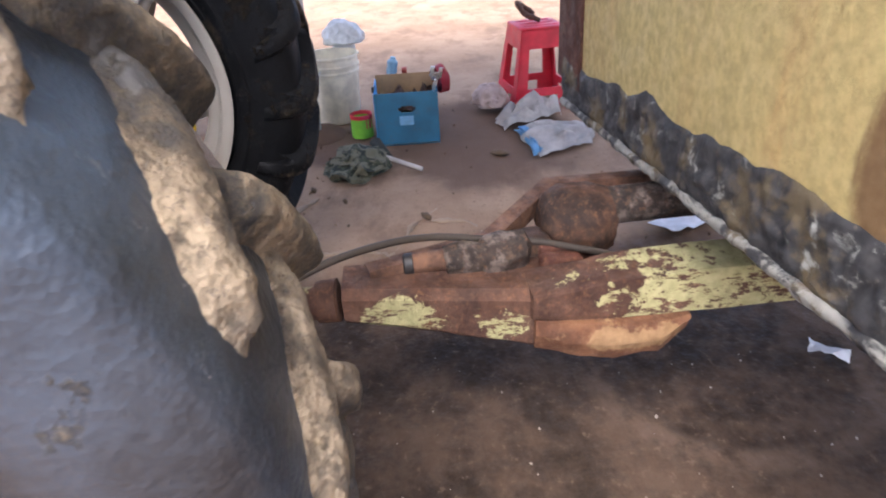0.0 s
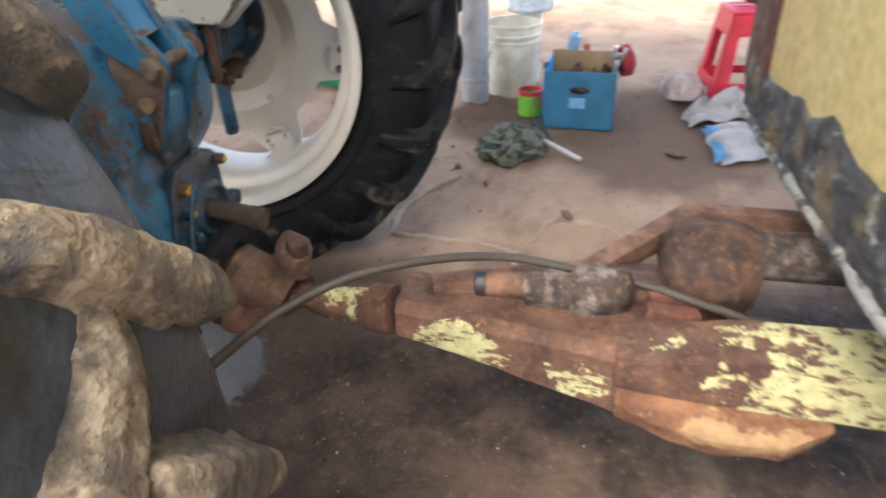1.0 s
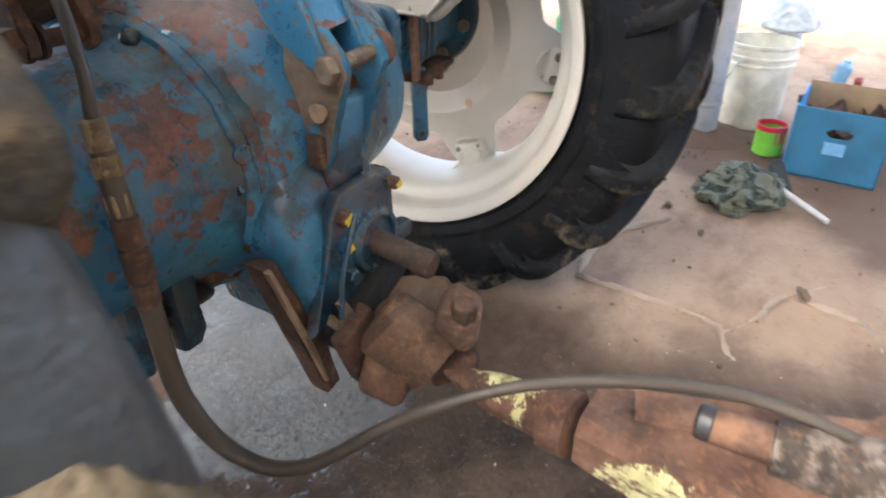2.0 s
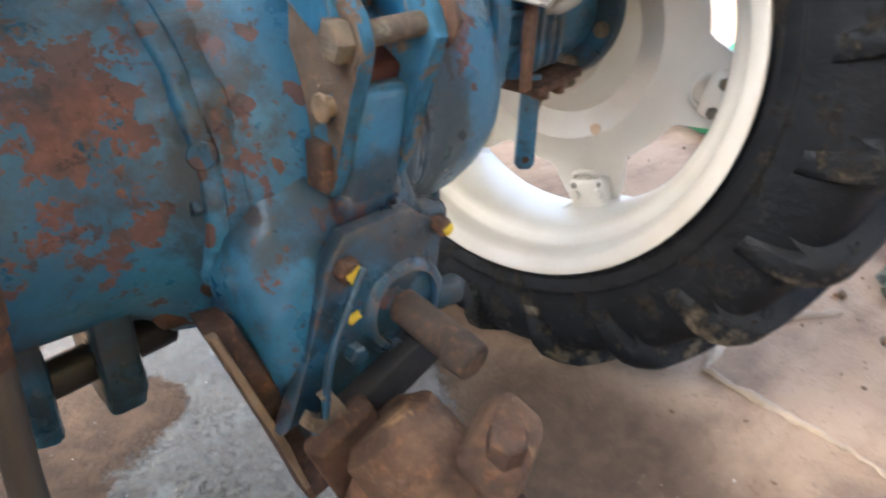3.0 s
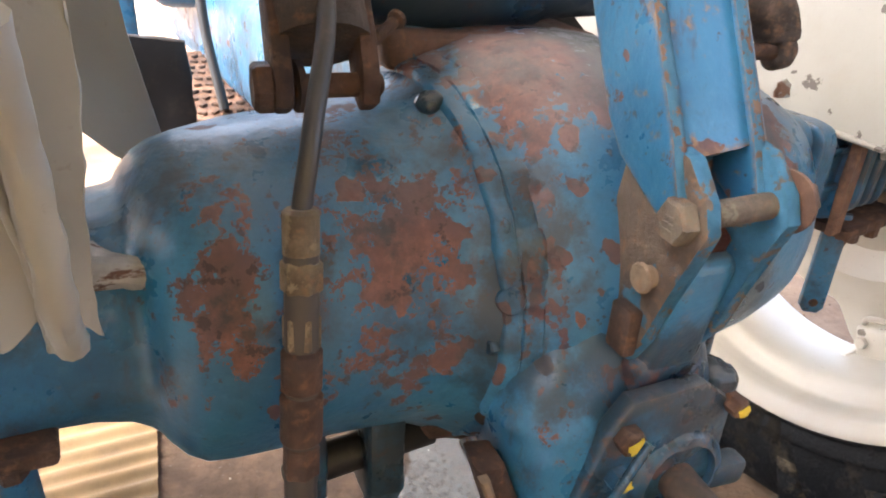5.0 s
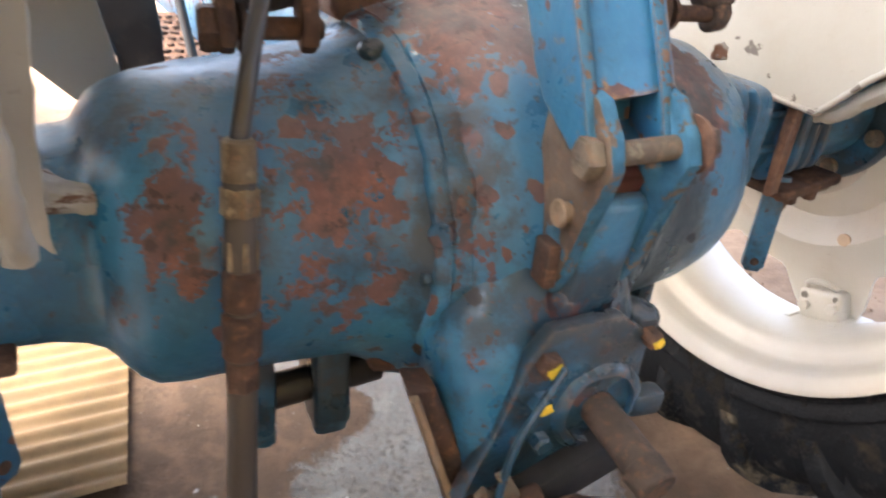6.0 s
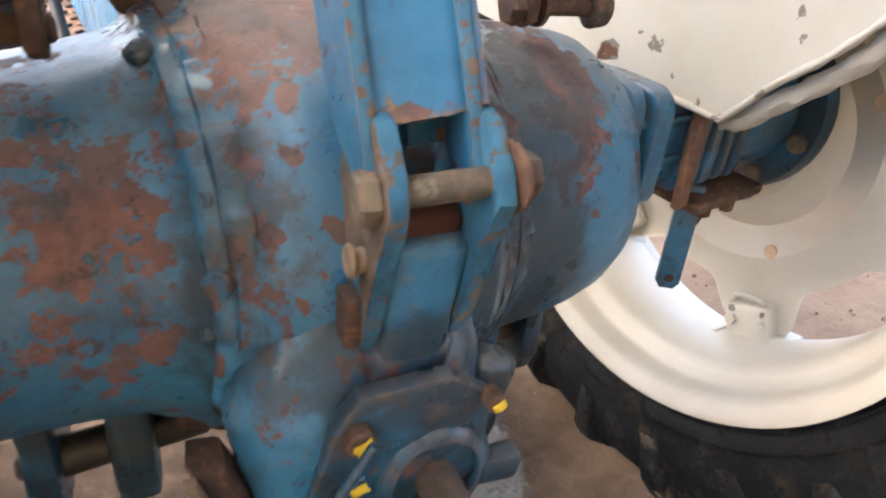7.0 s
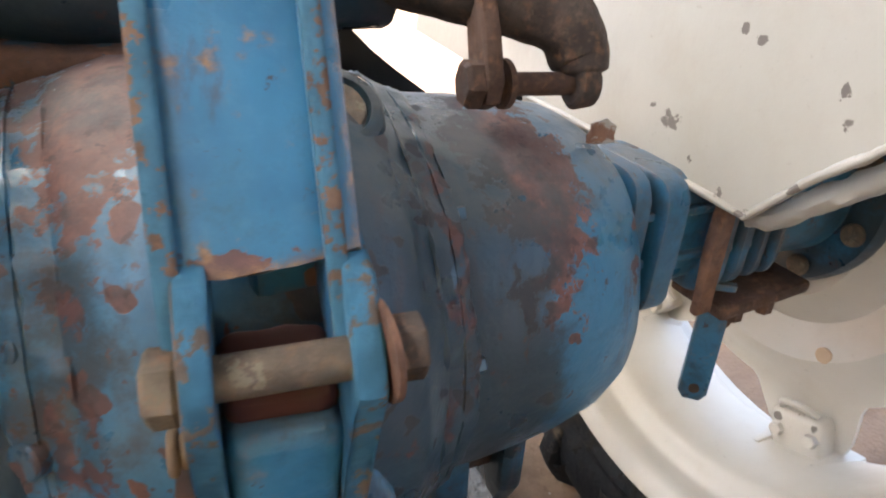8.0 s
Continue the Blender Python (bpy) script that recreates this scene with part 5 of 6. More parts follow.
def front():
    """What shows of the tractor ahead of the axle."""
    b = B()
    box(b, (-0.02, 1.05, 0.79), (0.26, 1.9, 0.28), bevel=0.05, seg=4)
    rumple(b, 0.006, 8)
    part("gearbox_casing", b, BLUE, tractor, "blue gearbox casing", at=AXLE)
    b = B()
    box(b, (-0.02, 2.2, 1.10), (0.50, 1.5, 0.55), bevel=0.06, seg=4)
    part("engine_hood", b, BLUE, tractor, "blue engine hood", at=AXLE)
    for s in (-1,):
        b = B()
        box(b, (s * 0.22, 1.05, 0.655), (0.22, 0.85, 0.012), rotated(6, 0, 0), 0.003)
        plate = part("foot_plate", b, RUST, tractor, "studded rusty foot plate", at=AXLE)
        for i in range(7):
            for j in range(16):
                c = B()
                x, y = s * (0.13 + 0.03 * i), 0.66 + 0.05 * j
                box(c, (x + (0.012 if j % 2 else 0), y, 0.655 + (y - 1.05) * 0.105 + 0.009), (0.022, 0.012, 0.008), rotated(0, 0, 45 if (i + j) % 2 else -45), 0.002, 1)
                part("stud", c, RUST_DARK, plate, at=AXLE)
        b = B()
        for q in (0.2, 0.42):
            tube(b, [(s * q, 0.95, 0.66), (s * (q + 0.01), 1.05, 0.85), (s * q, 1.12, 1.05)], 0.012)
        part("lever", b, BLACK, tractor, at=AXLE)
        b = B()
        box(b, (s * 0.33, 1.62, 0.95), (0.06, 0.05, 0.60), bevel=0.01)
        part("console_post", b, BLUE, tractor, "light blue console post", at=AXLE)
    for s in (-1, 1):
        b = B()
        half = [(0.06, 0.20), (0.078, 0.22), (0.085, 0.27), (0.075, 0.33), (0.05, 0.355)]
        loop = [(-a, r) for a, r in half] + half[::-1] + [(0.0, 0.19)]
        lathe(b, (s * 0.845, 2.9, 0.357), (1, 0, 0), loop + loop[:1], 40, False)
        part("front_tyre", b, TYRE, tractor, at=AXLE)
        b = B()
        lathe(b, (s * 0.845, 2.9, 0.357), (1, 0, 0), [(-0.07, 0.0), (-0.07, 0.20), (-0.05, 0.205), (-0.03, 0.17), (0.03, 0.17), (0.05, 0.205), (0.07, 0.20), (0.07, 0.0)], 40, False)
        part("front_rim", b, WHITE, tractor, at=AXLE)
        b = B()
        box(b, (s * 0.45, 2.9, 0.45), (0.75, 0.09, 0.09), bevel=0.01)
        part("front_axle", b, BLUE, tractor, at=AXLE)
    b = B()
    slab(b, [(-0.559, 0.857), (-0.48, 0.84), (-0.401, 0.835), (-0.387, 0.68), (-0.395, 0.60), (-0.488, 0.635), (-0.493, 0.712)], (0, 0.62, 0), (1, 0, 0), (0, 0, 1), 0.012, 0.003)
    bmesh.ops.triangulate(b, faces=b.faces[:])
    bmesh.ops.subdivide_edges(b, edges=b.edges[:], cuts=3, use_grid_fill=True)
    rumple(b, 0.018, 5)
    part("rubber_flap", b, BLACK, tractor, "sagging black rubber floor flap")


front()


def hydraulic_hose():
    """The hose that hangs in front of the bell and swings over to the trailed machine."""
    line = [(-0.285, -0.20, 1.12), (-0.305, -0.36, 1.03), (-0.335, -0.440, 0.95), (-0.352, -0.462, 0.88), (-0.360, -0.485, 0.76), (-0.370, -0.505, 0.62), (-0.380, -0.54, 0.50),
            (-0.37, -0.62, 0.43), (-0.34, -0.72, 0.44), (-0.25, -0.83, 0.515), (-0.16, -0.95, 0.56), (-0.07, -1.08, 0.56), (0.005, -1.21, 0.535), (0.040, -1.36, 0.497), (0.043, -1.46, 0.482), (0.043, -1.55, 0.458), (0.045, -1.66, 0.425), (0.06, -1.85, 0.35)]
    root = thing("hydraulic_hose", line[-1], "dusty black hydraulic hose with brass couplings hanging from the tractor", "hose")
    b = B()
    tube(b, line[:4], 0.0085)
    part("upper_hose", b, BLACK_HOSE, root)
    b = B()
    tube(b, line[3:], lambda t: 0.0150 if t < 0.22 else 0.0150 - 0.0065 * min(1.0, (t - 0.22) / 0.2), 14)
    part("lower_hose", b, BROWN_HOSE, root, "dust-coloured lower hose")
    for z0, z1, r, hexa, m in ((0.885, 0.845, 0.0155, False, BRASS), (0.842, 0.815, 0.0180, True, BRASS), (0.815, 0.795, 0.0125, False, BRASS), (0.795, 0.765, 0.0165, True, BRASS), (0.765, 0.725, 0.0180, False, RUST_DARK), (0.722, 0.675, 0.0190, False, RUST_DARK), (0.672, 0.64, 0.0170, True, RUST_DARK)):
        b = B()
        f = lambda z: Vector((float(np.interp(z, [0.62, 0.76, 0.88], [-0.370, -0.360, -0.352])), float(np.interp(z, [0.62, 0.76, 0.88], [-0.505, -0.485, -0.462])), z))
        (hexagon if hexa else rod)(b, f(z0), f(z1), r)
        part("coupling", b, m, root)


hydraulic_hose()

# ---- trailed machine behind the tractor ----
machine = thing("trailed_machine", (0, -1.7, 0.25), "rusty yellow trailed farm machine with a worn drawbar", "farm machine")


def drawbar():
    b = B()
    # tapering box beam, deeper towards the machine
    secs = [(-1.005, -0.100, 0.030, 0.388, 0.470), (-1.10, -0.105, 0.033, 0.370, 0.464), (-1.20, -0.112, 0.036, 0.350, 0.460), (-1.435, -0.130, 0.05, 0.300, 0.448), (-1.50, -0.13, 0.05, 0.30, 0.440)]
    rings = []
    for y, x0, x1, z0, z1 in secs:
        e = 0.012
        rings.append([b.verts.new(p) for p in ((x0 + e, y, z0), (x0, y, z0 + e), (x0, y, z1 - 0.02), (x0 + 0.02, y, z1), (x1 - e, y, z1), (x1, y, z1 - e), (x1, y, z0 + e), (x1 - e, y, z0))])
    for p, q in zip(rings, rings[1:]):
        for k in range(8):
            b.faces.new((p[k], p[(k + 1) % 8], q[(k + 1) % 8], q[k]))
    b.faces.new(rings[0])
    b.faces.new(rings[-1][::-1])
    bmesh.ops.subdivide_edges(b, edges=b.edges[:], cuts=3, use_grid_fill=True)
    rumple(b, 0.003, 14)
    part("drawbar", b, RUST_YELLOW, machine, "rusty drawbar with remains of yellow paint")
    b = B()
    rings = []
    for y, x0, z0, z1 in ((-1.425, -0.125, 0.302, 0.388), (-1.50, -0.145, 0.290, 0.385), (-1.60, -0.158, 0.283, 0.380), (-1.70, -0.155, 0.288, 0.380), (-1.765, -0.135, 0.325, 0.380)):
        rings.append([b.verts.new(p) for p in ((x0, y, z0), (x0 - 0.025, y, z0 + 0.05), (x0 - 0.02, y, z1), (-0.02, y, z1), (-0.02, y, z0))])
    for p, q in zip(rings, rings[1:]):
        for k in range(5):
            b.faces.new((p[k], p[(k + 1) % 5], q[(k + 1) % 5], q[k]))
    b.faces.new(rings[0])
    b.faces.new(rings[-1][::-1])
    bmesh.ops.subdivide_edges(b, edges=b.edges[:], cuts=3, use_grid_fill=True)
    rumple(b, 0.004, 13, 2)
    part("drawbar_shoe", b, RUST_ORANGE, machine, "orange rusty drawbar shoe")
    b = B()
    slab(b, [(-1.415, 0.39), (-1.575, 0.372), (-1.74, 0.385), (-2.05, 0.393), (-2.6, 0.40), (-2.6, 0.505), (-1.79, 0.490), (-1.60, 0.478), (-1.415, 0.454)], (-0.150, 0, 0), (0, 1, 0), (0, 0, 1), 0.12, 0.010)
    bmesh.ops.triangulate(b, faces=b.faces[:])
    bmesh.ops.subdivide_edges(b, edges=b.edges[:], cuts=3, use_grid_fill=True)
    rumple(b, 0.003, 14, 5)
    part("frame_beam", b, RUST_YELLOW, machine, "pale yellow frame beam, paint flaking")
    b = B()
    lathe(b, (-0.055, -0.76, 0.415), (-0.06, -1, 0.08), [(0, 0.006), (0.05, 0.022), (0.10, 0.034), (0.19, 0.037), (0.192, 0.047), (0.235, 0.049), (0.237, 0.036)], 24)
    rumple(b, 0.003, 25)
    part("drawbar_nose", b, RUST_YELLOW, machine, "worn pointed drawbar nose with a collar")


drawbar()


RED_RUST = rusty("red_brown_rust", (0.07, 0.026, 0.020), (0.14, 0.055, 0.038))
SLEEVE = rusty("mottled_greasy_casting", (0.022, 0.019, 0.018), (0.075, 0.055, 0.045), (0.22, 0.18, 0.155), 0.46, 18.0, 0.9, (), None, False, 0.07)
CLUTCH = rusty("blotched_rust", (0.030, 0.020, 0.017), (0.13, 0.066, 0.040), (0.26, 0.25, 0.25), 0.30, 11.0, 0.9, (), None, False, 0.06)


def driveline():
    b = B()
    rod(b, (-0.005, -1.145, 0.474), (0.0, -1.29, 0.480), 0.024, 0.027, 24)
    tubep = part("slip_tube", b, RUST, machine, "rusty hollow drive tube")
    # Black collar in place of the shade inside the tube's open end.
    b = B()
    rod(b, (-0.0051, -1.1425, 0.474), (-0.0045, -1.168, 0.4748), 0.0262, seg=20, edge=0.004)
    part("tube_mouth", b, BLACK, tubep)
    b = B()
    box(b, (0.085, -1.44, 0.440), (0.11, 0.12, 0.085), rotated(0, 10, 8), 0.028, 4)
    rumple(b, 0.008, 16)
    part("coupling_body", b, RUST_DARK, machine, "black greasy coupling")
    b = B()
    lathe(b, (0.15, -1.49, 0.475), (0.02, -1, 0.03), [(0, 0.05), (0.012, 0.078), (0.05, 0.092), (0.13, 0.094), (0.17, 0.075), (0.18, 0.03)], 40)
    rumple(b, 0.012, 11)
    rumple(b, 0.003, 40)
    part("slip_clutch", b, CLUTCH, machine, "dark round slip clutch, blotched pale and orange")
    b = B()
    lathe(b, (0.155, -1.60, 0.505), (0.02, -1, 0.02), [(0, 0.03), (0.01, 0.048), (0.30, 0.050), (0.64, 0.050), (0.65, 0.02)], 32)
    rumple(b, 0.004, 16)
    part("drive_tube", b, SLEEVE, machine, "black greasy drive tube")
    b = B()
    lathe(b, (-0.002, -1.235, 0.472), (0.10, -1, 0.02), [(0, 0.022), (0.006, 0.036), (0.05, 0.041), (0.085, 0.037), (0.095, 0.047), (0.14, 0.050), (0.19, 0.046), (0.205, 0.03)], 32)
    rumple(b, 0.012, 14)
    rumple(b, 0.004, 42)
    part("coupling_sleeve", b, SLEEVE, machine, "mottled greasy coupling sleeve")
    for x in (0.0, 0.052):
        b = B()
        box(b, (x, -1.505, 0.425), (0.034, 0.10, 0.085), rotated(10, 0, 12), 0.008, 3)
        part("fork_lug", b, RED_RUST, machine, "red-brown fork lug")
    b = B()
    box(b, (0.11, -1.60, 0.355), (0.10, 0.12, 0.10), rotated(12, 10, 0), 0.015, 3)
    part("clutch_bracket", b, RED_RUST, machine)
    for a, c in (((-0.02, -1.07, 0.482), (0.085, -1.36, 0.487)), ((0.085, -1.355, 0.487), (0.37, -1.555, 0.49)), ((0.37, -1.55, 0.49), (0.36, -2.3, 0.50))):
        a, c = Vector(a), Vector(c)
        b = B()
        d = (c - a).normalized()
        m = Matrix.Translation((a + c) / 2) @ d.to_track_quat("Y", "Z").to_matrix().to_4x4()
        box(b, (0, 0, 0), (0.045, (c - a).length + 0.02, 0.006), bevel=0.002)
        box(b, (0.02, 0, -0.022), (0.006, (c - a).length + 0.02, 0.045), bevel=0.002)
        place(b, m)
        part("angle_iron", b, RUST, machine, "rusty angle iron")


driveline()


def hopper():
    """The yellow sheet body that hangs over the drawbar."""
    a, c = Vector((0.80, -1.692, 0.0)), Vector((-1.25, -1.79, 0.0))
    u = (c - a).normalized()
    n = Vector((0.05, 1, 0)).normalized()
    lowz = lambda q: 0.585 + 0.135 * q
    L = (c - a).length
    b = B()
    steps = 60
    rows = []
    for i in range(steps + 1):
        q = i / steps
        p = a + (c - a) * q
        col = []
        for j in range(21):
            z = lowz(q) + (2.0 - lowz(q)) * (j / 20) ** 1.5
            w = 0.006 * noise.noise(Vector((q * 6, z * 3, 0)))
            col.append((p.x + n.x * w, p.y + n.y * w, z))
        rows.append(col)
    vf = [[b.verts.new(p) for p in col] for col in rows]
    vb = [[b.verts.new((p[0] - n.x * 0.006, p[1] - n.y * 0.006, p[2])) for p in col] for col in rows]
    for i in range(steps):
        for j in range(20):
            b.faces.new((vf[i][j], vf[i + 1][j], vf[i + 1][j + 1], vf[i][j + 1]))
            b.faces.new((vb[i][j], vb[i][j + 1], vb[i + 1][j + 1], vb[i + 1][j]))
        b.faces.new((vf[i][0], vb[i][0], vb[i + 1][0], vf[i + 1][0]))
        b.faces.new((vf[i][20], vf[i + 1][20], vb[i + 1][20], vb[i][20]))
    for i in (0, steps):
        for j in range(20):
            b.faces.new((vf[i][j], vf[i][j + 1], vb[i][j + 1], vb[i][j]))
    part("front_sheet", b, YELLOW_SHEET, machine, "yellow sheet panel, sun-bleached and streaked")
    b = B()
    box(b, (a.x - 0.06, a.y + 0.001, 1.33), (0.24, 0.010, 1.34), rotated(0, 0, 2.7), 0.004)
    part("corner_post", b, RED_RUST, machine, "brown rusty corner edge")
    b = B()
    for side in (0.86, -1.3):
        slab(b, [(-0.02, 0.60), (-0.02, 2.0), (-1.3, 2.0), (-1.3, 0.60)], (side, -1.75, 0), (0, 1, 0), (0, 0, 1), 0.006, 0.0)
    part("side_sheet", b, YELLOW_SHEET, machine)
    b = B()
    slab(b, [(0.87, 0.60), (0.87, 2.0), (-1.29, 2.0), (-1.29, 0.72)], (0, -3.05, 0), (1, 0, 0), (0, 0, 1), 0.006, 0.0)
    part("back_sheet", b, YELLOW_SHEET, machine)
    for x in (0.62, -1.05):
        b = B()
        box(b, (x, -2.6, 0.34), (0.07, 0.07, 0.68), bevel=0.006)
        part("stand_leg", b, RUST, machine)
    # crusted grease band along the lower edge
    b = B()
    steps = 260
    rows = []
    for i in range(steps + 1):
        q = i / steps
        p = a + (c - a) * q
        hgt = 0.150 + 0.035 * noise.fractal(Vector((q * 7.0, 1.7, 0)), 1.0, 2, 5) + 0.04 * math.exp(-((q - 0.335) / 0.035) ** 2)
        col = []
        for j in range(25):
            f = j / 24
            z = lowz(q) + 0.010 + (hgt - 0.016) * f
            lump = noise.fractal(Vector((q * 30, z * 15, 4.0)), 0.7, 2, 5)
            out = 0.003 + 0.012 * max(0.0, lump + 0.45) * (1 - f ** 6) * min(1.0, 6 * f + 0.25) if 0 < j < 24 else 0.001
            col.append(b.verts.new((p.x + n.x * (out + 0.002), p.y + n.y * (out + 0.002), z)))
        rows.append(col)
    for p, r in zip(rows, rows[1:]):
        for j in range(24):
            b.faces.new((p[j], r[j], r[j + 1], p[j + 1]))
    part("grease_crust", b, TAR, machine, "black crusted grease along the lower edge, blotched ochre")
    b = B()
    line = [a + (c - a) * q + Vector((0, 0.006, lowz(q) + 0.004 + 0.004 * noise.noise(Vector((q * 14, 0, 7.7))))) for q in np.linspace(0, 1, 60)]
    tube(b, line, 0.0125, 12, 3)
    rumple(b, 0.005, 24)
    part("rolled_lip", b, LIP, machine, "scuffed grey rolled lower lip, greasy")
    b = B()
    slab(b, [(0.0, 0.0), (L, 0.135), (L, 0.12), (0, -0.015)], a + Vector((0, -0.02, 0.585)), u, (0, 0, 1), -0.6, 0)
    part("floor_sheet", b, RUST_DARK, machine)


hopper()

# ---- universal joint between the two ----


def joint():
    root = thing("drive_shaft_joint", (0.02, -0.72, 0.42), "rusty brown universal joint on the output shaft", "drive joint")
    b = B()
    rod(b, (0.034, -0.645, 0.548), (0.037, -0.678, 0.543), 0.0255, 0.024, 28)
    part("shaft_hub", b, SHAFT, root)
    b = B()
    ax = Vector((0.28, -0.70, -0.66))
    lathe(b, (-0.055, -0.625, 0.475), ax, [(0.0, 0.045), (0.012, 0.064), (0.05, 0.070), (0.10, 0.066), (0.125, 0.058), (0.125, 0.036), (0.06, 0.032)], 36)
    rumple(b, 0.007, 14)
    rumple(b, 0.002, 60)
    part("yoke", b, JOINT_RUST, root, "heavy brown yoke with a hollow end")
    b = B()
    box(b, (0.025, -0.735, 0.468), (0.115, 0.075, 0.055), rotated(34, -8, 20), 0.020, 4)
    rumple(b, 0.006, 20)
    part("yoke_arm", b, JOINT_RUST, root, "orange rusty yoke arm")
    b = B()
    box(b, (-0.075, -0.66, 0.395), (0.06, 0.09, 0.12), rotated(14, 14, 20), 0.020, 3)
    rumple(b, 0.006, 20)
    part("yoke_ear", b, RUST, root)
    b = B()
    box(b, (-0.075, -0.60, 0.42), (0.09, 0.035, 0.13), rotated(0, -20, 0), 0.010, 3)
    rumple(b, 0.004, 24)
    part("yoke_plate", b, RUST_DARK, root)
    b = B()
    hexagon(b, (0.005, -0.755, 0.485), (0.003, -0.762, 0.520), 0.023, 0.003)
    part("joint_bolt", b, RUST_DARK, root, "dark hexagonal joint bolt")
    b = B()
    lathe(b, (0.0052, -0.754, 0.482), (-0.05, -0.18, 1), [(0, 0.032), (0.006, 0.030)], 26)
    part("bolt_washer", b, RUST, root)
    b = B()
    tube(b, [(-0.02, -0.71, 0.37), (0.0, -0.745, 0.385), (0.02, -0.78, 0.39)], 0.03, 18)
    part("cross_piece", b, RUST_DARK, root)


joint()

# ---- things on the ground ----


def bucket():
    root = thing("bucket", (2.66, -0.738, 0), "cream plastic paint bucket with a ribbed rim, stained", "bucket")
    b = B()
    o = (2.66, -0.738, 0.0)
    lathe(b, o, (0, 0, 1), [(0, 0.0), (0.0, 0.125), (0.008, 0.132), (0.29, 0.149), (0.295, 0.156), (0.305, 0.156), (0.31, 0.150), (0.325, 0.151), (0.33, 0.158), (0.34, 0.158), (0.345, 0.152), (0.375, 0.154), (0.382, 0.161), (0.395, 0.161), (0.395, 0.149), (0.02, 0.126), (0.02, 0.0)], 56, False)
    bmesh.ops.remove_doubles(b, verts=b.verts, dist=1e-5)
    part("tub", b, BUCKET, root)
    b = B()
    tube(b, [(2.51, -0.683, 0.33), (2.50, -0.633, 0.22), (2.52, -0.613, 0.12), (2.54, -0.633, 0.10)], 0.004)
    part("bail", b, CHROME, root)
    return root


bucket()


def crumple(name, centre, size, material, label, category, seed, amp=0.35, scale=3.0, flat=0.25):
    """A crumpled cloth or bag: a folded heap lying on the ground."""
    b = B()
    bmesh.ops.create_icosphere(b, subdivisions=5, radius=1.0)
    for v in b.verts:
        d = v.co.normalized()
        q = d * scale + Vector((seed, seed * 2.3, 0))
        fold = 1 - abs(noise.noise(q * 1.0)) * 2.2
        fine = 1 - abs(noise.noise(q * 2.7 + Vector((9, 0, 0)))) * 2.0
        r = 0.78 + amp * 0.6 * fold + amp * 0.25 * fine + 0.25 * noise.noise(q * 0.45)
        v.co = d * r
        if v.co.z < 0:
            v.co.z *= flat
    for v in b.verts:
        v.co = Vector((v.co.x * size[0], v.co.y * size[1], v.co.z * size[2])) + Vector(centre)
        v.co.z = max(v.co.z, 0.002)
    return solo(name, b, material, label, category)


crumple("plastic_bag", (2.83, -0.80, 0.43), (0.09, 0.13, 0.12), CLEAR, "clear crumpled plastic bag standing behind the bucket", "bag", 3.0, 0.30, 1.3)
bag_base = B()
rod(bag_base, (2.88, -0.80, 0.0), (2.87, -0.80, 0.42), 0.05, 0.07, 20)
rumple(bag_base, 0.02, 12)
solo("plastic_sack", bag_base, CLEAR, "tall clear plastic sack leaning behind the bucket", "bag")


def carton():
    root = thing("carton", (2.26, -1.16, 0), "open blue cardboard carton with a hand hole, full of tools", "carton")
    x0, x1, y0, y1, h, t = 2.112, 2.44, -0.992, -1.325, 0.285, 0.006
    holes = B()
    yc = -1.16
    ycol = [y1, yc - 0.045, yc - 0.032, yc + 0.032, yc + 0.045, y0]
    zrow = [0.0, 0.178, 0.186, 0.205, 0.213, h]
    gone = {(2, 1), (1, 2), (2, 2), (3, 2), (2, 3)}
    grid = {(k, i, j): holes.verts.new((x0 + k * t, y, z)) for k in (0, 1) for i, y in enumerate(ycol) for j, z in enumerate(zrow)}
    for i in range(5):
        for j in range(5):
            if (i, j) in gone:
                continue
            for k in (0, 1):
                holes.faces.new((grid[k, i, j], grid[k, i + 1, j], grid[k, i + 1, j + 1], grid[k, i, j + 1]))
            for di, dj, p, q in ((-1, 0, (i, j), (i, j + 1)), (1, 0, (i + 1, j), (i + 1, j + 1)), (0, -1, (i, j), (i + 1, j)), (0, 1, (i, j + 1), (i + 1, j + 1))):
                if not (0 <= i + di < 5 and 0 <= j + dj < 5) or (i + di, j + dj) in gone:
                    holes.faces.new((grid[0, *p], grid[0, *q], grid[1, *q], grid[1, *p]))
    part("front_wall", holes, BLUE_CARD, root, smooth=False)
    b = B()
    box(b, ((x0 + x1) / 2, y0, h / 2), (x1 - x0, t, h), bevel=0.001)
    part("side_wall", b, BLUE_SIDE, root, "bright blue carton side")
    b = B()
    box(b, ((x0 + x1) / 2, y1, h / 2), (x1 - x0, t, h), bevel=0.001)
    part("side_wall", b, BLUE_CARD, root)
    b = B()
    box(b, (x1, (y0 + y1) / 2, h / 2 + 0.01), (t, y0 - y1, h + 0.02), bevel=0.001)
    part("back_wall", b, CARD, root, "bare brown carton inside")
    b = B()
    box(b, ((x0 + x1) / 2, (y0 + y1) / 2, 0.006), (x1 - x0, y0 - y1, 0.006), bevel=0.001)
    part("bottom", b, CARD, root)
    b = B()
    box(b, (x0 - 0.002, -1.155, 0.135), (0.002, 0.075, 0.05), bevel=0)
    part("label", b, SKY_BLUE, root, "plain pale blue label patch")
    b = B()
    box(b, (x0 + 0.09, y0 + 0.004, h + 0.005), (0.12, 0.012, 0.03), rotated(0, 12, 0), 0.003)
    part("torn_flap", b, BLACK, root)


carton()


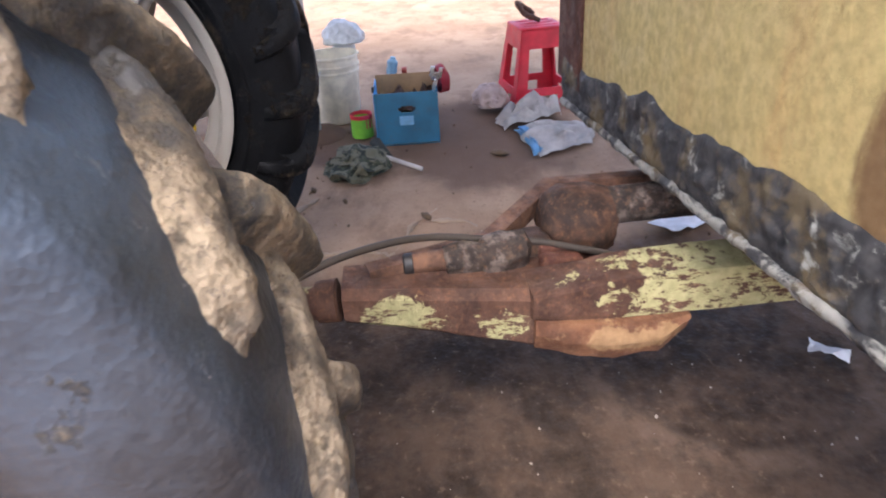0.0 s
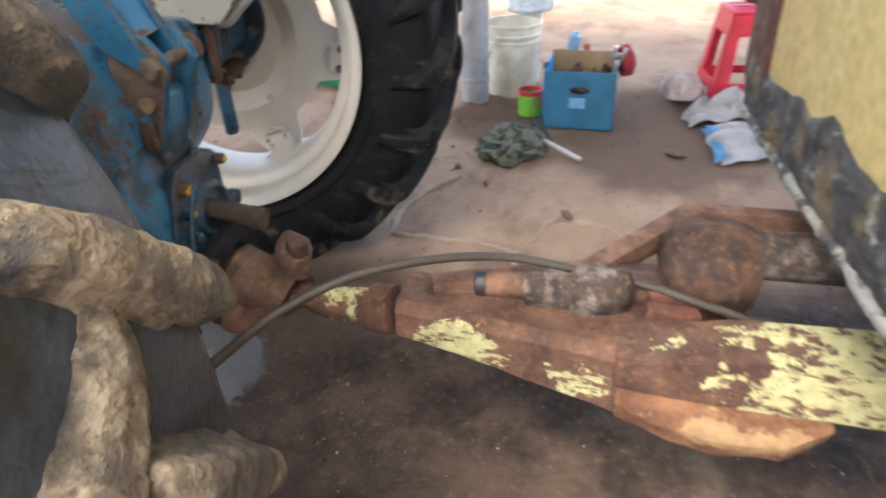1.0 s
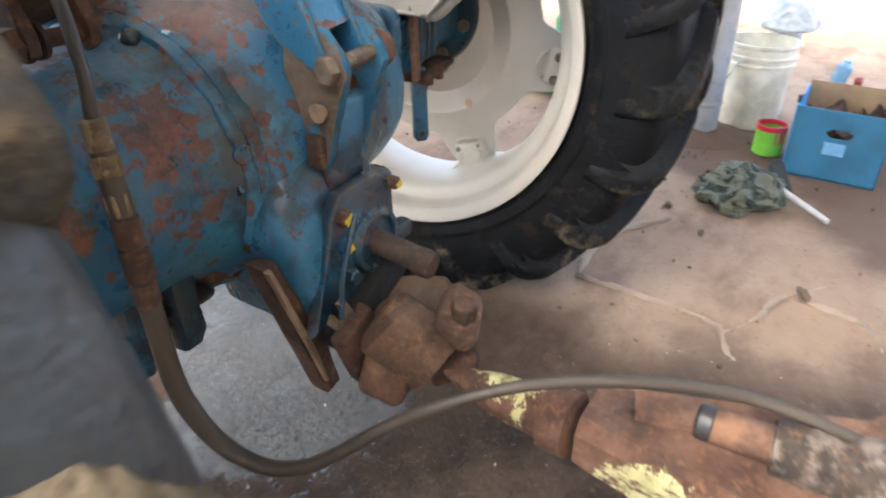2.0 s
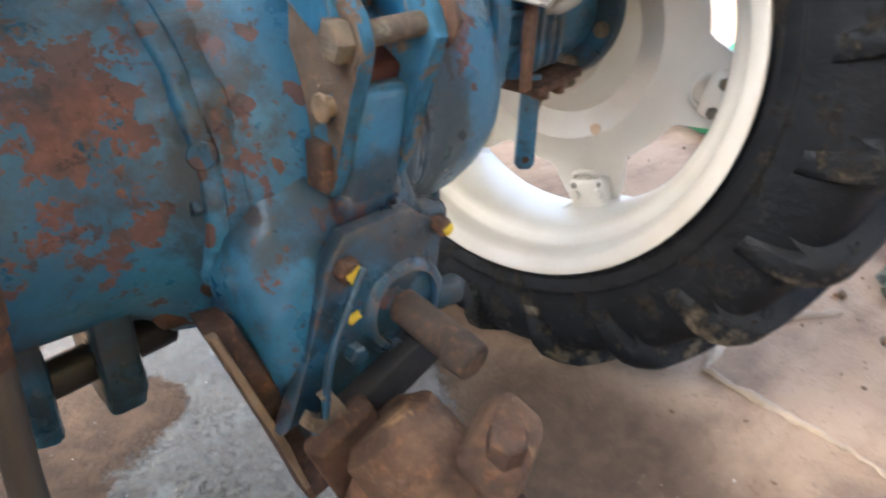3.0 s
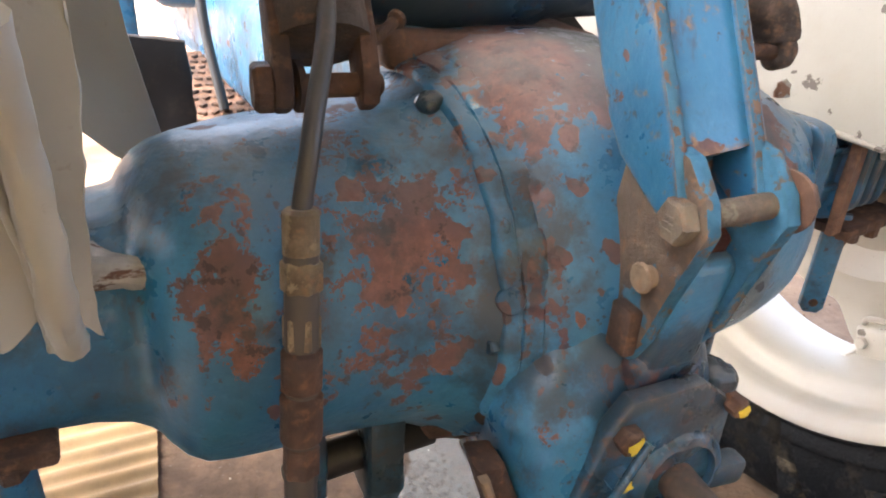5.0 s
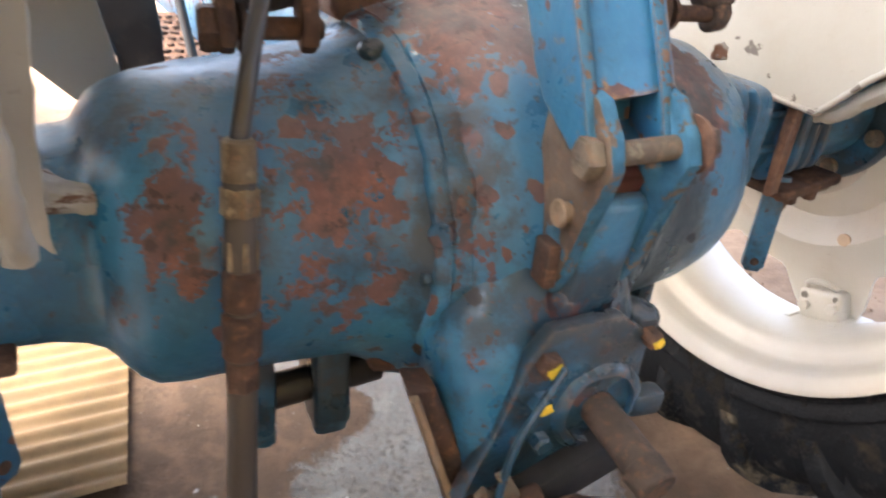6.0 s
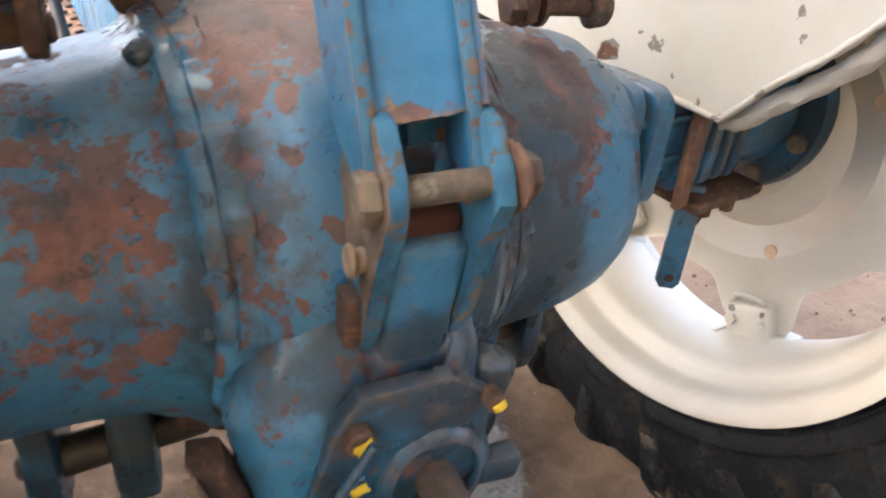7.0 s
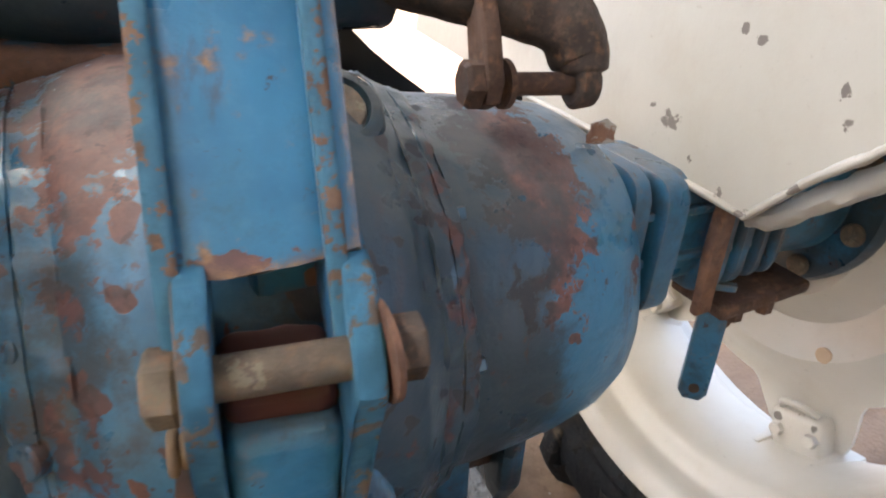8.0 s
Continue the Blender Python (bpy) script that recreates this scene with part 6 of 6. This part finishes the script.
def tin():
    root = thing("paint_tin", (2.31, -0.90, 0), "small lime green tin with a red lid rim, open", "tin")
    b = B()
    lathe(b, (2.31, -0.90, 0), (0, 0, 1), [(0, 0), (0, 0.058), (0.003, 0.061), (0.12, 0.061), (0.12, 0.057), (0.01, 0.056), (0.01, 0)], 40, False)
    bmesh.ops.remove_doubles(b, verts=b.verts, dist=1e-5)
    part("can", b, GREEN, root)
    b = B()
    lathe(b, (2.31, -0.90, 0.108), (0, 0, 1), [(0, 0.062), (0.022, 0.064), (0.024, 0.058), (0.002, 0.055), (0, 0.062)], 40, False)
    part("rim", b, RED, root, "red painted rim")
    b = B()
    lathe(b, (2.31, -0.90, 0.055), (0, 0, 1), [(0, 0.0), (0.0, 0.0622), (0.06, 0.0622)], 14, False)
    bm_cut = [f for f in b.faces if f.calc_center_median().y > -0.915 or f.calc_center_median().x > 2.31]
    bmesh.ops.delete(b, geom=bm_cut, context="FACES")
    part("label", b, RED, root)


tin()


def red_coil():
    root = thing("strap_coil", (2.36, -1.34, 0.22), "coiled dark red webbing strap lying on the carton", "strap")
    for k in range(4):
        b = B()
        lathe(b, (2.33, -1.335 - 0.006 * k, 0.285), (0.35, -1, 0.15), [(0.0, 0.075 - 0.012 * k), (0.045, 0.078 - 0.012 * k), (0.045, 0.070 - 0.012 * k), (0.0, 0.068 - 0.012 * k), (0.0, 0.075 - 0.012 * k)], 36, False)
        part("turn", b, plain("dark_red_webbing_%s" % "abcd"[k], (0.30 - 0.05 * k, 0.015, 0.03), 0.7), root)
    w = thing("spanner", (2.25, -1.32, 0.26), "chrome open-ended spanner leaning on the strap coil", "spanner")
    b = B()
    box(b, (2.215, -1.315, 0.265), (0.012, 0.022, 0.11), rotated(12, 0, 0), 0.004)
    part("shank", b, CHROME, w)
    b = B()
    slab(b, [(-0.032, 0.05), (-0.012, 0.05), (-0.014, 0.018), (0.014, 0.018), (0.012, 0.05), (0.032, 0.045), (0.034, 0.0), (0.014, -0.025), (-0.014, -0.025), (-0.034, 0.0)], (2.212, -1.325, 0.335), (0, 0.96, 0.25), (0, -0.25, 0.96), 0.010, 0.002)
    part("jaw", b, CHROME, w)


red_coil()


def bottle(name, o, r, h, body, cap, label):
    root = thing(name, o, label, "bottle")
    b = B()
    lathe(b, o, (0, 0, 1), [(0, 0.0), (0, r * 0.9), (0.008, r), (h * 0.62, r), (h * 0.70, r * 0.92), (h * 0.85, r * 0.4), (h * 0.93, r * 0.36), (h * 0.93, 0)], 28, False)
    part("body", b, body, root)
    b = B()
    rod(b, Vector(o) + Vector((0, 0, h * 0.92)), Vector(o) + Vector((0, 0, h)), r * 0.45, seg=20)
    part("cap", b, cap, root)
    return root


def lying_bottle():
    root = thing("small_bottle", (2.50, -1.10, 0.27), "small blue-tinted clear bottle with a red cap on the carton edge", "bottle")
    b = B()
    lathe(b, (2.47, -1.085, 0.30), (0, -0.2, 1), [(0, 0), (0, 0.03), (0.07, 0.03), (0.085, 0.014), (0.095, 0.014), (0.095, 0)], 24, False)
    part("body", b, plain("blue_tint_plastic", (0.25, 0.45, 0.62), 0.25), root)
    b = B()
    rod(b, (2.47, -1.145, 0.315), (2.47, -1.175, 0.315), 0.018, seg=20)
    part("cap", b, plain("dull_red_cap", (0.35, 0.06, 0.05), 0.4), root)
    # Crumpled sheet, added for the dark jumble of tools in the carton.
    b = B()
    bmesh.ops.create_grid(b, x_segments=24, y_segments=24, size=0.15)
    for v in b.verts:
        v.co = Vector((2.277 + v.co.x, -1.158 + v.co.y, 0.20 + 0.07 * noise.fractal(Vector((v.co.x * 16, v.co.y * 16, 2.0)), 0.9, 2, 4)))
    bmesh.ops.solidify(b, geom=b.faces[:], thickness=0.004)
    solo("oily_rag", b, RUST_DARK, "dark brown crumpled sheet standing in for tools in the blue carton", "rag")


lying_bottle()

crumple("olive_cloth", (1.80, -0.90, 0.012), (0.165, 0.145, 0.085), CAMO, "crumpled dark olive camouflage cloth on the ground", "cloth", 7.0, 0.6, 1.15)
stick = B()
rod(stick, (1.86, -1.0, 0.05), (1.715, -1.215, 0.012), 0.011, seg=14)
solo("rod", stick, plain("pale_rod", (0.55, 0.53, 0.50), 0.5), "short pale grey metal rod under the cloth", "rod")
stick2 = B()
rod(stick2, (2.0, -0.98, 0.07), (1.84, -1.06, 0.03), 0.03, 0.02, seg=14)
rumple(stick2, 0.012, 20)
solo("rag", stick2, plain("black_rag", (0.03, 0.032, 0.025), 0.9, dirt=0.5), "blackened rag beside the olive cloth", "rag")


def stool():
    cx, cy, h = 2.72, -1.96, 0.465
    root = thing("plastic_stool", (cx, cy, 0), "red plastic stool with slotted tapering sides", "stool")
    turn = Matrix.Translation((cx, cy, 0)) @ rotated(0, 0, 9).to_4x4()
    top, bot = 0.135, 0.195

    for k in range(4):
        b = B()
        # each side: a sheet with a tall slot and a low slot
        ucol = [-1.0, -0.62, -0.42, 0.42, 0.62, 1.0]
        zrow = [0.0, 0.03, 0.09, 0.135, 0.36, 0.43, 0.465]
        solid = lambda i, j: not ((i == 2 and j == 1) or (i in (1, 2, 3) and j in (0, 3)))
        pts = {}
        for layer in (0, 1):
            for i, u in enumerate(ucol):
                for j, z in enumerate(zrow):
                    w = bot + (top - bot) * (z / h)
                    d = w - (0.008 if layer else 0)
                    pts[layer, i, j] = b.verts.new((u * w, -d, z))
        for i in range(5):
            for j in range(6):
                if not solid(i, j):
                    continue
                b.faces.new((pts[0, i, j], pts[0, i + 1, j], pts[0, i + 1, j + 1], pts[0, i, j + 1]))
                b.faces.new((pts[1, i, j], pts[1, i, j + 1], pts[1, i + 1, j + 1], pts[1, i + 1, j]))
                for di, dj, e in ((-1, 0, ((i, j), (i, j + 1))), (1, 0, ((i + 1, j + 1), (i + 1, j))), (0, -1, ((i + 1, j), (i, j))), (0, 1, ((i, j + 1), (i + 1, j + 1)))):
                    ii, jj = i + di, j + dj
                    if not (0 <= ii < 5 and 0 <= jj < 6) or not solid(ii, jj):
                        (p, q) = e
                        b.faces.new((pts[0, *p], pts[1, *p], pts[1, *q], pts[0, *q]))
        loose = [v for v in b.verts if not v.link_faces]
        bmesh.ops.delete(b, geom=loose, context="VERTS")
        place(b, turn @ Matrix.Rotation(k * math.pi / 2, 4, "Z"))
        part("side", b, RED, root)
    b = B()
    box(b, (0, 0, h + 0.004), (0.275, 0.275, 0.022), bevel=0.010, seg=3)
    for q in (-0.08, 0, 0.08):
        box(b, (q, 0, h + 0.016), (0.02, 0.2, 0.004), bevel=0.001, seg=1)
    place(b, turn)
    part("seat", b, RED, root)
    b = B()
    tube(b, [(cx - 0.02, cy - 0.02, h + 0.03), (cx + 0.03, cy + 0.06, h + 0.06), (cx + 0.08, cy + 0.10, h + 0.12), (cx + 0.10, cy + 0.0, h + 0.05)], 0.016)
    rumple(b, 0.008, 25)
    solo("oily_part", b, RUST_DARK, "oily metal part lying on the red stool", "metal part")


stool()


def sack():
    root = thing("woven_sack", (2.05, -1.95, 0), "white woven sack with a pale blue print, lying crumpled", "sack")

    def sheet(name, corners, lift, mat, seed, nu=26, nv=26):
        b = B()
        p00, p10, p11, p01 = [Vector(c) for c in corners]
        rows = []
        for i in range(nu + 1):
            row = []
            for j in range(nv + 1):
                u, v = i / nu, j / nv
                p = p00 * (1 - u) * (1 - v) + p10 * u * (1 - v) + p11 * u * v + p01 * (1 - u) * v
                q = Vector((u * 2.6 + seed, v * 2.6, seed))
                hgt = lift * (0.35 + 0.65 * abs(noise.noise(q)) * 2.2 + 0.3 * abs(noise.noise(q * 2.7))) * (4 * u * (1 - u)) ** 0.35 * (4 * v * (1 - v) + 0.05) ** 0.35
                wob = 0.03 * noise.noise_vector(q * 1.3)
                row.append(b.verts.new((p.x + wob.x, p.y + wob.y, p.z + 0.008 + hgt)))
            rows.append(row)
        for p, r in zip(rows, rows[1:]):
            for j in range(nv):
                b.faces.new((p[j], r[j], r[j + 1], p[j + 1]))
        bmesh.ops.solidify(b, geom=b.faces[:], thickness=0.006)
        part(name, b, mat, root)

    sheet("body", ((1.76, -1.80, 0), (1.90, -2.13, 0), (2.22, -2.16, 0), (2.20, -1.76, 0)), 0.06, SACK, 1.0)
    sheet("print_strip", ((1.79, -1.775, 0.004), (2.18, -1.745, 0.004), (2.18, -1.80, 0.03), (1.78, -1.835, 0.03)), 0.02, SKY_BLUE, 4.0, 12, 8)
    sheet("folded_end", ((2.20, -1.70, 0.0), (2.33, -2.04, 0.02), (2.58, -2.02, 0.03), (2.42, -1.66, 0.0)), 0.11, SACK, 7.0)


sack()
crumple("rag", (2.62, -1.68, 0.05), (0.12, 0.12, 0.11), PINK, "dirty pinkish rag beside the stool", "rag", 11.0, 0.35, 1.1)


def litter():
    for pts, lab, nm in (([(0.96, -2.08), (0.86, -2.14), (0.92, -2.28), (0.97, -2.42), (1.12, -2.44), (1.10, -2.30), (1.03, -2.20)], "crumpled white paper towel on the ground", "paper"),
                         ([(0.12, -2.26), (0.16, -2.28), (0.13, -2.32), (0.09, -2.36), (0.055, -2.34), (0.08, -2.30)], "small torn white paper scrap", "paper")):
        b = B()
        c = [b.verts.new((x, y, 0.015 + 0.02 * (k % 2))) for k, (x, y) in enumerate(pts)]
        b.faces.new(c)
        bmesh.ops.triangulate(b, faces=b.faces[:])
        bmesh.ops.subdivide_edges(b, edges=b.edges[:], cuts=3, use_grid_fill=True)
        rumple(b, 0.012, 30)
        bmesh.ops.solidify(b, geom=b.faces[:], thickness=0.002)
        solo(nm, b, PAPER, lab, "paper")
    for x, y, a, l in ((1.187, -1.214, 30, 0.07), (1.86, -1.62, 70, 0.11), (1.40, -0.86, 10, 0.05), (1.55, -0.70, 50, 0.04)):
        b = B()
        bmesh.ops.create_icosphere(b, subdivisions=2, radius=1)
        place(b, Matrix.Translation((x, y, 0.012)) @ rotated(0, 0, a).to_4x4() @ Matrix.Diagonal((l / 2, l / 5, 0.014, 1)))
        rumple(b, 0.006, 40, x)
        solo("leaf", b, LEAF, "curled dry brown leaf on the packed earth", "leaf", "dry leaves")
    b = B()
    rng = random.Random(5)
    for k in range(420):
        x, y = (rng.uniform(-1.5, 0.8), rng.uniform(-2.6, -0.7)) if k < 250 else (rng.uniform(-1.0, 1.3), rng.uniform(-0.5, 2.0))
        s = rng.choice([0.002, 0.0025, 0.003, 0.0045]) * (2.2 if rng.random() < 0.04 else 1)
        m = Matrix.Translation((x, y, 0.002)) @ rotated(rng.uniform(0, 360), rng.uniform(0, 360), 0).to_4x4() @ Matrix.Diagonal((s, s * rng.uniform(0.5, 1), s * 0.6, 1))
        bmesh.ops.create_icosphere(b, subdivisions=1, radius=1, matrix=m)
    solo("grit", b, PEBBLE, "pale grit and crumbs scattered on the wet earth", "grit", kind="stuff", smooth=False)


litter()


def earth_crumbs():
    rng = random.Random(17)
    for name, mat, lab, n in (("earth_crumbs", EARTH, "loose tan earth crumbs on the packed yard", 420), ("dark_chips", LEAF, "dark plant chips scattered on the packed yard", 130)):
        b = B()
        for k in range(n):
            x, y = (rng.gauss(2.0, 0.35), rng.gauss(-0.65, 0.25)) if k % 3 == 0 else (rng.uniform(0.7, 4.0), rng.uniform(-2.6, 0.9))
            s = rng.choice((0.003, 0.004, 0.006, 0.009)) * (1.7 if rng.random() < 0.05 else 1.0)
            m = Matrix.Translation((x, y, 0.002)) @ rotated(rng.uniform(0, 360), rng.uniform(0, 360), 0).to_4x4() @ Matrix.Diagonal((s, s * rng.uniform(0.4, 1), s * 0.6, 1))
            bmesh.ops.create_icosphere(b, subdivisions=1, radius=1, matrix=m)
        solo(name, b, mat, lab, "earth", kind="stuff", smooth=False)


earth_crumbs()


def dried_ridges():
    """Low crusted ridges where water has run and dried."""
    b = B()
    for line in (((1.62, -0.80), (1.485, -0.73), (1.31, -0.623), (1.118, -0.578), (0.95, -0.595)), ((0.95, -0.595), (0.94, -0.745), (0.943, -0.88), (0.932, -0.995), (0.897, -1.053), (0.812, -1.088), (0.77, -1.13)),
                 ((0.89, -1.06), (1.02, -1.12), (1.143, -1.156), (1.292, -1.267)), ((1.17, -1.16), (1.16, -1.28), (1.126, -1.388), (1.02, -1.44))):
        tube(b, [(x, y, -0.008) for x, y in line], lambda t: 0.012 - 0.006 * abs(2 * t - 1), 10, 14)
    rumple(b, 0.016, 7)
    rumple(b, 0.007, 30)
    for v in b.verts:
        v.co.z = max(v.co.z, -0.012) * 0.8
    solo("dried_ridges", b, DUST, "pale dried mud ridges on the packed earth", "earth", kind="stuff")


dried_ridges()


def board():
    root = thing("corrugated_board", (-0.68, 0.36, 0), "tan corrugated board lying on the earth under the tractor", "board")
    b = B()
    n = 26
    rows = []
    for i in range(n * 8 + 1):
        y = 0.02 + 0.66 * i / (n * 8)
        z = 0.010 + 0.006 * math.sin(2 * math.pi * i / 16)
        rows.append([b.verts.new((x, y + 0.08 * (x + 0.7), z)) for x in (-1.05, -0.56)])
    for p, q in zip(rows, rows[1:]):
        b.faces.new((p[0], p[1], q[1], q[0]))
    bmesh.ops.solidify(b, geom=b.faces[:], thickness=0.004)
    part("sheet", b, WOOD, root)


board()

pole = thing("metal_post", (2.40, -0.585, 0), "round grey galvanised metal post standing in the earth", "post")
b = B()
rod(b, (2.40, -0.585, -0.02), (2.40, -0.585, 3.45), 0.073, seg=36)
part("tube", b, POLE, pole)
b = B()
lathe(b, (2.40, -0.585, 0.14), (0, 0, 1), [(0, 0.074), (0.004, 0.077), (0.018, 0.077), (0.022, 0.074)], 36, False)
part("seam", b, POLE, pole)
b = B()
lathe(b, (2.40, -0.585, -0.01), (0, 0, 1), [(0, 0.22), (0.02, 0.18), (0.035, 0.10), (0.045, 0.06)], 28)
rumple(b, 0.012, 18)
solo("earth_heap", b, EARTH, "low heap of loose earth round the post", "earth", kind="stuff")



def fallen_bottle():
    root = thing("bottle", (2.56, 0.25, 0), "green plastic bottle with a yellow cap lying on the earth", "bottle")
    a, c = Vector((2.64, 0.50, 0.055)), Vector((2.50, 0.10, 0.055))
    d = (c - a).normalized()
    b = B()
    lathe(b, a, d, [(0, 0.0), (0, 0.046), (0.010, 0.054), (0.10, 0.054), (0.11, 0.051), (0.24, 0.054), (0.30, 0.046), (0.36, 0.022), (0.385, 0.021), (0.385, 0)], 30, False)
    part("body", b, BOTTLE_GREEN, root)
    b = B()
    lathe(b, a + d * 0.375, d, [(0, 0.0), (0, 0.034), (0.004, 0.036), (0.045, 0.035), (0.05, 0.030), (0.05, 0)], 30, False)
    part("cap", b, CAP_YELLOW, root)


fallen_bottle()
for k, (x, y) in enumerate(((3.55, 0.62), (3.62, 0.50))):
    bottle("bottle", (x, y, 0), 0.075, 0.30, BOTTLE_GREEN, CAP_YELLOW, "dark green plastic bottle with a yellow cap standing on the earth")
